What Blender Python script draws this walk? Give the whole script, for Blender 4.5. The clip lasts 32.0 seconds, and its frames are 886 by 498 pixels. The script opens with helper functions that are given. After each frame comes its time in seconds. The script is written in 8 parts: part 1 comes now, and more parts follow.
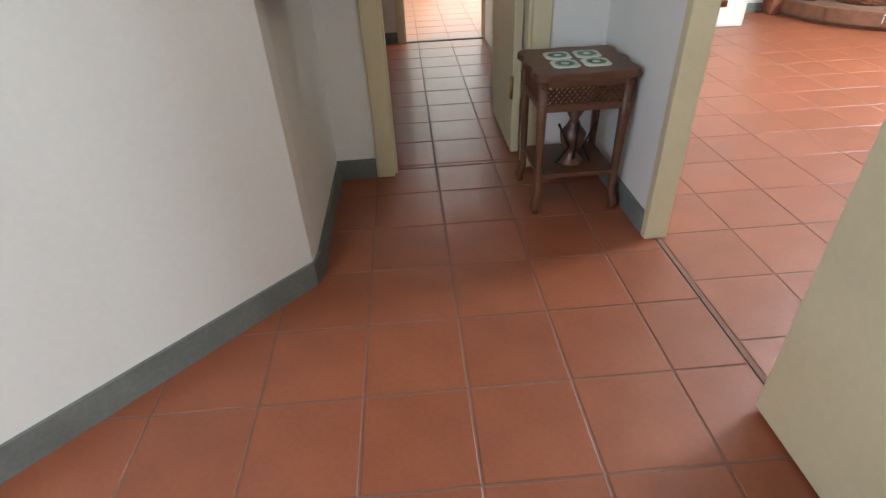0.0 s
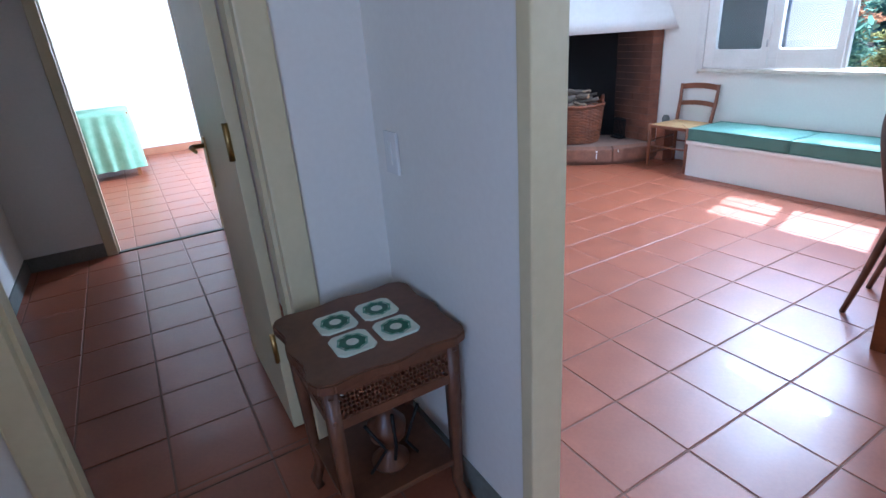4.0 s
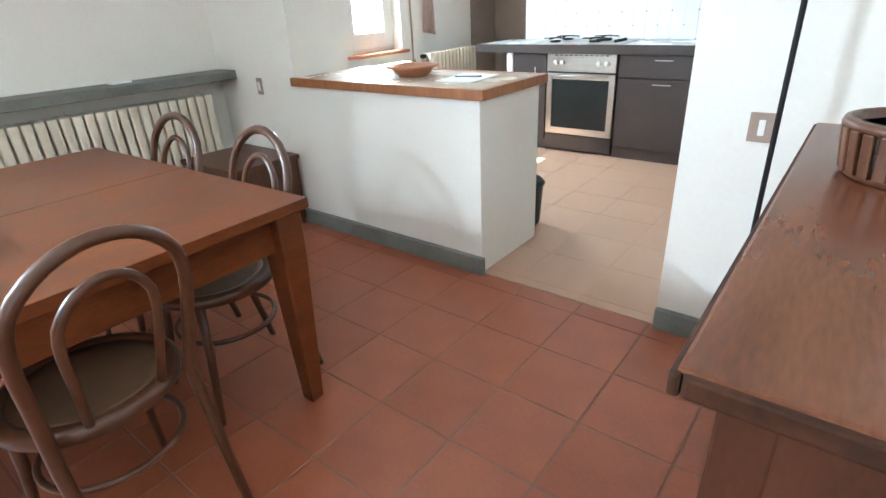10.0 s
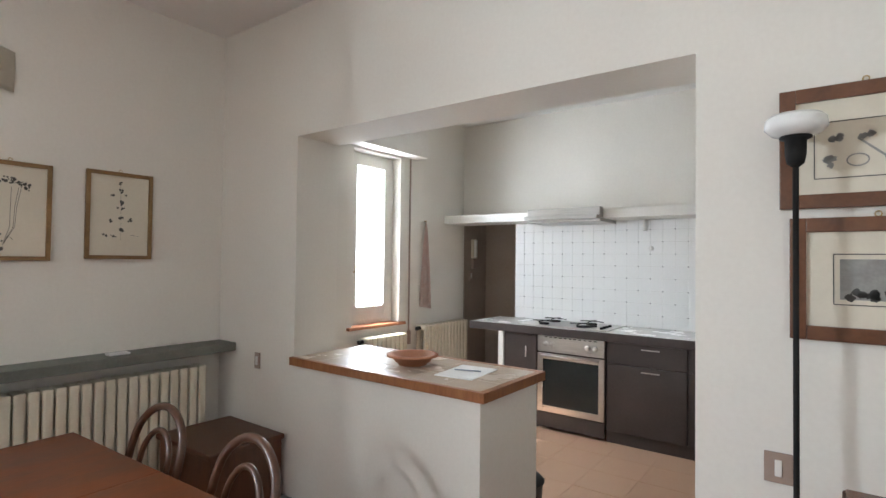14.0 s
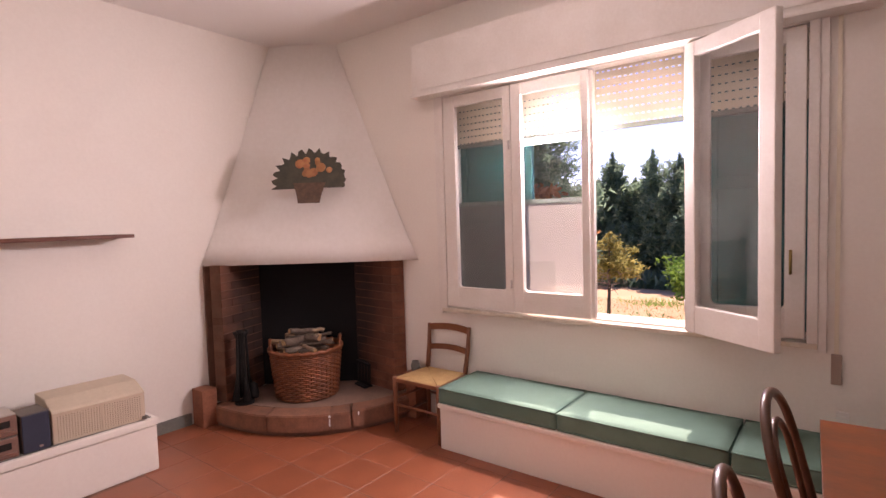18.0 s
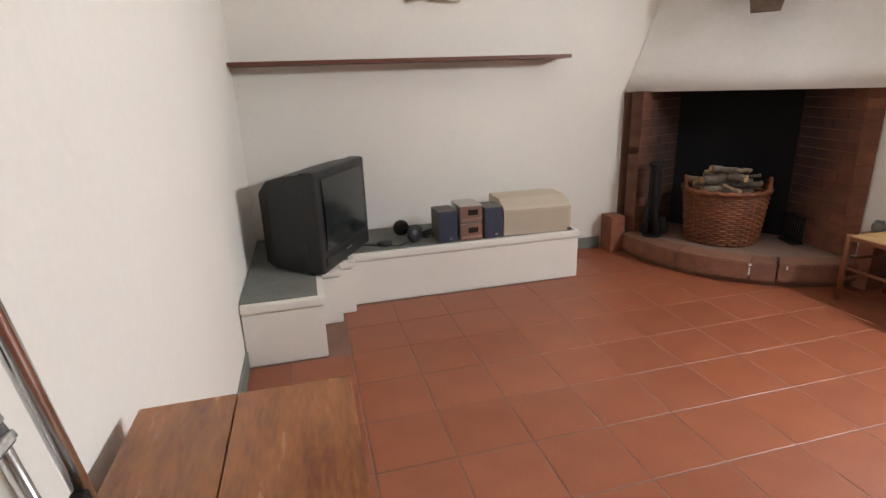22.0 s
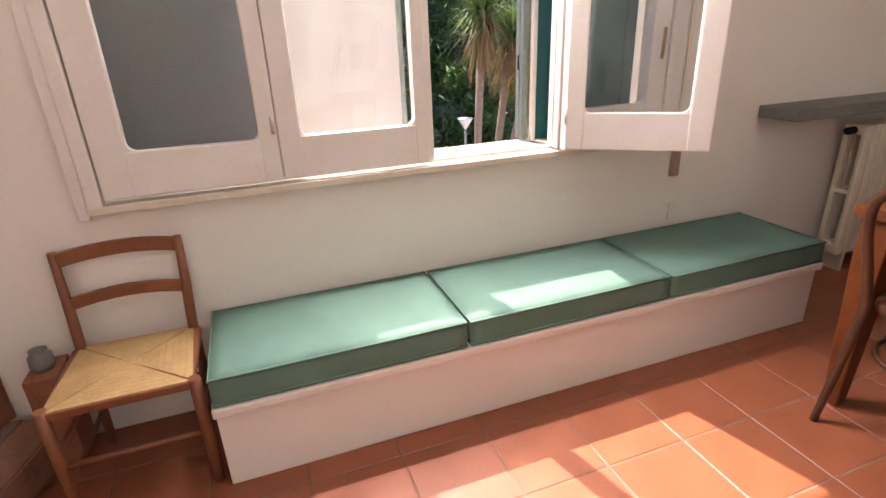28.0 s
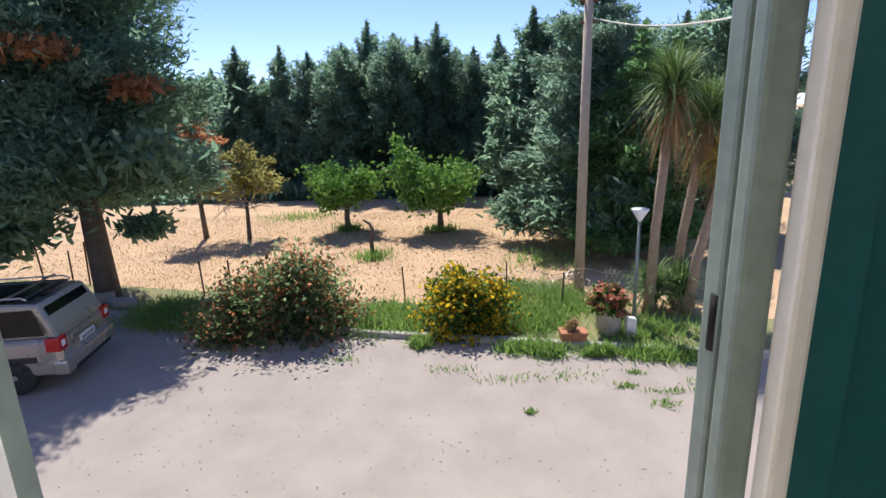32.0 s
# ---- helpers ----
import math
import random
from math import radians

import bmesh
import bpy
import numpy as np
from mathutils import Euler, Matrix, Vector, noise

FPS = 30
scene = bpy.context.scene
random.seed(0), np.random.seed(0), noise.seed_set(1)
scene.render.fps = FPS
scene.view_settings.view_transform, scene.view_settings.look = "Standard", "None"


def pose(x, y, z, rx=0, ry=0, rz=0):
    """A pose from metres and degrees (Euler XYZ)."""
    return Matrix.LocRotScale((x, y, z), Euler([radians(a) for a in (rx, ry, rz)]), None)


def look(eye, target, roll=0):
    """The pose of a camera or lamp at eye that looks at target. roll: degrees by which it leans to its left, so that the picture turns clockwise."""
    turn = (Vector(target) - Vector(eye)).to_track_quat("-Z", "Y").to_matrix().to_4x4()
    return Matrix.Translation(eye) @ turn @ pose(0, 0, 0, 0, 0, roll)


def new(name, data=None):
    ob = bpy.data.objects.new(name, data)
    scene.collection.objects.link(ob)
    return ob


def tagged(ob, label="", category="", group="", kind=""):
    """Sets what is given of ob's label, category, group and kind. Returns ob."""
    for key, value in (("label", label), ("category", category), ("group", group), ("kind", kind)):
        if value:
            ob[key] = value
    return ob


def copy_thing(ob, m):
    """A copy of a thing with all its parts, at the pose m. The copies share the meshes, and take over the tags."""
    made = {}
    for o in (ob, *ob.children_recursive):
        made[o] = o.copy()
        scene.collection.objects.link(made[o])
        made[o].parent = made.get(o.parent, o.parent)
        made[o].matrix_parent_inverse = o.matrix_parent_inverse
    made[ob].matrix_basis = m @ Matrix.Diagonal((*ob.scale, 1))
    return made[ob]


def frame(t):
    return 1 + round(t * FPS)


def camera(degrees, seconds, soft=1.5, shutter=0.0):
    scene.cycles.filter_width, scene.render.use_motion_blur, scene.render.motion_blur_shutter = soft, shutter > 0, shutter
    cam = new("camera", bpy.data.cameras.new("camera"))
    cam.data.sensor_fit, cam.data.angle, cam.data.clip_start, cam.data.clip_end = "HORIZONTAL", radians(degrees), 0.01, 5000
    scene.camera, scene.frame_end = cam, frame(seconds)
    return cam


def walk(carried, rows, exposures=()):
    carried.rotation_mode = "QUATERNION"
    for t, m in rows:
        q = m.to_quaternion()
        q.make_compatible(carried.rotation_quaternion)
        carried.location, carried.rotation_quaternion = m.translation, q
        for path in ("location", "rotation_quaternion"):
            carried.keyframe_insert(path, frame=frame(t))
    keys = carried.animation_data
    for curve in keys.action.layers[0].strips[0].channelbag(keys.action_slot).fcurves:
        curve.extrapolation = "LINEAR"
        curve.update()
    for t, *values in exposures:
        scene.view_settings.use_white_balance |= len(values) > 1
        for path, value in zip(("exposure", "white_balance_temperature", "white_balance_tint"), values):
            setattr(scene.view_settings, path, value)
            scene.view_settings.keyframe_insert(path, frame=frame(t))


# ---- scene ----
cam = camera(80.4, 32.0)
PATH = [
    (0, (-4.8, 0.809, 1.186), (-4.725, 2.455, 0.052), -2.9),
    (0.5, (-4.781, 0.955, 1.221), (-4.583, 2.67, 0.211), -1.9),
    (1, (-4.727, 1.135, 1.309), (-4.497, 2.965, 0.536), -0.9),
    (1.5, (-4.761, 1.287, 1.373), (-4.464, 3.196, 0.854), -1.6),
    (2, (-4.792, 1.323, 1.434), (-4.416, 3.269, 1.164), -1.2),
    (2.5, (-4.821, 1.351, 1.446), (-4.403, 3.301, 1.293), -1.6),
    (3, (-4.852, 1.422, 1.411), (-4.374, 3.345, 1.134), -2.3),
    (3.5, (-4.785, 1.563, 1.329), (-4.141, 3.382, 0.805), -3.5),
    (4, (-4.543, 1.749, 1.305), (-3.63, 3.357, 0.543), -4.3),
    (4.5, (-4.419, 1.944, 1.168), (-3.132, 3.168, 0.248), -4.6),
    (6.5, (-4.281, 2.083, 1.189), (-2.654, 2.253, 0.038), -0.2),
    (7, (-4.132, 2.123, 1.149), (-2.491, 2.186, 0.008), -0.9),
    (7.5, (-4.02, 2.145, 1.19), (-2.383, 1.853, 0.078), 0.2),
    (8, (-3.944, 2.131, 1.181), (-2.364, 1.576, 0.087), -0.3),
    (8.5, (-3.835, 2.121, 1.178), (-2.298, 1.462, 0.082), -0.3),
    (9, (-3.715, 2.052, 1.198), (-2.203, 1.272, 0.145), -0.9),
    (9.5, (-3.581, 1.998, 1.237), (-2.214, 0.887, 0.29), -1.5),
    (10, (-3.453, 1.982, 1.263), (-2.313, 0.574, 0.416), -2.9),
    (10.5, (-3.389, 1.928, 1.293), (-2.352, 0.383, 0.559), -3.5),
    (11, (-3.355, 1.871, 1.347), (-2.345, 0.245, 0.771), -3.1),
    (11.5, (-3.348, 1.866, 1.391), (-2.35, 0.183, 0.974), -2.2),
    (12, (-3.361, 1.885, 1.42), (-2.351, 0.18, 1.149), -1.1),
    (12.5, (-3.381, 1.932, 1.469), (-2.357, 0.218, 1.341), -0.1),
    (13, (-3.388, 1.958, 1.49), (-2.354, 0.246, 1.493), 0.6),
    (13.5, (-3.382, 1.968, 1.496), (-2.327, 0.27, 1.552), 0.8),
    (15.5, (-3.128, 2.037, 1.446), (-1.267, 1.334, 1.246), -1.3),
    (16, (-3.054, 2.246, 1.482), (-1.095, 1.922, 1.239), -2.9),
    (16.5, (-3.031, 2.402, 1.483), (-1.042, 2.414, 1.277), -3.4),
    (17, (-3.028, 2.473, 1.486), (-1.07, 2.843, 1.315), -3.4),
    (17.5, (-3.049, 2.496, 1.513), (-1.222, 3.295, 1.362), -2.6),
    (18, (-3.089, 2.484, 1.501), (-1.501, 3.694, 1.385), -1.7),
    (18.5, (-3.12, 2.469, 1.531), (-1.829, 3.995, 1.469), -1.9),
    (19, (-3.265, 2.534, 1.551), (-2.265, 4.267, 1.568), -1.7),
    (19.5, (-3.338, 2.524, 1.544), (-2.689, 4.414, 1.639), -1.9),
    (20, (-3.353, 2.519, 1.48), (-2.954, 4.477, 1.551), -1.9),
    (20.5, (-3.34, 2.516, 1.389), (-3.036, 4.49, 1.286), -1.4),
    (21, (-3.363, 2.539, 1.339), (-3.088, 4.495, 1.024), -1.6),
    (21.5, (-3.387, 2.644, 1.339), (-3.036, 4.551, 0.848), -1.7),
    (22, (-3.364, 2.78, 1.302), (-2.901, 4.63, 0.699), -2.1),
    (22.5, (-3.271, 2.964, 1.292), (-2.723, 4.761, 0.605), -1.8),
    (23, (-3.135, 3.184, 1.27), (-2.515, 4.941, 0.545), -1.7),
    (23.5, (-3.043, 3.49, 1.299), (-2.136, 5.128, 0.598), -1.3),
    (24, (-2.918, 3.692, 1.289), (-1.826, 5.232, 0.63), -2.0),
    (24.5, (-2.759, 3.91, 1.289), (-1.577, 5.386, 0.637), -2.0),
    (25, (-2.605, 4.109, 1.293), (-1.276, 5.475, 0.686), -2.9),
    (25.5, (-2.379, 4.19, 1.282), (-0.792, 5.262, 0.707), -4.6),
    (26, (-2.142, 4.325, 1.218), (-0.338, 4.946, 0.619), -5.9),
    (26.5, (-1.997, 4.446, 1.204), (-0.115, 4.538, 0.533), -6.0),
    (28.5, (-1.788, 4.225, 1.361), (-0.055, 3.532, 0.644), -1.8),
    (29, (-1.532, 4.09, 1.409), (0.243, 3.388, 0.811), -2.3),
    (29.5, (-1.276, 3.894, 1.424), (0.538, 3.217, 0.921), -2.2),
    (30, (-1.003, 3.742, 1.431), (0.843, 3.111, 0.992), -2.1),
    (30.5, (-0.731, 3.645, 1.424), (1.146, 3.081, 1.029), -1.9),
    (31, (-0.528, 3.527, 1.416), (1.392, 3.18, 0.977), -1.9),
    (31.5, (-0.349, 3.474, 1.415), (1.585, 3.264, 0.952), -2.0),
    (32, (-0.223, 3.446, 1.394), (1.714, 3.424, 0.896), -1.8),
]
# seconds, stops, white balance
EXPOSURES = [(0, 2.25, 6000, 2), (1.0, 1.98, 6200, 8), (2.0, 1.92, 6000, 8), (3.0, 1.92, 5000, 10), (4.0, 1.82, 4650, 8), (5.5, 1.65, 5600, 12), (7.0, 2.3, 6700, 16), (8.0, 2.2, 6500, 10), (9, 2.8, 5700, -8), (10, 2.75, 5550, 0), (11, 2.35, 5700, 2), (12, 1.95, 6200, 6), (13, 1.75, 6400, 8), (16, 1.65, 5650, 8), (17, 1.3, 7600, 40), (18, 1.0, 7900, 44), (19.2, 0.7, 7900, 38), (20, 0.75, 6200, 12), (21, 0.88, 6500, 15), (24, 1.03, 7400, 12), (26, 1.3, 7200, 12), (28.5, 1.4, 7500, 28), (29.0, 1.2, 7500, 26), (29.5, 0.7, 6600, 14), (30, 0.3, 6600, 8), (31, 0.1, 6600, 10), (32, 0.5, 6500, 12)]
walk(cam, [(t, look(eye, target, roll)) for t, eye, target, roll in PATH], EXPOSURES)

# ---- light ----
world = bpy.data.worlds.new("sky")
scene.world = world
world.use_nodes = True
wn = world.node_tree
sky = wn.nodes.new("ShaderNodeTexSky")
sky.sky_type, sky.sun_disc = "NISHITA", False
SUN_WAY = Vector((1.0, 0.25, 1.5)).normalized()
sky.dust_density, sky.air_density, sky.ozone_density = 0.0, 0.65, 6.0
sky.sun_elevation = math.asin(SUN_WAY.z)
sky.sun_rotation = math.atan2(SUN_WAY.x, SUN_WAY.y)
tint = wn.nodes.new("ShaderNodeMixRGB")
tint.blend_type = "MULTIPLY"
tint.inputs[0].default_value, tint.inputs[2].default_value = 1.0, (1.06, 0.95, 1.05, 1.0)
wn.links.new(sky.outputs[0], tint.inputs[1])
wn.links.new(tint.outputs[0], wn.nodes["Background"].inputs[0])
wn.nodes["Background"].inputs[1].default_value = 0.15
sun_data = bpy.data.lights.new("sun", "SUN")
sun_data.energy, sun_data.angle, sun_data.color = 4.8, radians(0.5), (1.0, 0.95, 0.87)
sun = new("sun", sun_data)
sun.matrix_world = look(SUN_WAY * 60, (0, 0, 0))


def window_light(name, x, y, z, w, h, toward, power):
    """An area lamp in place of sky light."""
    data = bpy.data.lights.new(name, "AREA")
    data.shape, data.size, data.size_y, data.energy, data.color = "RECTANGLE", w, h, power, (0.86, 0.93, 1.0)
    ob = new(name, data)
    ob.matrix_world = look((x, y, z), toward)
    return ob


window_light("window_light_living", 0.032, 3.675, 1.985, 1.02, 0.04, (-3, 3.7, 1.6), 58)
window_light("window_light_kitchen", 0.24, -1.53, 1.68, 0.50, 1.35, (-3, -1.5, 1.3), 17)
# fill lamps added for far room and hall, by openings never in view
window_light("window_light_far_room", -2.0, 8.2, 1.6, 1.2, 1.4, (-6, 8.2, 0.8), 84)
window_light("window_light_hall", -6.6, -0.6, 1.7, 1.2, 1.6, (-4.6, 2.0, 0.7), 9.5)


# ---- materials ----
def nodes_of(name):
    m = bpy.data.materials.new(name)
    m.use_nodes = True
    t = m.node_tree
    return m, t, t.nodes["Principled BSDF"]


def rgb(c):
    return (*c, 1.0)


def mat(name, a, b=None, rough=0.6, scale=3.0, fine=90.0, bump=0.15, metal=0.0, vary=0.0, stretch=None, coat=0.0, spec=0.5):
    """A surface of two tones: broad patches and fine grain, with relief from the grain. vary: change from piece to piece."""
    m, t, p = nodes_of(name)
    b = b or tuple(c * 0.82 for c in a)
    n, l = t.nodes, t.links
    tc = n.new("ShaderNodeTexCoord")
    src = tc.outputs["Object"]
    if stretch:
        mp = n.new("ShaderNodeMapping")
        mp.inputs["Scale"].default_value = stretch
        l.new(src, mp.inputs["Vector"])
        src = mp.outputs[0]
    n1, n2 = n.new("ShaderNodeTexNoise"), n.new("ShaderNodeTexNoise")
    n1.inputs["Scale"].default_value, n1.inputs["Detail"].default_value = scale, 4
    n2.inputs["Scale"].default_value, n2.inputs["Detail"].default_value = fine, 3
    l.new(src, n1.inputs["Vector"])
    l.new(src, n2.inputs["Vector"])
    avg = n.new("ShaderNodeMath")
    avg.operation = "MULTIPLY_ADD"
    avg.inputs[1].default_value, avg.inputs[2].default_value = 0.35, 0.0
    l.new(n2.outputs["Fac"], avg.inputs[0])
    s = n.new("ShaderNodeMath")
    s.operation = "MULTIPLY_ADD"
    s.inputs[1].default_value = 0.65
    l.new(n1.outputs["Fac"], s.inputs[0])
    l.new(avg.outputs[0], s.inputs[2])
    ramp = n.new("ShaderNodeValToRGB")
    ramp.color_ramp.elements[0].position, ramp.color_ramp.elements[1].position = 0.34, 0.66
    ramp.color_ramp.elements[0].color, ramp.color_ramp.elements[1].color = rgb(b), rgb(a)
    l.new(s.outputs[0], ramp.inputs[0])
    out = ramp.outputs[0]
    if vary:
        oi, hsv, mr = n.new("ShaderNodeObjectInfo"), n.new("ShaderNodeHueSaturation"), n.new("ShaderNodeMapRange")
        mr.inputs[3].default_value, mr.inputs[4].default_value = 1 - vary, 1 + vary
        l.new(oi.outputs["Random"], mr.inputs[0])
        l.new(mr.outputs[0], hsv.inputs["Value"])
        l.new(out, hsv.inputs["Color"])
        out = hsv.outputs[0]
    l.new(out, p.inputs["Base Color"])
    rr = n.new("ShaderNodeMapRange")
    rr.inputs[3].default_value, rr.inputs[4].default_value = max(rough - 0.08, 0.02), min(rough + 0.1, 1)
    l.new(n1.outputs["Fac"], rr.inputs[0])
    l.new(rr.outputs[0], p.inputs["Roughness"])
    p.inputs["Metallic"].default_value = metal
    p.inputs["Specular IOR Level"].default_value = spec
    p.inputs["Coat Weight"].default_value = coat
    if bump:
        bp = n.new("ShaderNodeBump")
        bp.inputs["Strength"].default_value, bp.inputs["Distance"].default_value = bump, 0.004
        l.new(s.outputs[0], bp.inputs["Height"])
        l.new(bp.outputs[0], p.inputs["Normal"])
    return m


def glass(name, tint=(1, 1, 1), rough=0.0):
    m, t, p = nodes_of(name)
    p.inputs["Base Color"].default_value = rgb(tint)
    p.inputs["Transmission Weight"].default_value = 1.0
    p.inputs["Roughness"].default_value = rough
    p.inputs["IOR"].default_value = 1.45
    return m


PLASTER = mat("plaster", (0.80, 0.765, 0.70), (0.745, 0.705, 0.64), 0.85, 0.9, 55, 0.22)
PLASTER_ROUGH = mat("chimney plaster", (0.80, 0.775, 0.735), (0.73, 0.70, 0.65), 0.88, 2.2, 30, 0.4)
CEILING = mat("ceiling paint", (0.80, 0.78, 0.75), (0.76, 0.735, 0.70), 0.9, 0.7, 60, 0.1)
TILE = mat("terracotta tile", (0.315, 0.095, 0.043), (0.245, 0.071, 0.033), 0.40, 5.0, 70, 0.12, vary=0.06, coat=0.12)
GROUT = mat("grout", (0.25, 0.135, 0.095), (0.18, 0.09, 0.062), 0.9, 6, 80, 0.3)
TAN_TILE = mat("tan kitchen tile", (0.46, 0.29, 0.195), (0.43, 0.265, 0.175), 0.45, 4, 60, 0.1, vary=0.02)
STONE = mat("grey stone", (0.20, 0.205, 0.18), (0.13, 0.135, 0.12), 0.7, 6, 70, 0.3)
DARK_SLATE = mat("dark slate", (0.085, 0.083, 0.062), (0.055, 0.054, 0.04), 0.6, 6, 70, 0.25)
CREAM_PAINT = mat("cream gloss paint", (0.66, 0.57, 0.36), (0.60, 0.51, 0.31), 0.42, 3, 40, 0.08)
WHITE_WOOD = mat("white painted wood", (0.78, 0.75, 0.70), (0.70, 0.66, 0.60), 0.45, 5, 60, 0.12)
BRICK = mat("red brick", (0.36, 0.135, 0.07), (0.22, 0.075, 0.04), 0.85, 9, 80, 0.5, vary=0.2)
MORTAR = mat("brick mortar", (0.19, 0.095, 0.062), (0.13, 0.065, 0.042), 0.95, 12, 90, 0.5)
SOOT = mat("soot", (0.004, 0.004, 0.005), (0.002, 0.002, 0.0025), 0.95, 8, 60, 0.5)
GREEN_CLOTH = mat("sage green cotton", (0.125, 0.235, 0.190), (0.095, 0.190, 0.150), 0.9, 6, 400, 0.3)
TABLE_WOOD = mat("reddish polished wood", (0.175, 0.049, 0.0135), (0.088, 0.025, 0.008), 0.34, 2.6, 30, 0.05, stretch=(5, 1.2, 5), spec=0.32)
DARK_WOOD = mat("dark walnut", (0.115, 0.045, 0.02), (0.06, 0.022, 0.01), 0.42, 5, 40, 0.12, stretch=(9, 9, 1.4), coat=0.1)
WARM_WOOD = mat("orange stained wood", (0.34, 0.135, 0.045), (0.22, 0.078, 0.026), 0.42, 4, 30, 0.1, stretch=(9, 9, 1.2), coat=0.1)
GREEN_PAINT = mat("dark green shutter paint", (0.012, 0.150, 0.155), (0.009, 0.110, 0.112), 0.45, 5, 50, 0.15)
ASPHALT = mat("pale worn asphalt", (0.35, 0.305, 0.27), (0.27, 0.232, 0.205), 0.95, 1.2, 60, 0.4)
DRY_GRASS = mat("dry mown grass", (0.54, 0.37, 0.22), (0.42, 0.28, 0.165), 0.95, 0.5, 12, 0.4)


# ---- building blocks ----
def part(name, bm, material, parent=None, label=""):
    """Links a bmesh as one mesh object."""
    me = bpy.data.meshes.new(name)
    bm.to_mesh(me)
    bm.free()
    me.materials.append(material)
    ob = new(name, me)
    if parent:
        ob.parent = parent
    if label:
        ob["label"] = label
    return ob


def thing(name, label, category, group="", at=None, kind=""):
    ob = new(name)
    if at is not None:
        ob.matrix_world = at
    return tagged(ob, label, category, group, kind)


def add_box(bm, a, b, bevel=0.0, m=None, seg=2):
    r = bmesh.ops.create_cube(bm, size=1.0)
    vs = r["verts"]
    c = [(a[i] + b[i]) / 2 for i in range(3)]
    s = [max(abs(b[i] - a[i]), 1e-4) for i in range(3)]
    for v in vs:
        v.co = Vector((v.co[i] * s[i] + c[i] for i in range(3)))
    if bevel:
        es = list({e for v in vs for e in v.link_edges})
        r = bmesh.ops.bevel(bm, geom=es, offset=min(bevel, min(s) * 0.45), segments=seg, affect="EDGES", profile=0.6)
        vs = list({v for f in r["faces"] for v in f.verts} | {v for v in vs if v.is_valid})
    if m is not None:
        bmesh.ops.transform(bm, matrix=m, verts=vs)
    return vs


def box(a, b, bevel=0.0, m=None):
    bm = bmesh.new()
    add_box(bm, a, b, bevel, m)
    return bm


def boxes(*pairs, bevel=0.0):
    bm = bmesh.new()
    for a, b in pairs:
        add_box(bm, a, b, bevel)
    return bm


def prism(pts, z0, z1, bm=None, bevel=0.0):
    """An upright prism over a polygon of the plan."""
    bm = bm or bmesh.new()
    lo = [bm.verts.new((x, y, z0)) for x, y in pts]
    hi = [bm.verts.new((x, y, z1)) for x, y in pts]
    n = len(pts)
    fs = [bm.faces.new(lo[::-1]), bm.faces.new(hi)]
    for i in range(n):
        fs.append(bm.faces.new((lo[i], lo[(i + 1) % n], hi[(i + 1) % n], hi[i])))
    bmesh.ops.recalc_face_normals(bm, faces=fs)
    if bevel:
        bmesh.ops.bevel(bm, geom=list({e for f in fs for e in f.edges}), offset=bevel, segments=2, affect="EDGES")
    return bm


def lathe(profile, steps=24, bm=None, centre=(0, 0, 0), scale=(1, 1)):
    """Turns a profile of (radius, height) about the upright axis."""
    bm = bm or bmesh.new()
    rings = []
    for r, z in profile:
        rings.append([bm.verts.new((centre[0] + scale[0] * r * math.cos(2 * math.pi * i / steps), centre[1] + scale[1] * r * math.sin(2 * math.pi * i / steps), centre[2] + z)) for i in range(steps)])
    for a, b in zip(rings, rings[1:]):
        for i in range(steps):
            f = bm.faces.new((a[i], a[(i + 1) % steps], b[(i + 1) % steps], b[i]))
            f.smooth = True
    if profile[0][0] > 1e-5:
        bm.faces.new(rings[0][::-1])
    if profile[-1][0] > 1e-5:
        bm.faces.new(rings[-1])
    return bm


def tube(points, radius, sides=8, bm=None, closed=False):
    """A round bar along points; radius one number or one for each point."""
    bm = bm or bmesh.new()
    pts = [Vector(p) for p in points]
    n = len(pts)
    rad = radius if isinstance(radius, (list, tuple)) else [radius] * n
    rings, up = [], None
    for i, p in enumerate(pts):
        d = (pts[(i + 1) % n] - pts[i - 1]) if (closed or 0 < i < n - 1) else (pts[1] - pts[0] if i == 0 else pts[-1] - pts[-2])
        d.normalize()
        if up is None:
            up = d.orthogonal().normalized()
        up = (up - d * up.dot(d))
        up = up.normalized() if up.length > 1e-6 else d.orthogonal().normalized()
        side = d.cross(up)
        rings.append([bm.verts.new(p + (up * math.cos(2 * math.pi * k / sides) + side * math.sin(2 * math.pi * k / sides)) * rad[i]) for k in range(sides)])
    pairs = list(zip(rings, rings[1:])) + ([(rings[-1], rings[0])] if closed else [])
    for a, b in pairs:
        for k in range(sides):
            f = bm.faces.new((a[k], a[(k + 1) % sides], b[(k + 1) % sides], b[k]))
            f.smooth = True
    if not closed:
        bm.faces.new(rings[0][::-1])
        bm.faces.new(rings[-1])
    return bm


def structure(name, bm, material, label, category):
    return tagged(part(name, bm, material), label, category, kind="structure")


# ---- structure ----
H = 3.0
YN = 6.39
XW = -3.757
WIN_L, WIN_R, SILL, HEAD = 4.835, 2.57, 0.83, 2.42
OUT = 0.27

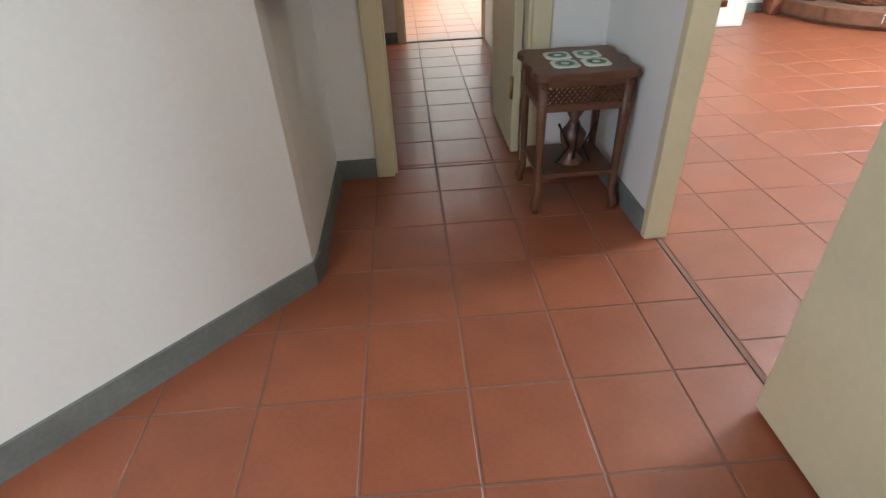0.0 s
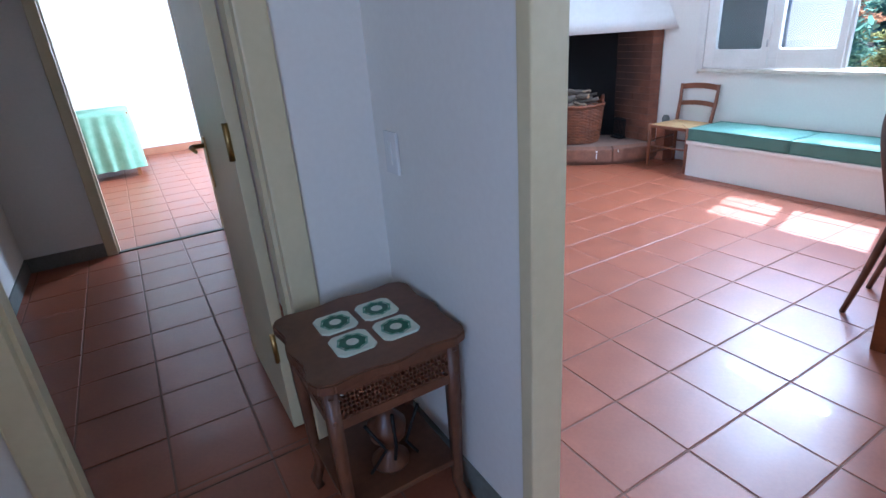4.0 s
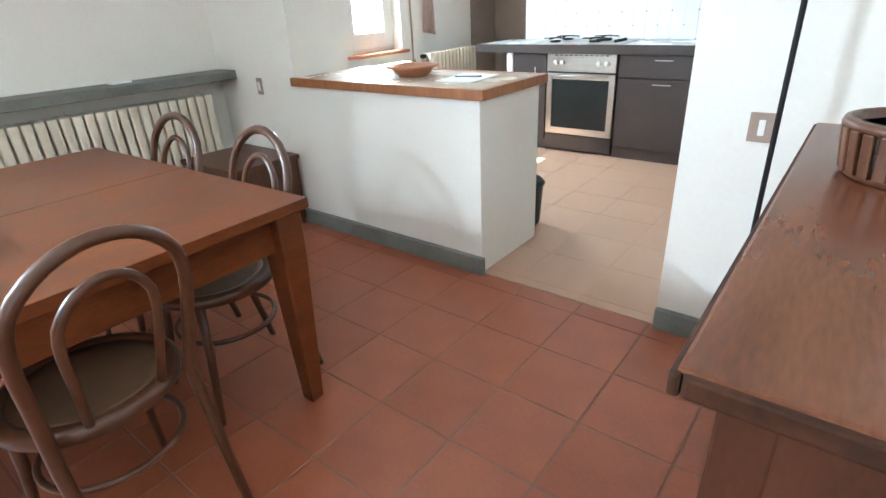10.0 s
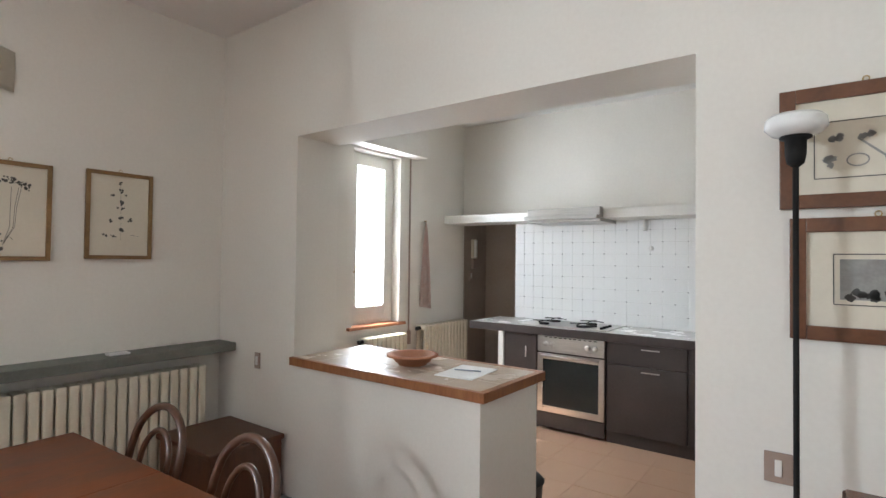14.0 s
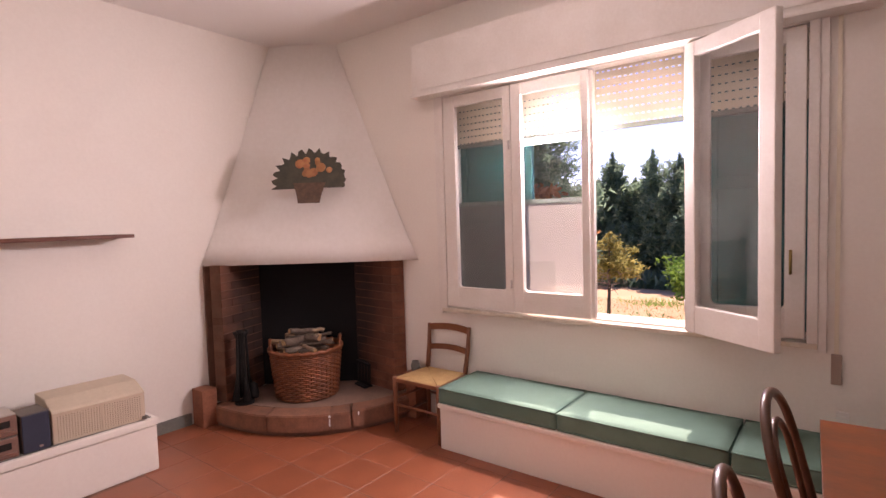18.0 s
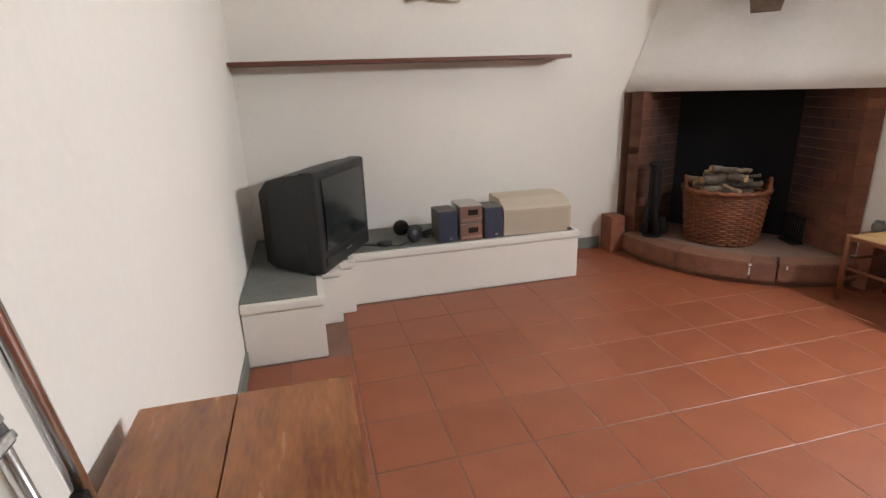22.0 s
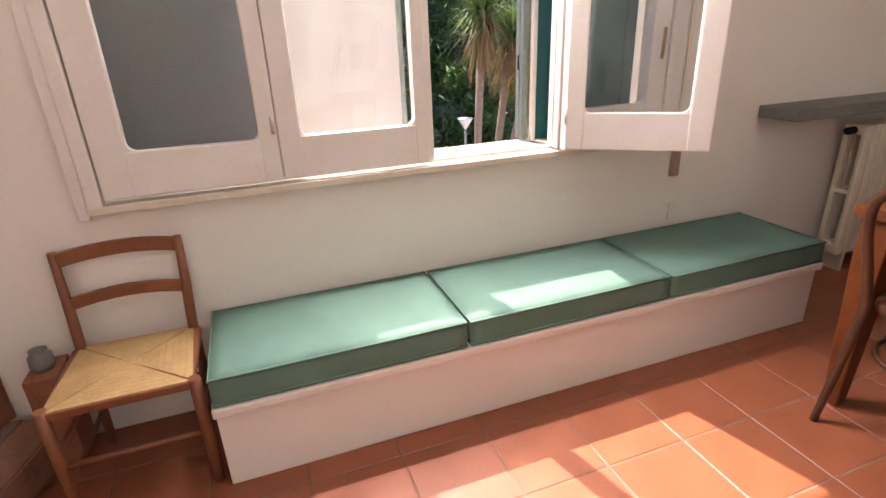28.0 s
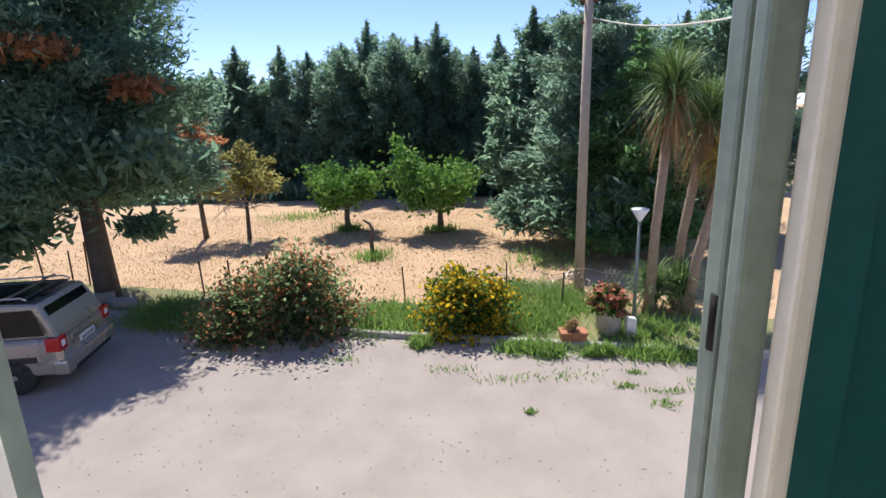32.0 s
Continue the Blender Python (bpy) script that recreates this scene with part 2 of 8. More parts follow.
structure("wall_east", boxes(((0, -3.6, -0.3), (OUT, -1.84, H)), ((0, -1.22, -0.3), (OUT, WIN_R, H)), ((0, -1.84, -0.3), (OUT, -1.22, 0.89)), ((0, -1.84, 2.47), (OUT, -1.22, H)),
          ((0, WIN_R, -0.3), (OUT, WIN_L, SILL)), ((0, WIN_R, HEAD), (OUT, WIN_L, H)), ((0, WIN_L, -0.3), (OUT, YN + 0.25, H))), PLASTER, "white plastered wall with a wide window", "wall")
structure("wall_north", boxes(((-3.92, YN, -0.1), (0.0, YN + 0.2, H))), PLASTER, "white plastered wall above a low ledge", "wall")
structure("wall_south", boxes(((-0.80, -0.32, -0.1), (0, 0, H)), ((-3.868, -0.32, -0.1), (-2.97, 0, H)), ((-2.97, -0.32, 2.22), (-0.80, 0, H))), PLASTER, "white plastered wall with an opening to the kitchen", "wall")
bm = prism([(-3.912, 2.53), (-3.838, 2.53), (-3.80, 2.72), (XW, 4.60), (XW, YN), (-3.912, YN)], -0.1, H)
add_box(bm, (-3.904, -0.32, -0.1), (-3.868, 1.60, H))
add_box(bm, (-3.912, 1.60, 2.09), (-3.838, 2.53, H))
structure("wall_west", bm, PLASTER, "white plastered wall between hall and living room", "wall")
structure("peninsula_wall", boxes(((-2.10, -0.55, 0), (-0.80, 0, 0.865))), PLASTER, "white plastered half wall under the counter", "wall")

# hall
structure("wall_hall_west", prism([(-6.75, 0.80), (-5.92, 1.64), (-5.20, 2.37), (-5.19, 2.43), (-5.19, 3.22), (-5.4, 3.22), (-5.4, 2.55), (-6.9, 1.05)], -0.1, H), PLASTER, "white plastered hall wall with a slanting stretch", "wall")
structure("wall_hall_north", boxes(((-5.4, 3.22, -0.1), (-4.93, 3.34, H)), ((-4.235, 3.22, -0.1), (-3.912, 3.34, H)), ((-4.93, 3.22, 1.90), (-4.235, 3.34, H))), PLASTER, "white plastered wall round the corridor door", "wall")
structure("wall_hall_south", boxes(((-7.2, -1.6, -0.1), (-3.73, -1.4, H)), ((-3.93, -1.4, -0.1), (-3.85, -0.32, H)), ((-7.2, -1.4, -0.1), (-7.0, 1.1, 0.8)), ((-7.2, -1.4, 2.5), (-7.0, 1.1, H)), ((-7.2, 0.2, 0.8), (-7.0, 1.1, 2.5))), PLASTER, "white plastered wall at the back of the hall", "wall")
structure("wall_corridor_west", boxes(((-5.5, 3.34, -0.1), (-5.35, 6.15, H))), PLASTER, "white plastered corridor wall", "wall")
structure("wall_corridor_east", boxes(((-4.07, 3.34, -0.1), (-3.93, 5.98, H))), PLASTER, "white plastered corridor wall", "wall")
structure("wall_corridor_end", boxes(((-5.35, 5.98, -0.1), (-4.835, 6.1, H)), ((-4.06, 5.98, -0.1), (-3.93, 6.1, H)), ((-4.835, 5.98, 1.935), (-4.06, 6.1, H))), PLASTER, "white plastered wall round the far doorway", "wall")
structure("wall_far_room", boxes(((-7.2, 10.2, -0.1), (-1.8, 10.4, H)), ((-7.2, 6.1, -0.1), (-7.0, 10.2, H)), ((-7.0, 6.1, -0.1), (-5.35, 6.25, H)),
          ((-1.9, 6.59, -0.1), (-1.7, 7.5, H)), ((-1.9, 8.9, -0.1), (-1.7, 10.2, H)), ((-1.9, 7.5, -0.1), (-1.7, 8.9, 0.85)), ((-1.9, 7.5, 2.35), (-1.7, 8.9, H))), PLASTER, "white plastered walls of the far room", "wall")
# kitchen
structure("wall_kitchen_south", boxes(((-4.0, -3.05, -0.1), (-0.675, -2.92, H)), ((-0.675, -3.5, -0.1), (0, -3.4, H)), ((-0.795, -3.4, -0.1), (-0.675, -3.05, H)), ((-0.675, -3.4, 1.97), (0, -2.92, H))), PLASTER, "white kitchen wall with a dark recess beside it", "wall")
# recess sides are plain plaster; their shade is put into this taupe
RECESS = mat("shaded recess taupe", (0.36, 0.29, 0.235), (0.29, 0.23, 0.185), 0.6, 3, 40, 0.1)
structure("recess_lining", boxes(((-0.673, -3.396, 0), (-0.004, -3.38, 1.968)), ((-0.673, -3.38, 0), (-0.661, -2.93, 1.968)), ((-0.016, -3.38, 0), (-0.004, -2.93, 1.968))), RECESS, "kitchen recess lining, taupe with the shade painted in", "panel")
structure("wall_kitchen_west", boxes(((-4.0, -2.92, -0.1), (-3.85, -0.32, H))), PLASTER, "white plastered kitchen wall", "wall")
structure("ceiling", boxes(((-7.2, -3.6, H), (0.3, 10.4, H + 0.15)), ((-5.35, 3.34, 2.45), (-4.07, 5.98, 2.55))), CEILING, "white painted ceiling", "ceiling")
structure("wall_ground_storey", boxes(((-7.2, -3.6, -3.45), (0.24, 10.4, -0.302))), PLASTER, "plain plastered wall of the storey below", "wall")
structure("floor", boxes(((-7.2, -3.6, -0.30), (0.0, 10.4, -0.11))), GROUT, "concrete floor slab", "floor")

# ---- more materials ----
GLASS = glass("window glass")
CHROME = mat("chrome", (0.72, 0.72, 0.72), (0.62, 0.62, 0.62), 0.16, 6, 60, 0.02, metal=1.0)
STEEL = mat("brushed steel", (0.58, 0.56, 0.53), (0.48, 0.46, 0.44), 0.3, 6, 90, 0.04, metal=1.0, stretch=(1, 20, 20))
BRASS = mat("brass", (0.50, 0.34, 0.12), (0.36, 0.24, 0.09), 0.35, 9, 60, 0.05, metal=1.0)
IRON = mat("black iron", (0.016, 0.015, 0.014), (0.010, 0.009, 0.009), 0.7, 12, 90, 0.3, spec=0.25)
BLACK_PLASTIC = mat("black plastic", (0.016, 0.017, 0.017), (0.011, 0.012, 0.012), 0.45, 8, 200, 0.1)
SCREEN = mat("dark picture tube glass", (0.018, 0.022, 0.022), (0.014, 0.018, 0.018), 0.12, 3, 30, 0.0)
BENTWOOD = mat("bentwood stain", (0.105, 0.042, 0.020), (0.055, 0.022, 0.011), 0.33, 7, 50, 0.06, coat=0.2)
CANE = mat("woven cane seat", (0.17, 0.095, 0.05), (0.10, 0.055, 0.03), 0.55, 10, 220, 0.5)
RUSH = mat("woven rush", (0.52, 0.34, 0.15), (0.38, 0.23, 0.09), 0.75, 12, 120, 0.6)
CHAIR_WOOD = mat("red-brown chair wood", (0.24, 0.085, 0.035), (0.16, 0.052, 0.022), 0.42, 7, 50, 0.1)
WICKER = mat("brown wicker", (0.27, 0.088, 0.034), (0.13, 0.040, 0.016), 0.45, 14, 110, 0.4, vary=0.2)
BARK = mat("grey log bark", (0.19, 0.145, 0.11), (0.085, 0.064, 0.05), 0.95, 14, 60, 0.8, vary=0.3)
PALE_STICK = mat("pale dry stick", (0.42, 0.31, 0.20), (0.26, 0.18, 0.12), 0.9, 14, 60, 0.6, vary=0.2)
LOG_END = mat("cut log end", (0.48, 0.30, 0.15), (0.38, 0.22, 0.1), 0.8, 20, 80, 0.3)
PAPER = mat("white paper", (0.80, 0.79, 0.77), (0.76, 0.75, 0.73), 0.8, 3, 60, 0.05)
CREAM_PAPER = mat("cream picture paper", (0.70, 0.64, 0.53), (0.65, 0.59, 0.48), 0.85, 4, 70, 0.05)
INK = mat("grey ink", (0.10, 0.095, 0.09), (0.06, 0.057, 0.052), 0.9, 20, 90, 0.0)
INK_SOFT = mat("faded print ink", (0.12, 0.115, 0.10), (0.07, 0.068, 0.06), 0.9, 25, 90, 0.0)
INK_PALE = mat("pale grey wash", (0.33, 0.32, 0.30), (0.24, 0.23, 0.22), 0.9, 25, 90, 0.0)
KRAFT = mat("brown leather folder", (0.42, 0.25, 0.115), (0.34, 0.19, 0.08), 0.55, 5, 80, 0.15)
BLUE_GREY = mat("blue-grey cover", (0.24, 0.28, 0.33), (0.19, 0.22, 0.27), 0.5, 5, 60, 0.05)
DARK_TEAL = mat("dark teal cover", (0.03, 0.045, 0.055), (0.02, 0.03, 0.04), 0.5, 5, 60, 0.05)
CERAMIC = mat("white glazed ceramic", (0.80, 0.78, 0.74), (0.76, 0.74, 0.70), 0.2, 3, 40, 0.0)
TERRACOTTA = mat("unglazed terracotta", (0.42, 0.18, 0.09), (0.33, 0.13, 0.065), 0.8, 6, 60, 0.2)
ENAMEL = mat("cream enamel", (0.74, 0.68, 0.55), (0.68, 0.62, 0.49), 0.4, 4, 50, 0.04)
LACQUER = mat("dark brown laminate", (0.060, 0.045, 0.040), (0.040, 0.030, 0.027), 0.4, 4, 50, 0.05)
SPEAKER_WOOD = mat("grey-brown veneer", (0.115, 0.095, 0.078), (0.075, 0.062, 0.052), 0.6, 9, 80, 0.1)
NAVY = mat("blue-black speaker", (0.028, 0.038, 0.066), (0.02, 0.027, 0.048), 0.6, 8, 160, 0.2)
BRONZE_FACE = mat("bronze metal faceplate", (0.30, 0.19, 0.15), (0.22, 0.14, 0.11), 0.4, 6, 90, 0.03, metal=0.4)
LAMP_WHITE = mat("cream lacquered metal", (0.84, 0.78, 0.66), (0.80, 0.74, 0.62), 0.35, 4, 40, 0.0)
OPAL = mat("opal glass", (0.80, 0.80, 0.78), (0.76, 0.76, 0.74), 0.15, 3, 40, 0.0)
TAUPE = mat("taupe plastic plate", (0.36, 0.27, 0.22), (0.32, 0.235, 0.19), 0.4, 6, 60, 0.0)
TILE_WHITE = mat("pale glazed tile", (0.72, 0.78, 0.66), (0.64, 0.71, 0.58), 0.2, 8, 60, 0.03)
TILE_PALE = mat("pale green glaze", (0.16, 0.36, 0.24), (0.11, 0.28, 0.18), 0.25, 8, 60, 0.03)
TILE_GREEN = mat("green glaze", (0.03, 0.14, 0.075), (0.02, 0.10, 0.05), 0.2, 8, 60, 0.03)
STOOL_WOOD = mat("carved walnut stool wood", (0.155, 0.062, 0.028), (0.085, 0.032, 0.015), 0.45, 8, 50, 0.2, coat=0.1)
SPATTER = mat("paint-spattered black tread", (0.022, 0.022, 0.024), (0.16, 0.16, 0.155), 0.7, 34, 90, 0.3)
WHITE_TILE = mat("white wall tile", (0.80, 0.79, 0.77), (0.77, 0.76, 0.74), 0.22, 3, 40, 0.02)
PALE_WORKTOP = mat("pale worktop", (0.74, 0.74, 0.73), (0.68, 0.68, 0.67), 0.25, 6, 90, 0.02)
MARBLE = mat("dusty marble sill", (0.70, 0.64, 0.54), (0.55, 0.48, 0.38), 0.55, 9, 70, 0.2)
PINK_CLOTH = mat("faded pink tea towel", (0.66, 0.45, 0.38), (0.70, 0.58, 0.52), 0.9, 24, 200, 0.3)
MINT_CLOTH = mat("pale green tablecloth", (0.32, 0.50, 0.33), (0.22, 0.40, 0.24), 0.9, 12, 120, 0.3)
ALU = mat("grey green aluminium", (0.20, 0.25, 0.22), (0.13, 0.17, 0.15), 0.5, 8, 60, 0.15)


def screen_material():
    m, t, p = nodes_of("insect screen")
    n, l = t.nodes, t.links
    d, tr, tp, mx, mo = n.new("ShaderNodeBsdfDiffuse"), n.new("ShaderNodeBsdfTranslucent"), n.new("ShaderNodeBsdfTransparent"), n.new("ShaderNodeMixShader"), n.new("ShaderNodeMixShader")
    d.inputs[0].default_value = rgb((0.42, 0.40, 0.38))
    tr.inputs[0].default_value = rgb((0.46, 0.435, 0.41))
    mx.inputs[0].default_value = 0.6
    l.new(d.outputs[0], mx.inputs[1]), l.new(tr.outputs[0], mx.inputs[2])
    w = n.new("ShaderNodeTexWave")
    w.inputs["Scale"].default_value, w.inputs["Distortion"].default_value = 60, 3.0
    tc, mr = n.new("ShaderNodeTexCoord"), n.new("ShaderNodeMapRange")
    w.bands_direction = "DIAGONAL"
    l.new(tc.outputs["Object"], w.inputs["Vector"])
    mr.inputs[3].default_value, mr.inputs[4].default_value = 0.44, 0.55
    l.new(w.outputs["Fac"], mr.inputs[0])
    l.new(mr.outputs[0], mo.inputs[0])
    l.new(tp.outputs[0], mo.inputs[1]), l.new(mx.outputs[0], mo.inputs[2])
    l.new(mo.outputs[0], n["Material Output"].inputs[0])
    return m


MESH_SCREEN = screen_material()

# ---- baseboards and door trim ----
structure("baseboard_living", boxes(((-0.012, -0.0, 0.0), (-0.0, 2.035, 0.09)), ((-2.12, 0.0, 0), (-0.012, 0.030, 0.09)), ((-3.40, 0.0, 0), (-2.97, 0.030, 0.09)),
          ((-1.65, YN - 0.012, 0), (-1.17, YN, 0.09)), ((XW, 4.62, 0), (XW + 0.012, 5.23, 0.09)), bevel=0.002), STONE, "grey stone baseboard", "baseboard")
hall_boards = (((-5.19, 2.44, 0), (-5.176, 3.206, 0.10)), ((-5.19, 3.206, 0), (-5.0, 3.22, 0.10)), ((-4.165, 3.206, 0), (-3.924, 3.22, 0.10)), ((-3.924, 2.546, 0), (-3.912, 3.206, 0.10)), ((-3.918, -1.3, 0), (-3.904, 0.89, 0.10)),
           ((-5.35, 5.968, 0), (-4.87, 5.98, 0.10)), ((-5.35, 3.36, 0), (-5.338, 5.968, 0.10)))
for a, b in hall_boards:
    structure("baseboard_hall", box(a, b, 0.002), STONE, "dark grey stone baseboard", "baseboard")
bm = prism([(-6.74, 0.79), (-5.915, 1.628), (-5.195, 2.36), (-5.176, 2.43), (-5.19, 2.44), (-5.21, 2.37), (-5.925, 1.642), (-6.75, 0.80)], 0, 0.10)
structure("baseboard_hall", bm, STONE, "dark grey stone baseboard", "baseboard")
structure("baseboard_far_room", boxes(((-7.0, 10.186, 0), (-1.9, 10.2, 0.10))), TERRACOTTA, "terracotta baseboard", "baseboard")


def casing(name, x0, x1, y0, y1, zt, w, d, along="x"):
    """Door trim: two jamb boards and a head, on both faces and through the wall."""
    bm = bmesh.new()
    for a, b in (((x0 - w, y0 - d, 0), (x0, y1 + d, zt + w)), ((x1, y0 - d, 0), (x1 + w, y1 + d, zt + w)), ((x0, y0 - d, zt), (x1, y1 + d, zt + w))):
        add_box(bm, a, b, 0.006)
    for a, b in (((x0, y0 + 0.02, 0), (x0 + 0.012, y1 - 0.03, zt)), ((x1 - 0.012, y0 + 0.02, 0), (x1, y1 - 0.03, zt)), ((x0, y0 + 0.02, zt - 0.012), (x1, y1 - 0.03, zt))):
        add_box(bm, a, b)
    return structure(name, bm, CREAM_PAINT, "cream painted wooden door frame", "door frame")


casing("door_frame_corridor", -4.911, -4.251, 3.22, 3.34, 1.876, 0.084, 0.016)
casing("door_frame_far", -4.818, -4.08, 5.98, 6.10, 1.922, 0.07, 0.015)
bm = boxes(((-3.922, 2.490, 0), (-3.832, 2.531, 2.10)), ((-3.9075, 1.601, 0), (-3.858, 1.660, 2.10)), ((-3.926, 1.660, 2.06), (-3.834, 2.490, 2.10)), bevel=0.005)
structure("door_frame_living", bm, CREAM_PAINT, "cream painted frame of the opening to the living room", "door frame")
structure("threshold_far", box((-4.818, 5.98, -0.004), (-4.08, 6.02, 0.006)), DARK_SLATE, "dark stone threshold strip", "threshold")

# corridor door, standing open
door = thing("door_1", "cream painted flush wooden door standing open", "door", kind="structure")
door.matrix_world = pose(-4.258, 3.375, 0, 0, 0, 90)
part("leaf", box((0.0, 0.0, 0.012), (0.66, 0.04, 1.865), 0.004), CREAM_PAINT, door)
h = part("door_handle", tube([(0.605, -0.005, 0.965), (0.605, -0.05, 0.965), (0.59, -0.055, 0.965), (0.50, -0.05, 0.962)], [0.009, 0.009, 0.009, 0.007]), BRASS, door, "brass lever handle")
part("door_handle", tube([(0.605, 0.045, 0.965), (0.605, 0.09, 0.965), (0.59, 0.095, 0.965), (0.50, 0.09, 0.962)], [0.009, 0.009, 0.009, 0.007]), BRASS, door, "brass lever handle")
part("rose", box((0.585, 0.04, 0.80), (0.625, 0.046, 1.0), 0.004), BRASS, door)
part("key_plate", box((0.585, 0.04, 0.845), (0.625, 0.048, 0.895), 0.004), BRASS, door)
for z in (0.30, 1.0, 1.60):
    part("hinge", tube([(0.0, 0.045, z), (0.0, 0.045, z + 0.11)], 0.009), BRASS, door)

# living room door, folded back into the hall
door2 = thing("door_2", "cream painted door folded back against the hall wall", "door", kind="structure")
part("leaf", box((-3.948, 0.91, 0.012), (-3.908, 1.667, 2.05), 0.004), CREAM_PAINT, door2)
part("door_handle", tube([(-3.946, 0.97, 1.0), (-3.998, 0.97, 1.0), (-4.003, 0.98, 1.0), (-3.998, 1.07, 0.997)], [0.009, 0.009, 0.009, 0.007]), BRASS, door2, "brass lever handle")
for z in (0.25, 1.05, 1.80):
    part("hinge", tube([(-3.908, 1.672, z), (-3.908, 1.672, z + 0.10)], 0.006), BRASS, door2)

# hall shelf, switches
hs = thing("hall_shelf", "dark slate shelf slab fixed to the hall wall", "shelf")
part("slab", prism([(-5.189, 2.375), (-5.035, 2.42), (-5.035, 3.215), (-5.189, 3.215)], 0.958, 0.986, bevel=0.003), DARK_SLATE, hs)


def switch(name, m, w, h, plate, label, rockers=1):
    s = thing(name, label, "switch", at=m)
    part("plate", box((-w / 2, -0.010, -h / 2), (w / 2, 0.0, h / 2), 0.003), plate, s)
    for i in range(rockers):
        x = (i - (rockers - 1) / 2) * 0.026
        part("rocker", box((x - 0.010, -0.014, -h * 0.27), (x + 0.010, -0.009, h * 0.27), 0.002), CERAMIC, s)
    return s


switch("light_switch", pose(-3.913, 3.10, 1.0, 0, 0, -90), 0.075, 0.12, CERAMIC, "white plastic light switch on the hall wall")
switch("light_switch", pose(-3.211, 0.001, 0.851, 0, 0, 180), 0.078, 0.095, TAUPE, "taupe light switch plate on the white wall")
switch("light_switch", pose(-0.447, 0.001, 0.848, 0, 0, 180), 0.05, 0.10, TAUPE, "small taupe switch plate beside the counter")
switch("light_switch", pose(-0.001, 2.47, 0.48, 0, 0, -90), 0.05, 0.09, CERAMIC, "small white socket plate by the bench")


# stool with four tiles
def stool():
    s = thing("tiled_stool", "carved dark wooden stool inlaid with four green and white tiles", "stool", at=pose(-4.135, 2.915, 0, 0, 0, 0))
    w, d = 0.205, 0.195
    pts = []
    for i in range(48):
        a = 2 * math.pi * i / 48
        c, q = math.cos(a), math.sin(a)
        k = 1.0 / max(abs(c), abs(q))
        k *= 1 + 0.035 * math.cos(8 * a)
        pts.append((w * c * min(k, 1.34), d * q * min(k, 1.34)))
    part("top", prism(pts, 0.575, 0.602, bevel=0.004), STOOL_WOOD, s, "scalloped walnut top")
    for sx in (-1, 1):
        for sy in (-1, 1):
            cx, cy, e, f = sx * 0.061, sy * 0.061, 0.052, 0.037
            t = part("tile", prism([(cx + x, cy + y) for x, y in ((-e, -f), (-f, -e), (f, -e), (e, -f), (e, f), (f, e), (-f, e), (-e, f))], 0.600, 0.606, bevel=0.002), TILE_WHITE, s, "pale green glazed tile with clipped corners")
            for r0, r1, glaze in ((0.034, 0.016, TILE_GREEN), (0.040, 0.0345, TILE_PALE)):
                bm = bmesh.new()
                a = [bm.verts.new((cx + r0 * (1 + 0.06 * math.cos(k * math.pi / 1.5)) * math.cos(k * math.pi / 12), cy + r0 * (1 + 0.06 * math.cos(k * math.pi / 1.5)) * math.sin(k * math.pi / 12), 0.6066)) for k in range(24)]
                b = [bm.verts.new((cx + r1 * math.cos(k * math.pi / 12), cy + r1 * math.sin(k * math.pi / 12), 0.6066)) for k in range(24)]
                for k in range(24):
                    bm.faces.new((a[k], a[(k + 1) % 24], b[(k + 1) % 24], b[k]))
                part("ring", bm, glaze, t, "green painted ring")
    for sx in (-1, 1):
        for sy in (-1, 1):
            x, y = sx * 0.165, sy * 0.155
            part("leg", tube([(x, y, 0.575), (x, y, 0.40), (x * 0.98, y * 0.98, 0.2), (x * 0.97, y * 0.97, 0.09), (x * 1.06, y * 1.06, 0.03), (x * 1.02, y * 1.02, 0.0)], [0.024, 0.022, 0.018, 0.017, 0.02, 0.017], 4), STOOL_WOOD, s)
    for sy in (-1, 1):
        bm = bmesh.new()
        y = sy * 0.16
        for z0, z1 in ((0.548, 0.576), (0.45, 0.478)):
            part("apron_rail", box((-0.16, y - 0.008, z0), (0.16, y + 0.008, z1), 0.002), STOOL_WOOD, s)
        for i in range(15):
            x = -0.145 + i * 0.0207
            for q in (-1, 1):
                add_box(bm, (-0.004, -0.006, -0.052), (0.004, 0.006, 0.052), 0, Matrix.Translation((x, y, 0.513)) @ Matrix.Rotation(q * 0.7, 4, "Y"))
        part("fretwork_lattice", bm, STOOL_WOOD, s, "pierced lattice of thin strips")["kind"] = "stuff"
    for sx in (-1, 1):
        bm = bmesh.new()
        x = sx * 0.168
        for z0, z1 in ((0.548, 0.576), (0.45, 0.478)):
            part("apron_rail", box((x - 0.008, -0.155, z0), (x + 0.008, 0.155, z1), 0.002), STOOL_WOOD, s)
        for i in range(14):
            y = -0.14 + i * 0.0207
            for q in (-1, 1):
                add_box(bm, (-0.006, -0.004, -0.052), (0.006, 0.004, 0.052), 0, Matrix.Translation((x, y, 0.513)) @ Matrix.Rotation(q * 0.7, 4, "X"))
        part("fretwork_lattice", bm, STOOL_WOOD, s, "pierced lattice of thin strips")["kind"] = "stuff"
    part("lower_shelf", box((-0.165, -0.155, 0.16), (0.165, 0.155, 0.178), 0.003), STOOL_WOOD, s)
    return s


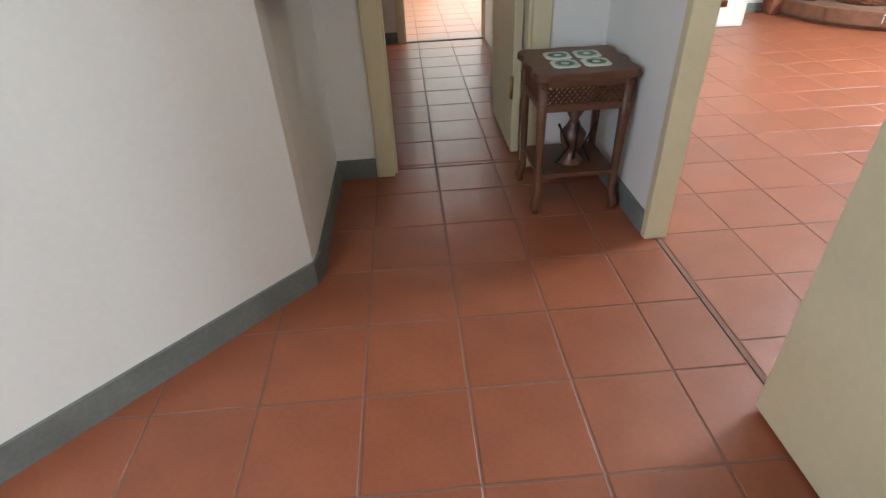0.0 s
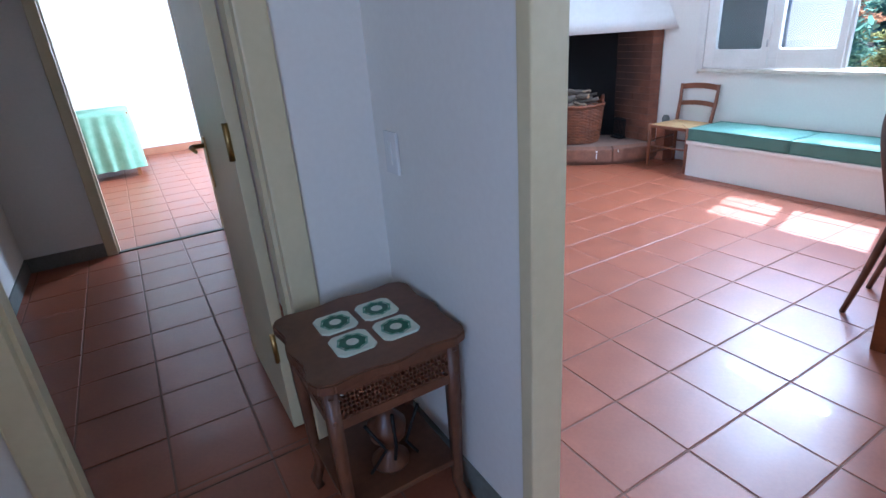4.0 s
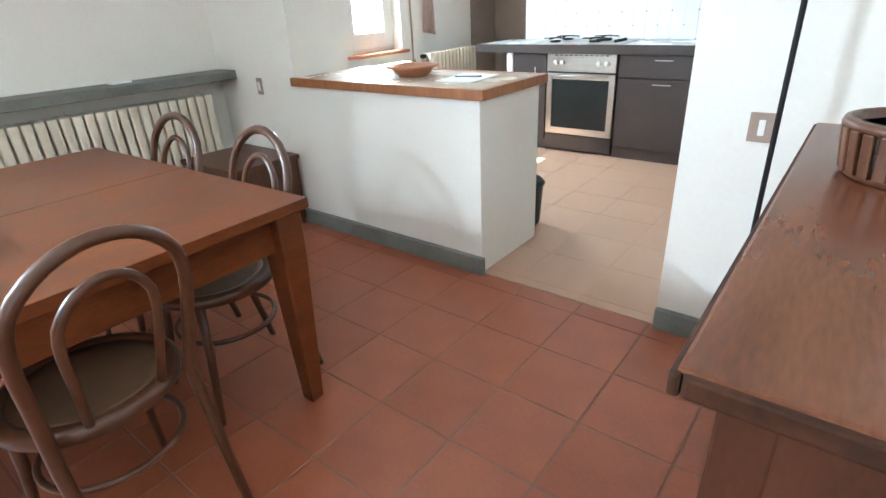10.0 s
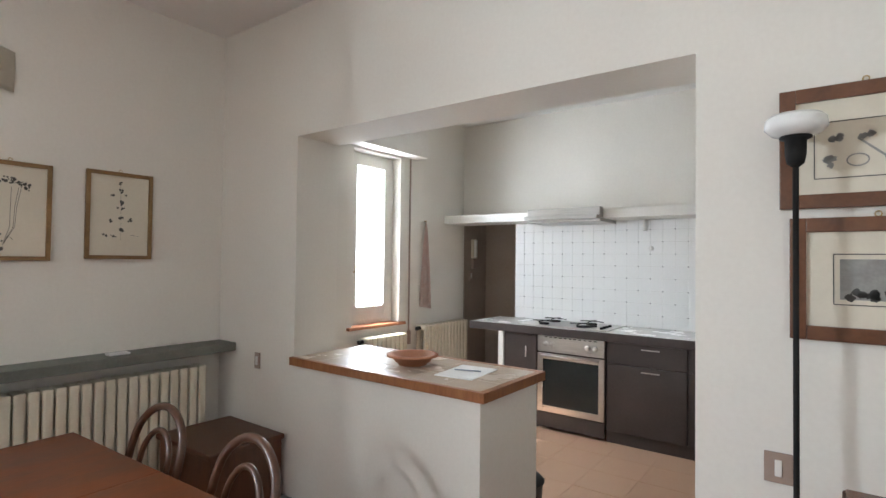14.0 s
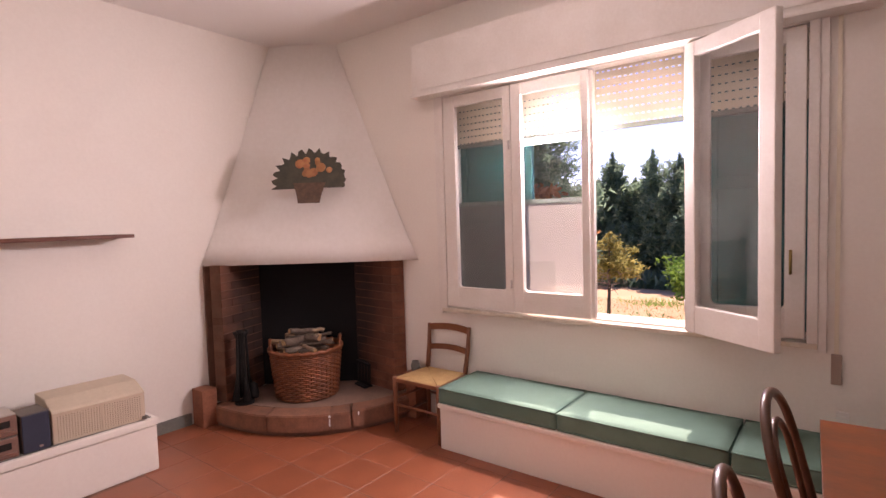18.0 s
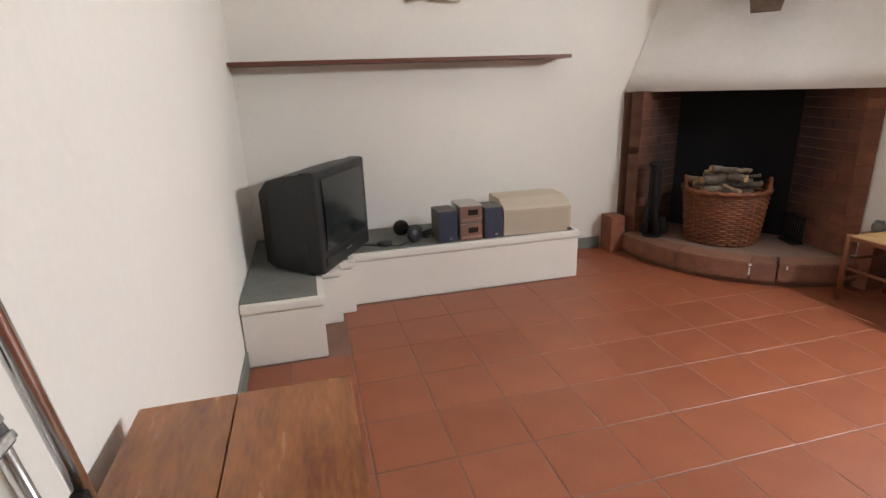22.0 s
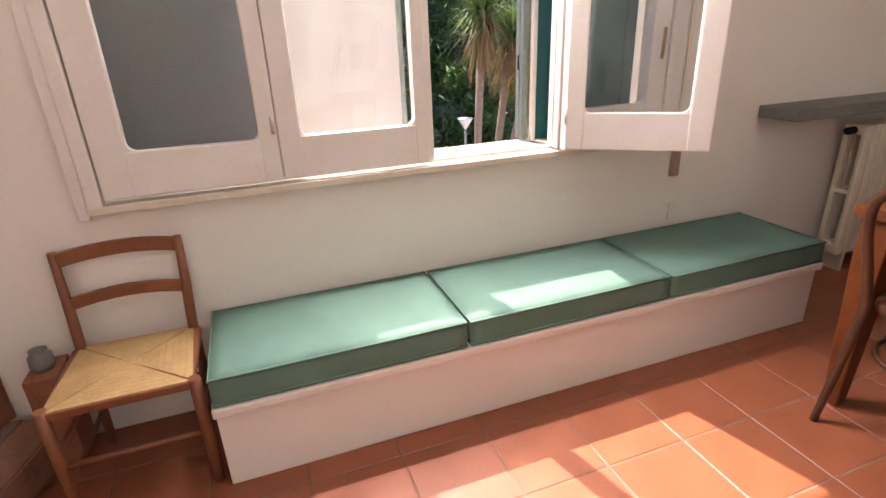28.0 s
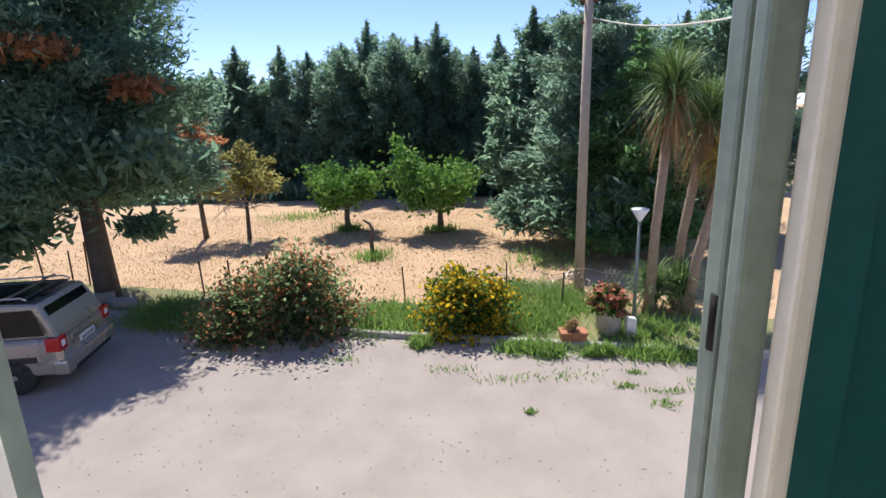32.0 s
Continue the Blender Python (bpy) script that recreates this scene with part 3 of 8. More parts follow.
stool()
urn = thing("lyre_ornament", "carved wooden lyre ornament under the stool", "ornament", at=pose(-4.135, 2.86, 0.178))
part("body", lathe([(0.05, 0), (0.055, 0.015), (0.022, 0.05), (0.02, 0.07), (0.05, 0.10), (0.055, 0.14), (0.03, 0.17), (0.018, 0.20), (0.04, 0.24), (0.0, 0.262)], 16), STOOL_WOOD, urn)
for q in (-0.03, 0.0, 0.03):
    part("bar", tube([(q * 2.4, -0.03, 0.02), (q * 1.0, -0.055, 0.10), (q * 2.6, -0.05, 0.20)], 0.005, 6), IRON, urn)


# ---- fireplace ----
def hood():
    bm = bmesh.new()
    n = 9
    lo, hi = [], []
    out = Vector((-0.796, -0.606))
    for i in range(n):
        u = i / (n - 1)
        bulge = 0.03 * math.sin(math.pi * u)
        lo.append(Vector((-1.03, 6.385)).lerp(Vector((-0.005, 5.075)), u) + out * bulge)
        hi.append(Vector((-0.33, 6.385)).lerp(Vector((-0.005, 5.92)), u) + out * bulge)
    rows = []
    for k in range(13):
        v = k / 12
        wob = 0.004 * math.sin(v * 9)
        rows.append([bm.verts.new((*(lo[i].lerp(hi[i], v ** 0.93) + out * wob), 1.19 + 1.809 * v)) for i in range(n)])
    for a, b in zip(rows, rows[1:]):
        for i in range(n - 1):
            bm.faces.new((a[i], a[i + 1], b[i + 1], b[i])).smooth = True
    inner = [bm.verts.new((*(p - out * 0.07), 1.19)) for p in lo]
    top = [bm.verts.new((*(p - out * 0.35), 1.9)) for p in lo]
    for i in range(n - 1):
        bm.faces.new((rows[0][i + 1], rows[0][i], inner[i], inner[i + 1]))
        bm.faces.new((inner[i + 1], inner[i], top[i], top[i + 1]))
    return bm


chimney = thing("fireplace", "corner fireplace with a white plaster hood and red brick surround", "fireplace")
part("hood", hood(), PLASTER_ROUGH, chimney, "white plastered tapering hood")
bm = prism([(-0.84, 6.38), (-0.005, 6.38), (-0.005, 5.30), (-0.035, 5.30), (-0.035, 6.345), (-0.84, 6.345)], 0.15, 1.46)
prism([(-0.55, 6.345), (-0.035, 5.72), (-0.035, 6.345)], 0.15, 1.46, bm)
prism([(-0.80, 6.345), (-0.035, 5.40), (-0.035, 6.345)], 1.44, 1.5, bm)
part("firebox", bm, SOOT, chimney, "soot-black firebox")


def soot_stained_brick():
    """Brick blackened by smoke round the fire."""
    m = mat("smoke-stained brick", (0.36, 0.135, 0.07), (0.22, 0.075, 0.04), 0.88, 9, 80, 0.5, vary=0.2)
    n, l = m.node_tree.nodes, m.node_tree.links
    p = n["Principled BSDF"]
    base = p.inputs["Base Color"].links[0].from_socket
    tc, ns, ad, dist, mr, mx = n.new("ShaderNodeTexCoord"), n.new("ShaderNodeTexNoise"), n.new("ShaderNodeVectorMath"), n.new("ShaderNodeVectorMath"), n.new("ShaderNodeMapRange"), n.new("ShaderNodeMixRGB")
    ns.inputs["Scale"].default_value = 5.0
    l.new(tc.outputs["Object"], ns.inputs["Vector"])
    ad.operation, dist.operation = "MULTIPLY_ADD", "DISTANCE"
    ad.inputs[1].default_value = (0.22, 0.22, 0.22)
    l.new(ns.outputs["Color"], ad.inputs[0]), l.new(tc.outputs["Object"], ad.inputs[2])
    dist.inputs[1].default_value = (-0.05, 6.28, 0.95)
    l.new(ad.outputs[0], dist.inputs[0])
    mr.inputs[1].default_value, mr.inputs[2].default_value = 0.62, 1.22
    mr.inputs[3].default_value, mr.inputs[4].default_value = 0.9, 0.0
    l.new(dist.outputs["Value"], mr.inputs[0])
    l.new(mr.outputs[0], mx.inputs[0])
    l.new(base, mx.inputs[1])
    mx.inputs[2].default_value = rgb((0.014, 0.011, 0.010))
    l.new(mx.outputs[0], p.inputs["Base Color"])
    return m


BRICK_SOOTY = soot_stained_brick()


def brick_wall(parent, a, b, z0, z1, thick):
    """Courses of bricks along a plan line, standing proud of a mortar core."""
    a, b = Vector(a), Vector(b)
    d = b - a
    length = d.length
    ang = math.atan2(d.y, d.x)
    m = Matrix.Translation((a.x, a.y, 0)) @ Matrix.Rotation(ang, 4, "Z")
    part("mortar", box((0.002, -thick + 0.004, z0), (length - 0.002, -0.004, z1), 0, m), MORTAR, parent)
    rows = round((z1 - z0) / 0.066)
    hgt = (z1 - z0) / rows
    for r in range(rows):
        x = -0.11 if r % 2 else 0.0
        while x < length - 0.01:
            x0, x1 = max(x, 0) + 0.002, min(x + 0.22, length) - 0.002
            if x1 - x0 > 0.02:
                j = random.uniform(-0.0015, 0.002)
                part("brick", box((x0, -thick, z0 + r * hgt + 0.0025), (x1, j, z0 + (r + 1) * hgt - 0.0025), 0.002, m), BRICK_SOOTY, parent)
            x += 0.22


left_pier = part("brick_pier", prism([(-1.02, 6.385), (-0.80, 6.385), (-0.80, 6.37), (-1.02, 6.37)], 0.15, 1.20), MORTAR, chimney)
brick_wall(left_pier, (-0.56, 6.34), (-0.981, 6.209), 0.15, 1.195, 0.10)
right_pier = part("brick_pier", prism([(-0.012, 5.27), (-0.004, 5.27), (-0.004, 5.40), (-0.012, 5.40)], 0.15, 1.20), MORTAR, chimney)
brick_wall(right_pier, (-0.105, 5.27), (-0.045, 5.80), 0.15, 1.195, 0.04)
brick_wall(right_pier, (-0.010, 5.225), (-0.105, 5.27), 0.15, 1.195, 0.045)


def arc_pts(a, b, bulge, n=16):
    a, b = Vector(a), Vector(b)
    d = b - a
    nrm = Vector((-d.y, d.x)).normalized()
    return [tuple(a + d * (i / n) + nrm * bulge * (1 - (2 * i / n - 1) ** 2)) for i in range(n + 1)]


front = arc_pts((-1.08, 6.20), (-0.11, 5.08), -0.31, 30)
inner = arc_pts((-0.95, 6.26), (-0.03, 5.20), -0.27, 30)
HEARTH_STONE = mat("worn hearth paving", (0.25, 0.155, 0.112), (0.17, 0.105, 0.078), 0.85, 7, 70, 0.4, vary=0.08)
HEARTH_BRICK = mat("worn brown hearth brick", (0.27, 0.118, 0.068), (0.16, 0.072, 0.044), 0.8, 11, 60, 0.5, vary=0.1)
hearth = part("hearth", prism([(x + 0.022, y + 0.018) for x, y in front] + [(-0.036, 6.344), (-1.02, 6.344)], 0.0, 0.118), MORTAR, chimney, "raised brick hearth with a rounded front")
part("hearth_slab", prism([(x + 0.004, y + 0.004) for x, y in inner] + [(-0.036, 6.344), (-0.96, 6.344)], 0.1185, 0.147, bevel=0.003), HEARTH_STONE, hearth, "dusty worn brown hearth floor")
CUTS = ((0, 9, 0.0, 0.0), (9, 18, 0.0, 0.0), (18, 21, 0.001, 0.004), (21, 30, 0.004, 0.0))
for k0, k1, ga, gb in CUTS:
    out, back = [Vector(p) for p in front[k0:k1 + 1]], [Vector(p) for p in inner[k0:k1 + 1]]
    da, db = (out[1] - out[0]).normalized(), (out[-1] - out[-2]).normalized()
    out[0], back[0] = out[0] + da * (ga + 0.0008), back[0] + da * (ga + 0.0008)
    out[-1], back[-1] = out[-1] - db * (gb + 0.0008), back[-1] - db * (gb + 0.0008)
    part("brick", prism([tuple(p) for p in out] + [tuple(p) for p in back[::-1]], 0.030 + 0.002 * (k0 % 2), 0.150 + 0.002 * (k0 % 4 == 1), bevel=0.007), HEARTH_BRICK, hearth)
for k, w, h in ((18, 0.004, 0.051), (18, 0.008, 0.014), (22, 0.004, 0.022)):
    p = Vector(front[k])
    d = (Vector(front[k + 1]) - p).normalized()
    o = Vector((d.y, -d.x)) * 0.0015
    z = 0.142 if h < 0.05 else 0.118
    part("paint_drip", prism([tuple(p - d * w + o), tuple(p + d * w + o), tuple(p + d * w - o * 2), tuple(p - d * w - o * 2)], z - h, z), PAPER, hearth, "spilt white paint")
for a, b, z in (((-1.165, 6.22), (-1.05, 6.37), 0.28), ((-0.155, 5.02), (-0.01, 5.115), 0.35)):
    part("end_block", box((a[0], a[1], 0), (b[0], b[1], z), 0.006), BRICK, chimney, "small brick end block")

# plaque on the hood
pl = thing("flower_basket_plaque", "painted flat cut-out of a fruit and flower basket on the hood", "wall ornament")
pl.matrix_world = Matrix.Translation((-0.575, 5.64, 1.645)) @ Matrix.Rotation(math.atan2(-0.796, 0.606), 4, "Z") @ Matrix.Rotation(radians(-17.5), 4, "X") @ Matrix.Diagonal((1.45, 1, 1.5, 1))
PLAQUE_DARK = mat("dark painted leaves", (0.07, 0.065, 0.04), (0.03, 0.03, 0.022), 0.55, 20, 60, 0.3)
PLAQUE_RED = mat("painted red fruit", (0.30, 0.085, 0.04), (0.40, 0.20, 0.07), 0.5, 18, 60, 0.2, vary=0.3)


def flat(pts, y0, y1):
    """A plate in the x z plane."""
    bm = prism([(x, z) for x, z in pts], y0, y1)
    bmesh.ops.transform(bm, matrix=Matrix(((1, 0, 0, 0), (0, 0, 1, 0), (0, 1, 0, 0), (0, 0, 0, 1))), verts=bm.verts)
    bmesh.ops.recalc_face_normals(bm, faces=bm.faces)
    return bm


part("basket", flat([(-0.055, 0), (0.055, 0), (0.065, 0.05), (0.085, 0.105), (-0.085, 0.105), (-0.065, 0.05)], -0.012, 0.0), mat("painted basket", (0.13, 0.075, 0.045), (0.07, 0.04, 0.025), 0.6, 30, 60, 0.3), pl)
rim = []
for k in range(40):
    a = math.pi * (k / 39 * 1.16 - 0.08)
    r = 1 + 0.07 * math.sin(k * 2.3) + 0.05 * math.sin(k * 4.1)
    rim.append((0.185 * math.cos(a) * r, 0.115 + 0.165 * max(math.sin(a), -0.22) * r))
part("foliage", flat(rim, -0.010, 0.0), PLAQUE_DARK, pl, "scalloped dark foliage")
for i in range(16):
    a, r = random.uniform(0.2, 2.9), random.uniform(0.0, 0.11)
    c = Vector((r * math.cos(a), -0.014, 0.15 + 0.75 * r * math.sin(a)))
    bm = bmesh.new()
    bmesh.ops.create_icosphere(bm, subdivisions=2, radius=random.uniform(0.014, 0.026), matrix=Matrix.Translation(c) @ Matrix.Diagonal((1, 0.35, 1, 1)))
    part("fruit", bm, PLAQUE_RED, pl)

# log basket
pot = thing("small_pot", "small grey pottery jar on the brick end block", "jar", at=pose(-0.085, 5.07, 0.351))
part("body", lathe([(0.0, 0.0), (0.028, 0.0), (0.036, 0.02), (0.034, 0.05), (0.024, 0.062), (0.027, 0.070), (0.022, 0.070), (0.02, 0.055), (0.0, 0.05)], 18), STONE, pot)
bk = thing("log_basket", "round brown wicker basket heaped with firewood on the hearth", "basket", at=pose(-0.50, 5.85, 0.152, 0, 0, -39))
R0, R1, BH = 0.235, 0.272, 0.372
for k in range(23):
    z = 0.010 + k * (BH - 0.02) / 22
    r = R0 + (R1 - R0) * z / BH
    pts = [((r + 0.006 * math.cos(20 * a + k * math.pi)) * math.cos(a), (r + 0.006 * math.cos(20 * a + k * math.pi)) * math.sin(a), z) for a in [2 * math.pi * i / 84 for i in range(120)]]
    part("weave", tube(pts, 0.0088, 4, closed=True), WICKER, bk)
for i in range(40):
    a = 2 * math.pi * i / 40
    part("stake", tube([(R0 * math.cos(a), R0 * math.sin(a), 0), (R1 * math.cos(a), R1 * math.sin(a), BH)], 0.006, 5), WICKER, bk)
part("rim", tube([((R1 + 0.004) * math.cos(a), (R1 + 0.004) * math.sin(a), BH + 0.006 * math.sin(20 * a)) for a in [2 * math.pi * i / 60 for i in range(60)]], 0.017, 6, closed=True), WICKER, bk, "thick plaited rim")
part("base", lathe([(R0, 0.0), (R0, 0.02)], 24), WICKER, bk)
for q in (-1, 1):
    part("handle", tube([(q * 0.268 * math.cos(b), 0.268 * math.sin(b) * q, BH - 0.01 + 0.085 * math.sin((b + 0.35) / 0.7 * math.pi)) for b in [-0.35 + 0.07 * i for i in range(11)]], 0.012, 6), WICKER, bk)
for i in range(20):
    lg = thing("firewood_log", "rough split firewood log in the basket", "log", "logs in the basket")
    z = 0.152 + 0.345 + (i // 6) * 0.045 + random.uniform(-0.01, 0.02)
    ang = random.choice((0.5, 0.6, -0.4, 0.9, 0.2)) + random.uniform(-0.3, 0.3)
    off = random.uniform(-0.13, 0.13) * (1 - 0.25 * (i // 6))
    lg.matrix_world = Matrix.Translation((-0.50 + off * math.sin(ang), 5.85 - off * math.cos(ang), z)) @ Matrix.Rotation(ang + 2.1, 4, "Z") @ Matrix.Rotation(random.uniform(-0.16, 0.16), 4, "Y")
    L, r = random.uniform(0.14, 0.215), random.uniform(0.012, 0.036)
    n = 9
    pts = [(-L + 2 * L * k / n, random.uniform(-0.006, 0.006), random.uniform(-0.006, 0.006)) for k in range(n + 1)]
    part("bark", tube(pts, [r * random.uniform(0.85, 1.12) for _ in pts], 7), PALE_STICK if i % 4 == 2 else BARK, lg)
    for e in (0, n):
        s = -1 if e == 0 else 1
        bm = bmesh.new()
        bmesh.ops.create_circle(bm, cap_ends=True, segments=9, radius=r * 0.8, matrix=Matrix.Translation((pts[e][0] + s * 0.002, pts[e][1], pts[e][2])) @ Matrix.Rotation(math.pi / 2, 4, "Y"))
        part("cut_end", bm, LOG_END, lg)

tools = thing("fire_tools", "black iron fire tools leaning by the brick pier", "fire tools", at=pose(-0.91, 6.08, 0.15))
part("base", lathe([(0.075, 0), (0.07, 0.015), (0.02, 0.03), (0.012, 0.05)], 12), IRON, tools)
part("stand", tube([(0, 0, 0.03), (0.0, 0.0, 0.56)], 0.013), IRON, tools)
for i in range(4):
    a = i * 1.5
    x, y = 0.045 * math.cos(a), 0.045 * math.sin(a)
    part("tool", tube([(x * 1.5, y * 1.5, 0.03), (x, y, 0.2), (x * 0.8, y * 0.8, 0.50), (x * 1.1, y * 1.1, 0.55)], [0.03, 0.011, 0.009, 0.016], 6), IRON, tools)
part("hook_plate", tube([(-0.05, 0, 0.53), (0.05, 0, 0.53)], 0.008), IRON, tools)
part("brush", lathe([(0.035, 0.03), (0.04, 0.06), (0.03, 0.13), (0.01, 0.15)], 10, centre=(0.06, -0.03, 0)), IRON, tools)
grate = thing("fire_screen", "small dark iron grate of upright bars standing in the hearth", "fire screen", at=pose(-0.13, 5.60, 0.15, 0, 0, 75))
for k in range(9):
    part("bar", tube([(-0.10 + k * 0.025, 0, 0.01), (-0.10 + k * 0.025, -0.01, 0.20 + 0.012 * math.sin(k * 0.4))], 0.0055, 6), IRON, grate)
for z in (0.03, 0.19):
    part("cross_bar", box((-0.11, -0.008, z - 0.007), (0.11, 0.006, z + 0.007), 0.003), IRON, grate)
part("foot", box((-0.08, -0.04, 0.0), (0.08, 0.04, 0.015), 0.004), IRON, grate)


# ---- rush chair ----
def rush_chair(m):
    c = thing("rush_chair", "small red-brown ladder-back chair with a woven rush seat", "chair", at=m)
    w, d, sh, H2 = 0.185, 0.17, 0.385, 0.715
    for sx in (-1, 1):
        part("back_leg", tube([(sx * w * 0.92, d, 0), (sx * w * 0.92, d, sh), (sx * w * 0.96, d + 0.035, 0.56), (sx * w * 0.98, d + 0.05, H2)], [0.015, 0.018, 0.016, 0.013], 8), CHAIR_WOOD, c)
        part("front_leg", tube([(sx * w * 1.05, -d, 0), (sx * w * 1.05, -d, 0.2), (sx * w * 1.05, -d, sh + 0.012)], [0.014, 0.018, 0.018], 8), CHAIR_WOOD, c)
        for z in (0.13, 0.25):
            part("side_stretcher", tube([(sx * w, -d, z), (sx * w * 0.95, d, z)], 0.009, 6), CHAIR_WOOD, c)
    for z in (0.20,):
        part("front_stretcher", tube([(-w, -d, z), (w, -d, z)], 0.009, 6), CHAIR_WOOD, c)
        part("rear_stretcher", tube([(-w * 0.9, d, z), (w * 0.9, d, z)], 0.009, 6), CHAIR_WOOD, c)
    for z0, z1, y in ((0.665, 0.712, 0.217), (0.52, 0.56, 0.198)):
        bm = bmesh.new()
        for i in range(9):
            u = i / 8
            x = -w * 0.93 + 2 * w * 0.93 * u
            bow = 0.022 * (1 - (2 * u - 1) ** 2)
            rise = 0.012 * (1 - (2 * u - 1) ** 2)
            vs = [bm.verts.new((x, y - d + d + bow - s * 0.007, z)) for s, z in ((1, z0 + rise), (1, z1 + rise), (-1, z1 + rise), (-1, z0 + rise))]
            if i:
                for k in range(4):
                    bm.faces.new((old[k], old[(k + 1) % 4], vs[(k + 1) % 4], vs[k]))
            old = vs
        bmesh.ops.recalc_face_normals(bm, faces=bm.faces)
        part("back_slat", bm, CHAIR_WOOD, c)
    bm = bmesh.new()
    corners = [Vector((-w * 1.04, -d * 1.04, sh)), Vector((w * 1.04, -d * 1.04, sh)), Vector((w * 0.93, d, sh)), Vector((-w * 0.93, d, sh))]
    mid = Vector((0, 0, sh + 0.004))
    for q in range(4):
        a, b = corners[q], corners[(q + 1) % 4]
        rows = 9
        for k in range(rows):
            u0, u1 = k / rows, (k + 1) / rows
            p = [a.lerp(mid, u0), b.lerp(mid, u0), b.lerp(mid, u1), a.lerp(mid, u1)]
            up = Vector((0, 0, 0.009))
            r1 = [bm.verts.new(v) for v in p]
            r2 = [bm.verts.new(v.lerp(p[0].lerp(p[2], 0.5), 0.04) + up) for v in p]
            for e in range(4):
                bm.faces.new((r1[e], r1[(e + 1) % 4], r2[(e + 1) % 4], r2[e]))
            bm.faces.new(r2)
    bmesh.ops.remove_doubles(bm, verts=bm.verts, dist=1e-4)
    bmesh.ops.recalc_face_normals(bm, faces=bm.faces)
    part("seat", bm, RUSH, c, "woven straw-coloured rush seat")
    bm = boxes(((-w, -d - 0.012, sh - 0.02), (w, -d + 0.012, sh + 0.006)), ((-w, d - 0.012, sh - 0.02), (w, d + 0.012, sh + 0.006)), ((-w - 0.01, -d, sh - 0.02), (-w + 0.014, d, sh + 0.006)), ((w - 0.014, -d, sh - 0.02), (w + 0.01, d, sh + 0.006)), bevel=0.005)
    part("seat_rail", bm, CHAIR_WOOD, c)
    return c


rush_chair(pose(-0.245, 4.787, 0, 0, 0, -90))

# ---- window bench ----
bench = thing("window_bench", "white plastered built-in bench under the window", "bench")
part("base", box((-0.455, 2.04, 0), (-0.003, 4.555, 0.272), 0.006), PLASTER, bench)
part("seat_slab", box((-0.475, 2.03, 0.273), (-0.003, 4.562, 0.305), 0.008), PLASTER, bench, "projecting plastered seat slab")


def cushion(y0, y1):
    c = thing("bench_cushion", "flat sage green box cushion with piped edges on the bench", "cushion", "bench cushions")
    bm = bmesh.new()
    nx, ny = 12, 20
    x0, x1, z0, z1 = -0.462, -0.012, 0.307, 0.402
    grid = {}
    for i in range(nx + 1):
        for j in range(ny + 1):
            u, v = i / nx, j / ny
            e = min(u, 1 - u, 0.15) / 0.15 * min(v, 1 - v, 0.1) / 0.1
            z = z1 + 0.010 * e ** 0.5 + 0.004 * noise.noise(Vector((u * 3, (y0 + v) * 4, 0)))
            grid[i, j] = bm.verts.new((x0 + (x1 - x0) * u, y0 + (y1 - y0) * v, z))
    for i in range(nx):
        for j in range(ny):
            bm.faces.new((grid[i, j], grid[i + 1, j], grid[i + 1, j + 1], grid[i, j + 1])).smooth = True
    edge = [grid[i, 0] for i in range(nx + 1)] + [grid[nx, j] for j in range(1, ny + 1)] + [grid[i, ny] for i in range(nx - 1, -1, -1)] + [grid[0, j] for j in range(ny - 1, 0, -1)]
    cx, cy = (x0 + x1) / 2, (y0 + y1) / 2
    rows = [edge]
    for f, z in ((0.006, z0 + 0.08), (0.008, z0 + 0.05), (0.002, z0)):
        rows.append([bm.verts.new((v.co.x + (f if v.co.x > cx else -f) * 0.5, v.co.y + (f if v.co.y > cy else -f) * 0.5, z)) for v in edge])
    for a, b in zip(rows, rows[1:]):
        for k in range(len(a)):
            bm.faces.new((a[k], b[k], b[(k + 1) % len(a)], a[(k + 1) % len(a)])).smooth = True
    cov = part("cover", bm, GREEN_CLOTH, c)
    for z in (z1, z0 + 0.008):
        part("piping", tube([(x0 - 0.003, y0 - 0.003, z), (x1, y0 - 0.003, z), (x1, y1 + 0.003, z), (x0 - 0.003, y1 + 0.003, z)], 0.005, 5, closed=True), GREEN_CLOTH, cov)


for y0, y1 in ((3.742, 4.55), (2.887, 3.722), (2.04, 2.867)):
    cushion(y0, y1)

# ---- television ledge ----
ledge = thing("tv_ledge", "low white plastered ledge with a grey stone top", "ledge")
LEDGE_PLAN = [(-1.652, 6.385), (-1.652, 5.845), (-3.172, 5.845), (-3.172, 5.74), (-3.26, 5.74), (-3.26, 5.62), (-3.366, 5.62), (-3.366, 5.233), (-3.752, 5.233), (-3.752, 6.385)]
part("base", prism(LEDGE_PLAN, 0, 0.284, bevel=0.006), PLASTER, ledge)
FREE = {(-1.652, 6.385): (1, 0), (-1.652, 5.845): (1, -1), (-3.172, 5.845): (1, -1), (-3.172, 5.74): (1, -1), (-3.26, 5.74): (1, -1), (-3.26, 5.62): (1, -1), (-3.366, 5.62): (1, -1), (-3.366, 5.233): (1, -1), (-3.752, 5.233): (0, -1), (-3.752, 6.385): (0, 0)}
part("rim", prism([(x + 0.010 * FREE[x, y][0], y + 0.010 * FREE[x, y][1]) for x, y in LEDGE_PLAN], 0.285, 0.329, bevel=0.006), PLASTER, ledge, "projecting white plaster rim")
part("top", prism([(x - 0.022 * FREE[x, y][0], y - 0.022 * FREE[x, y][1]) for x, y in LEDGE_PLAN], 0.3295, 0.3335, bevel=0.001), STONE, ledge, "grey-brown stone slab")

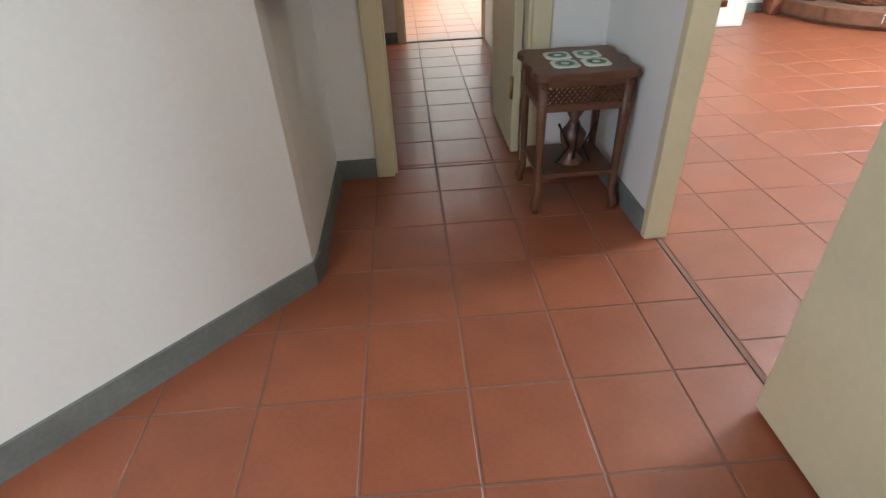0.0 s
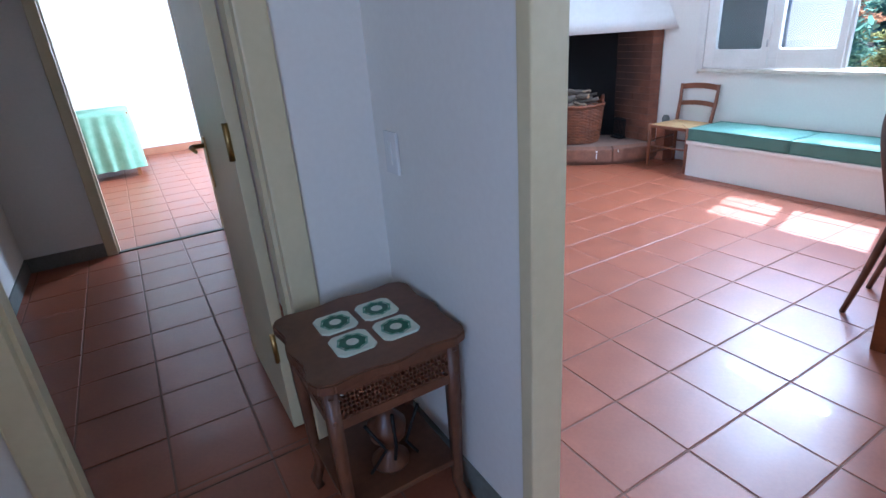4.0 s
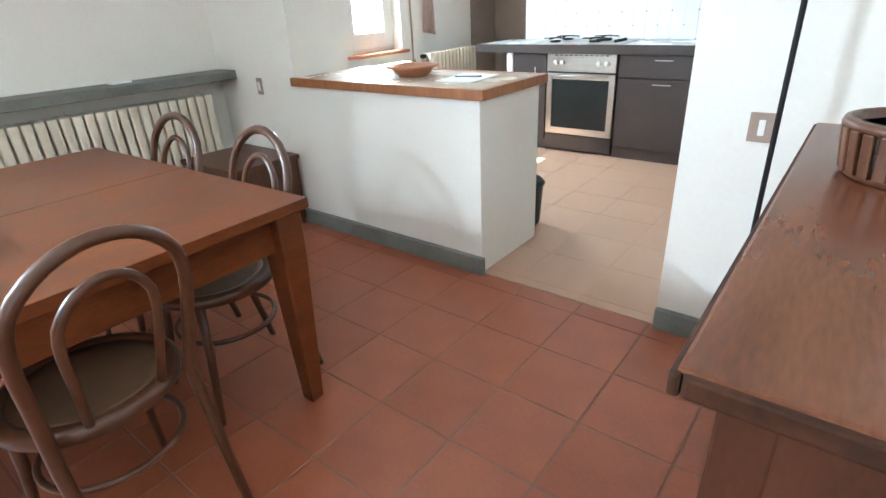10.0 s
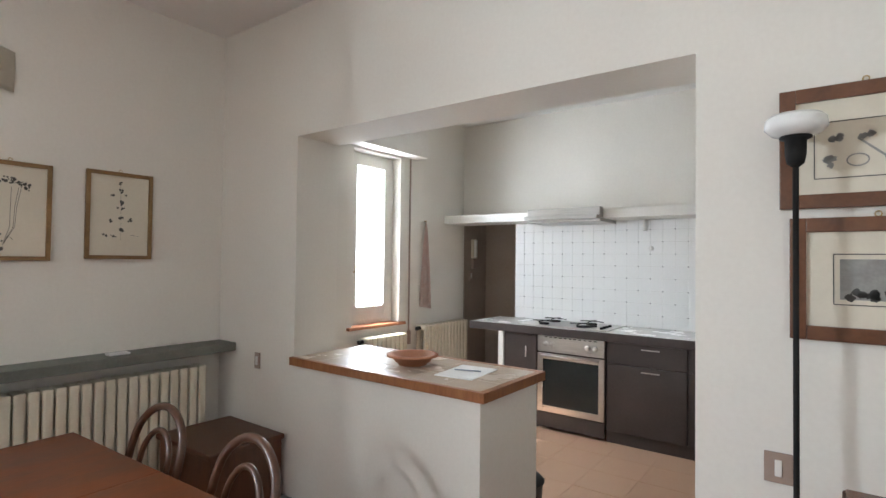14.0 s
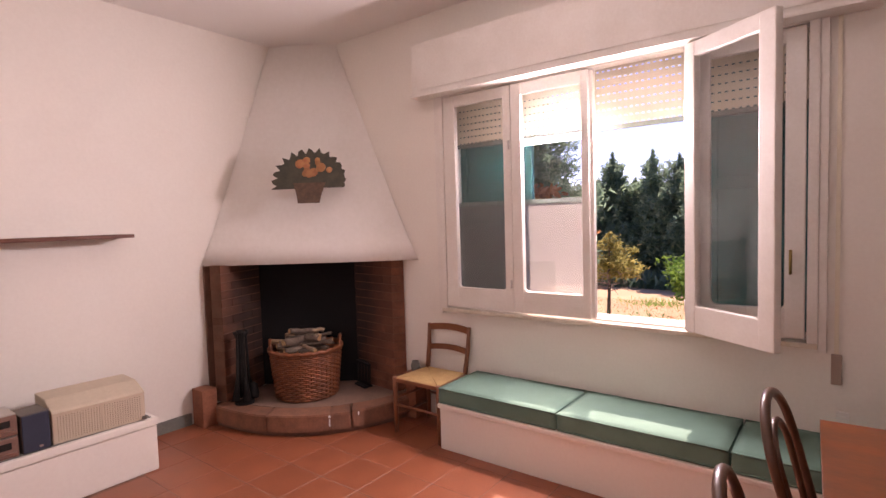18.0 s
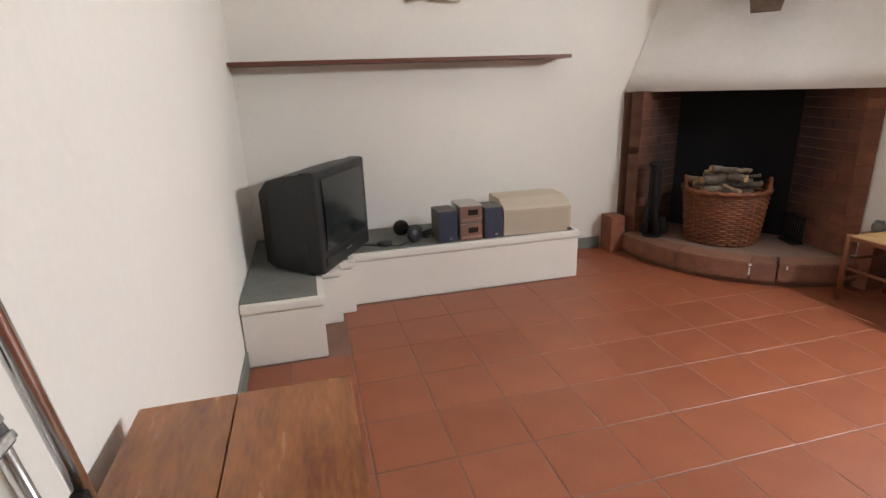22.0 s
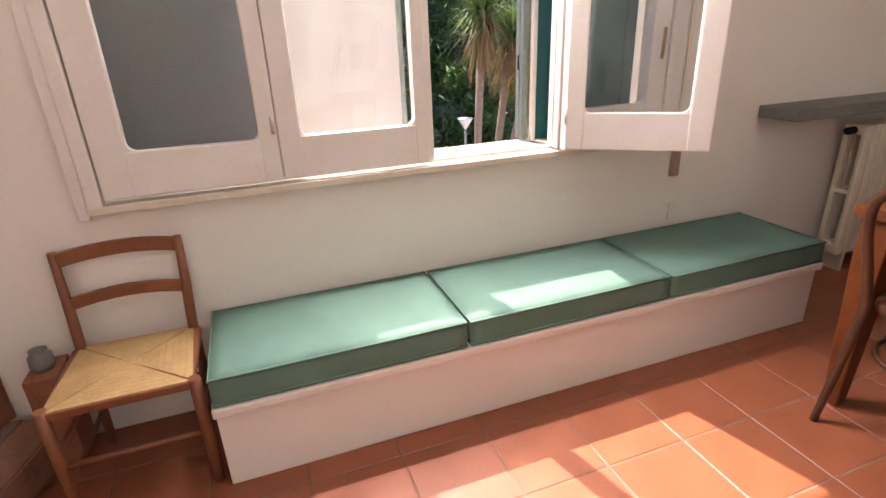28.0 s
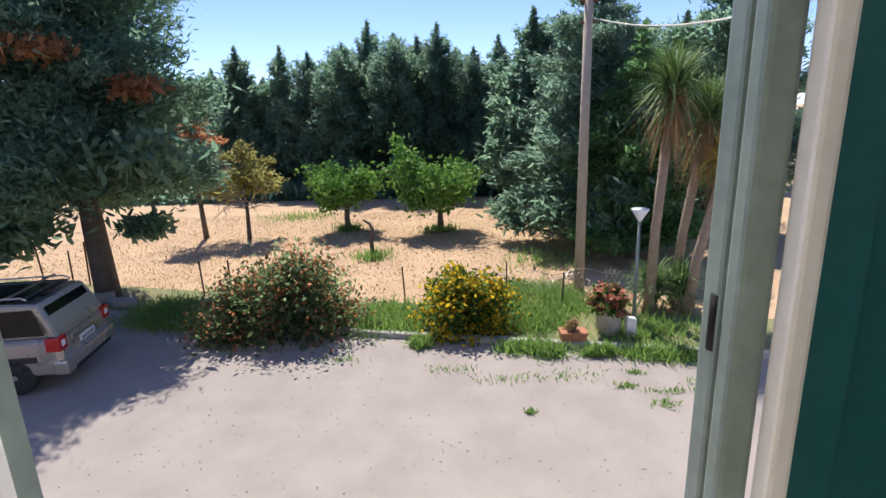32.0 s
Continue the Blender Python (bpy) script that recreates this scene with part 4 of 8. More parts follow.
tv = thing("television", "bulky black tube television on the stone ledge", "television")
tv.matrix_world = Matrix.Translation((-3.185, 5.80, 0.334)) @ Matrix.Rotation(math.atan2(0.53, 0.29), 4, "Z")
W2 = 0.330
part("cabinet", box((-W2, 0.0, 0.0), (W2, 0.10, 0.555), 0.018), BLACK_PLASTIC, tv)
bm = bmesh.new()
ring = [((-W2 + 0.01, W2 - 0.01), (0.01, 0.545), 0.095), ((-W2 + 0.03, W2 - 0.03), (0.01, 0.53), 0.20), ((-0.27, 0.27), (0.01, 0.50), 0.32), ((-0.20, 0.20), (0.02, 0.42), 0.42)]
prev = None
for (xa, xb), (za, zb), y in ring:
    vs = [bm.verts.new(p) for p in ((xa, y, za), (xb, y, za), (xb, y, zb), (xa, y, zb))]
    if prev:
        for k in range(4):
            bm.faces.new((prev[k], prev[(k + 1) % 4], vs[(k + 1) % 4], vs[k]))
    prev = vs
bm.faces.new(prev)
bmesh.ops.recalc_face_normals(bm, faces=bm.faces)
part("rear_housing", bm, BLACK_PLASTIC, tv)
bm = bmesh.new()
for i in range(9):
    for j in range(7):
        u, v = i / 8 * 2 - 1, j / 6 * 2 - 1
        bm.verts.new((u * 0.265, -0.004 - 0.012 * (2 - u * u - v * v) / 2, 0.315 + v * 0.195))
bm.verts.ensure_lookup_table()
for i in range(8):
    for j in range(6):
        bm.faces.new((bm.verts[i * 7 + j], bm.verts[(i + 1) * 7 + j], bm.verts[(i + 1) * 7 + j + 1], bm.verts[i * 7 + j + 1])).smooth = True
part("screen", bm, SCREEN, tv, "dark glossy bulging screen")
part("control_strip", box((-0.29, -0.006, 0.03), (0.29, 0.0, 0.085), 0.003), BLACK_PLASTIC, tv)
part("badge", box((-0.035, -0.009, 0.058), (0.035, -0.006, 0.068)), STEEL, tv)

for x in (-2.553, -2.248):
    s = thing("loudspeaker", "small blue-black loudspeaker on the ledge", "loudspeaker", "hi-fi speakers", at=pose(x, 5.878, 0.334, 0, 0, 2))
    part("body", box((-0.063, -0.005, 0), (0.063, 0.16, 0.205), 0.004), SPEAKER_WOOD, s, "dull grey-brown cabinet")
    part("grille", box((-0.060, -0.014, 0.004), (0.060, -0.0045, 0.201), 0.003), NAVY, s, "dark blue cloth grille")
    part("badge", box((0.008, -0.0165, 0.018), (0.026, -0.0135, 0.030), 0.002), STEEL, s)
for z, nm in ((0.334, "cassette_deck"), (0.449, "amplifier")):
    s = thing(nm, "small bronze-faced hi-fi unit between the speakers", "hi-fi", at=pose(-2.40, 5.873, z, 0, 0, 0))
    part("body", box((-0.074, 0, 0), (0.074, 0.20, 0.112), 0.004), STEEL, s)
    part("face", box((-0.074, -0.008, 0.004), (0.074, 0, 0.108), 0.003), BRONZE_FACE, s)
    part("display", box((-0.02, -0.011, 0.05), (0.045, -0.008, 0.085)), SCREEN, s)
    part("panel_strip", box((-0.068, -0.010, 0.015), (0.068, -0.008, 0.03)), STEEL, s)
hp = thing("headphones", "black headphones with a tangled cable on the ledge", "headphones", at=pose(-2.79, 6.03, 0.334, 0, 0, 15))
part("band", tube([(0.012 + 0.085 * math.sin(a), 0.075 * math.cos(a), 0.052 + 0.02 * math.sin(a)) for a in [math.pi * i / 14 for i in range(15)]], 0.013, 6), BLACK_PLASTIC, hp)
for q in (-1, 1):
    bm = lathe([(0.0, 0.0), (0.046, 0.0), (0.054, 0.012), (0.052, 0.034), (0.036, 0.046), (0.0, 0.048)], 18)
    bmesh.ops.transform(bm, matrix=Matrix.Translation((0, 0.080 * q, 0.054)) @ Matrix.Rotation(-q * math.pi / 2 * 0.86, 4, "X") @ Matrix.Rotation(0.3, 4, "Y"), verts=bm.verts)
    part("ear_cup", bm, BLACK_PLASTIC, hp)
for k in range(3):
    part("cable", tube([(0.15 + 0.02 * k + (0.055 + 0.012 * k) * math.cos(a), 0.02 * k - 0.02 + 0.045 * math.sin(a * (1 + 0.05 * k)), 0.006 + 0.012 * (1 + math.sin(a * 1.7 + k))) for a in [0.35 * i for i in range(34)]], 0.0032, 5), BLACK_PLASTIC, hp)
part("cable", tube([(-0.02, -0.06, 0.004), (-0.10, -0.10, 0.004), (-0.20, -0.04, 0.004), (-0.27, 0.03, 0.006), (-0.33, 0.05, 0.004)], 0.0032, 5), BLACK_PLASTIC, hp)
puck = thing("remote_base", "small flat black gadget on the ledge", "gadget", at=pose(-2.945, 5.975, 0.334))
part("body", lathe([(0.05, 0), (0.052, 0.012), (0.04, 0.022), (0.0, 0.024)], 16), BLACK_PLASTIC, puck)
BEIGE_BOX = mat("beige card box", (0.56, 0.47, 0.36), (0.48, 0.40, 0.30), 0.7, 4, 50, 0.1)
cb = thing("record_box", "long beige perforated heater box with a sloping top", "box", at=pose(-1.945, 5.868, 0.334, 0, 0, -3))
prof = [(0.0, 0.0), (-0.004, 0.168), (0.004, 0.178), (0.13, 0.224), (0.34, 0.222), (0.34, 0.0)]
bm = prism([(y, z) for y, z in prof], -0.23, 0.235, bevel=0.003)
bmesh.ops.transform(bm, matrix=Matrix(((0, 0, 1, 0), (1, 0, 0, 0), (0, 1, 0, 0), (0, 0, 0, 1))), verts=bm.verts)
bmesh.ops.recalc_face_normals(bm, faces=bm.faces)
part("body", bm, BEIGE_BOX, cb)
bm = bmesh.new()
for i in range(32):
    for j in range(11):
        if i == 16:
            continue
        x, z = -0.205 + i * 0.0133, 0.018 + j * 0.0127 + (0.0032 if i % 2 else 0)
        y = -0.0007 - 0.004 * z / 0.168
        bm.faces.new([bm.verts.new((x + dx * 0.0030, y, z + dz * 0.0030)) for dx, dz in ((-1, 0), (0, -1), (1, 0), (0, 1))])
part("perforations", bm, mat("dark vent hole", (0.09, 0.07, 0.05), (0.06, 0.05, 0.04), 0.9), cb, "rows of small dark holes")["kind"] = "stuff"
part("seam", box((0.0065, -0.0048, 0.004), (0.0095, -0.002, 0.168)), BEIGE_BOX, cb)
part("lid_edge", box((-0.231, -0.007, 0.164), (0.236, -0.002, 0.171), 0.002), BEIGE_BOX, cb)
part("foot", box((0.215, -0.012, 0.0), (0.238, 0.012, 0.022), 0.004), SPEAKER_WOOD, cb)

wsh = thing("wall_shelf", "long thin dark wooden shelf on the white wall", "shelf")
part("board", box((-3.754, 6.18, 1.436), (-1.574, YN - 0.003, 1.459), 0.003), mat("red-brown shelf wood", (0.155, 0.045, 0.020), (0.09, 0.025, 0.012), 0.5, 5, 40, 0.1, stretch=(1.4, 9, 9)), wsh)


# ---- wall lamps ----
def sconce(m, label):
    s = thing("wall_lamp", label, "lamp", "curled wall lamps", at=m)
    hgt, wide = 0.205, 0.178
    for q in (-1, 1):
        bm = bmesh.new()
        front, back = [], []
        for i in range(13):
            u = i / 12
            x = 0.003 + wide * u
            half = hgt / 2 * min(1.0, (1 - (1 - min(u / 0.55, 1)) ** 2.2) ** 0.5 + 0.02)
            y = -0.085 + 0.075 * max(0.0, (u - 0.25) / 0.75) ** 1.8
            rows = [(x * q, y - 0.012 * (1 - (2 * k / 8 - 1) ** 2), hgt / 2 + half * (2 * k / 8 - 1)) for k in range(9)]
            front.append([bm.verts.new(p) for p in rows])
        for a, b in zip(front, front[1:]):
            for k in range(8):
                bm.faces.new((a[k], a[k + 1], b[k + 1], b[k])).smooth = True
        bmesh.ops.solidify(bm, geom=bm.faces[:], thickness=0.004)
        bmesh.ops.recalc_face_normals(bm, faces=bm.faces)
        part("curled_shade", bm, LAMP_WHITE, s)
    part("back_plate", box((-0.075, -0.014, 0.012), (0.075, 0.0, hgt - 0.012), 0.003), LAMP_WHITE, s)
    for z in (0.06, hgt - 0.06):
        part("arm", tube([(0, -0.005, z), (0, -0.086, z)], 0.008, 6), LAMP_WHITE, s)
    return s


sconce(pose(-2.469, YN - 0.002, 1.80), "white curled metal wall lamp above the shelf")
sconce(pose(-0.002, 1.335, 2.315, 0, 0, -90), "white curled metal wall lamp above the prints")


# ---- pictures ----
def picture(m, w, h, fw, frame_mat, label, mount=0.0):
    """A framed print in its x z plane, facing -y, centred."""
    p = thing("framed_print", label, "picture", at=m)
    bm = bmesh.new()
    for a, b in (((-w / 2, -0.022, -h / 2), (-w / 2 + fw, 0, h / 2)), ((w / 2 - fw, -0.022, -h / 2), (w / 2, 0, h / 2)), ((-w / 2 + fw, -0.022, h / 2 - fw), (w / 2 - fw, 0, h / 2)), ((-w / 2 + fw, -0.022, -h / 2), (w / 2 - fw, 0, -h / 2 + fw))):
        add_box(bm, a, b, 0.003)
    part("frame", bm, frame_mat, p)
    part("paper", box((-w / 2 + fw, -0.010, -h / 2 + fw), (w / 2 - fw, -0.004, h / 2 - fw)), CREAM_PAPER, p)
    part("hanging_ring", tube([(0.008 * math.cos(a), -0.004, h / 2 + 0.008 + 0.008 * math.sin(a)) for a in [2 * math.pi * i / 10 for i in range(10)]], 0.002, 4, closed=True), BRASS, p)
    return p


def ink(parent, name, shapes, material=None, y=-0.0112):
    """Flat drawn marks: polygons in the x z plane."""
    bm = bmesh.new()
    for s in shapes:
        if len(s) >= 3:
            bm.faces.new([bm.verts.new((x, y, z)) for x, z in s])
    part(name, bm, material or INK, parent)


def stroke(pts, w):
    out = []
    for (x0, z0), (x1, z1) in zip(pts, pts[1:]):
        d = Vector((x1 - x0, z1 - z0))
        n = Vector((-d.y, d.x)).normalized() * w / 2 if d.length > 1e-6 else Vector((0, w / 2))
        out.append([(x0 - n.x, z0 - n.y), (x1 - n.x, z1 - n.y), (x1 + n.x, z1 + n.y), (x0 + n.x, z0 + n.y)])
    return out


def blot(cx, cz, r, n=9):
    return [(cx + r * random.uniform(0.6, 1.2) * math.cos(2 * math.pi * k / n), cz + r * random.uniform(0.5, 1.1) * math.sin(2 * math.pi * k / n)) for k in range(n)]


GOLD_FRAME = mat("dull gilt wood frame", (0.27, 0.155, 0.055), (0.18, 0.10, 0.035), 0.45, 9, 60, 0.1)
WALNUT_FRAME = mat("burr walnut frame", (0.16, 0.062, 0.025), (0.09, 0.033, 0.014), 0.35, 12, 60, 0.08, coat=0.15)
b1 = picture(pose(-0.003, 1.158, 1.715, 0, 0, -90), 0.355, 0.505, 0.022, GOLD_FRAME, "botanical print of a tall umbrella-shaped plant in a gilt frame")
fine = []
for q, x1, x2 in ((-1, -0.062, -0.078), (-1, -0.050, -0.060), (1, 0.030, 0.046), (1, 0.022, 0.036), (1, 0.004, 0.006)):
    fine += stroke([(-0.035 + 0.012 * q, -0.175), (x1 * 0.8, -0.08), (x1, 0.02), (x2, 0.12)], 0.0022)
for x, z, r in ((-0.09, -0.14, 0.022), (0.0, -0.15, 0.016), (-0.085, -0.04, 0.026)):
    fine += stroke([(x + r * math.cos(a), z + r * math.sin(a)) for a in [0.4 * i for i in range(9)]], 0.0016)
for k in range(9):
    fine.append(blot(-0.04 + random.uniform(-0.02, 0.02), -0.15 + random.uniform(-0.02, 0.04), 0.006))
ink(b1, "stems", fine, INK_SOFT)
leaves_ = []
for k in range(60):
    u = random.random()
    x = -0.085 + 0.17 * u
    leaves_.append(blot(x, 0.165 - 0.07 * max(0, u - 0.45) - 0.10 * max(0, 0.35 - u) + random.uniform(-0.020, 0.012), random.uniform(0.004, 0.009), 7))
ink(b1, "crown_drawing", leaves_, INK_SOFT, -0.0114)
ink(b1, "base_mark", [blot(-0.03, -0.192, 0.012)], SPEAKER_WOOD, -0.0116)
b2 = picture(pose(-0.003, 0.645, 1.727, 0, 0, -90), 0.355, 0.505, 0.022, GOLD_FRAME, "botanical print of a leafy sprig in a gilt frame")
sprig = stroke([(0.004, -0.14), (0.005, 0.0), (-0.002, 0.19)], 0.0010)
for x, z, r in ((0.0, 0.19, 0.010), (0.002, 0.145, 0.013), (-0.042, 0.115, 0.011), (0.030, 0.12, 0.009), (0.005, 0.075, 0.014), (-0.014, 0.045, 0.008), (0.015, 0.044, 0.010), (0.004, -0.015, 0.014), (-0.045, -0.030, 0.011), (0.055, -0.022, 0.013), (0.010, -0.085, 0.013), (-0.085, -0.115, 0.008), (-0.070, -0.118, 0.008), (-0.028, -0.118, 0.010), (-0.046, -0.116, 0.005)):
    for k in range(5):
        sprig.append(blot(x + random.uniform(-r, r) * 0.7, z + random.uniform(-r, r) * 0.7, r * 0.60, 7))
sprig += stroke([(0.055, -0.113), (0.075, -0.111), (0.10, -0.117)], 0.0014)
ink(b2, "drawing", sprig, INK_SOFT)
p1 = picture(pose(-3.431, 0.003, 1.846, 0, 0, 180), 0.43, 0.37, 0.043, WALNUT_FRAME, "engraving of farm tools in a walnut frame")
marks = []
for a, b in (((-0.125, -0.095), (0.125, -0.095)), ((-0.125, 0.075), (0.125, 0.075)), ((-0.125, -0.095), (-0.125, 0.075)), ((0.125, -0.095), (0.125, 0.075))):
    marks += stroke([a, b], 0.003)
ink(p1, "border_line", marks)
marks = []
for cx, cz in ((-0.075, 0.03), (0.0, 0.035), (0.07, 0.045), (-0.09, -0.045), (0.065, -0.05)):
    for k in range(5):
        marks.append(blot(cx + random.uniform(-0.018, 0.018), cz + random.uniform(-0.014, 0.014), 0.011))
marks += stroke([(-0.02, 0.02), (0.05, -0.045), (0.10, -0.025)], 0.006)
marks += stroke([(-0.02 + 0.026 * math.cos(a), -0.045 + 0.018 * math.sin(a)) for a in [2 * math.pi * i / 14 for i in range(15)]], 0.004)
ink(p1, "drawing", marks, INK_PALE)
p2 = picture(pose(-3.457, 0.003, 1.447, 0, 0, 180), 0.43, 0.37, 0.043, WALNUT_FRAME, "grey landscape engraving in a walnut frame")
marks = []
for a, b in (((-0.105, -0.075), (0.105, -0.075)), ((-0.105, 0.075), (0.105, 0.075)), ((-0.105, -0.075), (-0.105, 0.075)), ((0.105, -0.075), (0.105, 0.075))):
    marks += stroke([a, b], 0.003)
ink(p2, "border_line", marks)
ink(p2, "grey_wash", [[(-0.09, -0.06), (0.09, -0.06), (0.09, 0.06), (-0.09, 0.06)]], INK_PALE)
ink(p2, "dark_trees", [blot(0.055 + random.uniform(-0.03, 0.03), -0.02 + random.uniform(-0.025, 0.022), 0.016) for _ in range(12)] + [blot(-0.06 + random.uniform(-0.03, 0.06), -0.045 + random.uniform(-0.01, 0.01), 0.013) for _ in range(12)], INK, y=-0.0122)

# ---- living room window ----
win = thing("window_1", "wide white wooden four-leaf window with one leaf folded open", "window", kind="structure")
bm = boxes(((-0.03, WIN_L - 0.045, SILL), (0.06, WIN_L, HEAD)), ((-0.03, WIN_R, SILL), (0.06, WIN_R + 0.045, HEAD)), ((-0.03, WIN_R + 0.045, HEAD - 0.05), (0.06, WIN_L - 0.045, HEAD)), bevel=0.006)
part("window_frame", bm, WHITE_WOOD, win)
structure("window_reveal_trim", boxes(((-0.022, WIN_L, SILL - 0.03), (0.0, WIN_L + 0.035, HEAD)), ((-0.022, WIN_R - 0.035, SILL - 0.03), (0.0, WIN_R, HEAD)), bevel=0.004), WHITE_WOOD, "white wooden trim round the window", "trim")
part("window_sill", box((-0.035, WIN_R, SILL - 0.012), (0.285, WIN_L, SILL + 0.014), 0.004), MARBLE, win, "dusty pale stone sill")
part("sill_bead", box((0.035, WIN_R + 0.05, SILL + 0.014), (0.055, WIN_L - 0.05, SILL + 0.026), 0.003), WHITE_WOOD, win)


def sash(parent, name, m, w, h, left=0.07, right=0.07, bottom=0.135, top=0.075, d=0.042, catch=False):
    """A window leaf in its x z plane: x from 0 to w, z from 0 to h, depth d behind y = 0."""
    s = part(name, bmesh.new(), WHITE_WOOD, parent)
    s.matrix_local = m
    bm = bmesh.new()
    add_box(bm, (0, 0, 0), (left, d, h), 0.006)
    add_box(bm, (w - right, 0, 0), (w, d, h), 0.006)
    add_box(bm, (left - 0.004, 0.002, 0), (w - right + 0.004, d - 0.002, bottom), 0.005)
    add_box(bm, (left - 0.004, 0.002, h - top), (w - right + 0.004, d - 0.002, h), 0.005)
    r = 0.028
    for cx, sx in ((left, 1), (w - right, -1)):
        pts = [(cx - sx * 0.002, bottom - 0.002)] + [(cx + sx * (r - r * math.sin(a)), bottom + r - r * math.cos(a)) for a in [math.pi / 2 * i / 6 for i in range(7)]]
        if sx < 0:
            pts = pts[::-1]
        lo = [bm.verts.new((x, 0.006, z)) for x, z in pts]
        hi = [bm.verts.new((x, d - 0.006, z)) for x, z in pts]
        bm.faces.new(lo), bm.faces.new(hi[::-1])
        for k in range(len(pts)):
            bm.faces.new((lo[k], hi[k], hi[(k + 1) % len(pts)], lo[(k + 1) % len(pts)]))
    bmesh.ops.recalc_face_normals(bm, faces=bm.faces)
    bm.to_mesh(s.data)
    bm.free()
    g = part("pane", box((left - 0.006, d / 2 - 0.002, bottom - 0.006), (w - right + 0.006, d / 2 + 0.002, h - top + 0.006)), GLASS, s)
    g.visible_shadow = False
    if catch:
        part("catch", tube([(w - 0.012, -0.006, 0.16), (w - 0.012, -0.006, 0.215)], 0.007, 6), STEEL, s)
        part("catch", tube([(w - 0.012, -0.006, h * 0.72), (w - 0.012, -0.006, h * 0.72 + 0.06)], 0.007, 6), STEEL, s)
    return s


SH = HEAD - 0.055 - (SILL + 0.03)
Z0 = SILL + 0.03
sash(win, "leaf", pose(-0.026, 4.785, Z0, 0, 0, -90), 0.553, SH, 0.098, 0.060, bottom=0.143, catch=True)
sash(win, "leaf", pose(-0.026, 4.230, Z0, 0, 0, -90), 0.534, SH, 0.074, 0.050, bottom=0.143)
part("meeting_lip", boxes(((-0.012, 3.672, Z0 + 0.004), (0.0, 3.6955, HEAD - 0.06)), ((0.005, 3.671, Z0 + 0.004), (0.017, 3.6955, HEAD - 0.06)), bevel=0.003), WHITE_WOOD, win)
part("seal", box((-0.001, 3.677, Z0 + 0.004), (0.006, 3.6955, HEAD - 0.06)), TAUPE, win, "brown draught seal in the groove")
sash(win, "leaf", pose(-0.026, 3.098, Z0, 0, 0, -90), 0.475, SH, 0.06, 0.085, bottom=0.143)
open_leaf = sash(win, "leaf", pose(-0.092, 3.150, Z0, 0, 0, -90 - 35.6), 0.534, SH, 0.07, 0.085, bottom=0.143)
open_leaf["label"] = "white glazed leaf folded open into the room"
mullion = part("mullion", boxes(((-0.026, 3.100, Z0 - 0.010), (0.055, 3.142, HEAD - 0.05)), ((-0.085, 3.100, Z0 - 0.010), (-0.040, 3.138, HEAD - 0.05)), bevel=0.006), WHITE_WOOD, win)
part("seal", box((-0.042, 3.104, Z0 - 0.008), (-0.024, 3.134, HEAD - 0.052)), TAUPE, mullion, "ochre draught seal in the groove")
part("bead", box((0.010, 3.141, Z0), (0.030, 3.148, HEAD - 0.055), 0.003), WHITE_WOOD, mullion)
for z in (Z0 + 0.10, Z0 + 1.15):
    part("hinge", tube([(-0.088, 3.146, z), (-0.088, 3.146, z + 0.07)], 0.007, 8), WHITE_WOOD, mullion)
part("window_handle", tube([(-0.055, 2.68, 1.18), (-0.06, 2.68, 1.26), (-0.06, 2.68, 1.30)], 0.007, 6), BRASS, win, "brass window handle")

scr = thing("insect_screen", "half-drawn grey insect screen behind the glass", "insect screen")
g = part("mesh", box((0.098, 3.745, SILL + 0.016), (0.099, 4.785, 1.59)), MESH_SCREEN, scr)
g.visible_shadow = False
part("bar", box((0.088, 3.744, 1.580), (0.108, 4.79, 1.612), 0.003), ALU, scr, "metal pull bar")
for y in (3.750, 4.787):
    part("guide", box((0.085, y - 0.008, SILL + 0.016), (0.112, y + 0.008, HEAD - 0.01), 0.002), ALU, scr)

rs = thing("roller_shutter", "cream slatted roller shutter lowered a little way", "roller shutter")
for k in range(8):
    z = 2.045 + k * 0.047
    bm = bmesh.new()
    y = WIN_R + 0.02
    add_box(bm, (0.148, y, z + 0.0075), (0.160, WIN_L - 0.02, z + 0.0458), 0.003)
    while y < WIN_L - 0.06:
        add_box(bm, (0.151, y, z - 0.002), (0.157, y + 0.017, z + 0.009))
        y += 0.034
    part("slat", bm, ENAMEL, rs)
part("bottom_rail", box((0.142, WIN_R + 0.02, 2.015), (0.165, WIN_L - 0.02, 2.043), 0.004), ALU, rs)

rb = thing("roller_shutter_box", "long white painted box above the window", "shutter box")
part("body", box((-0.125, 2.355, 2.385), (-0.002, 4.985, 2.76), 0.006), WHITE_WOOD, rb)
part("front_panel", box((-0.131, 2.42, 2.425), (-0.124, 4.92, 2.72), 0.003), WHITE_WOOD, rb)
part("lower_bead", box((-0.140, 2.345, 2.378), (-0.002, 4.995, 2.398), 0.004), WHITE_WOOD, rb)
st = thing("shutter_strap", "pale shutter strap with a grey winder on the wall", "strap")
part("strap", box((-0.010, 2.488, 0.79), (-0.006, 2.506, 2.38)), ENAMEL, st)
part("winder", box((-0.022, 2.476, 0.655), (-0.001, 2.518, 0.80), 0.004), TAUPE, st)


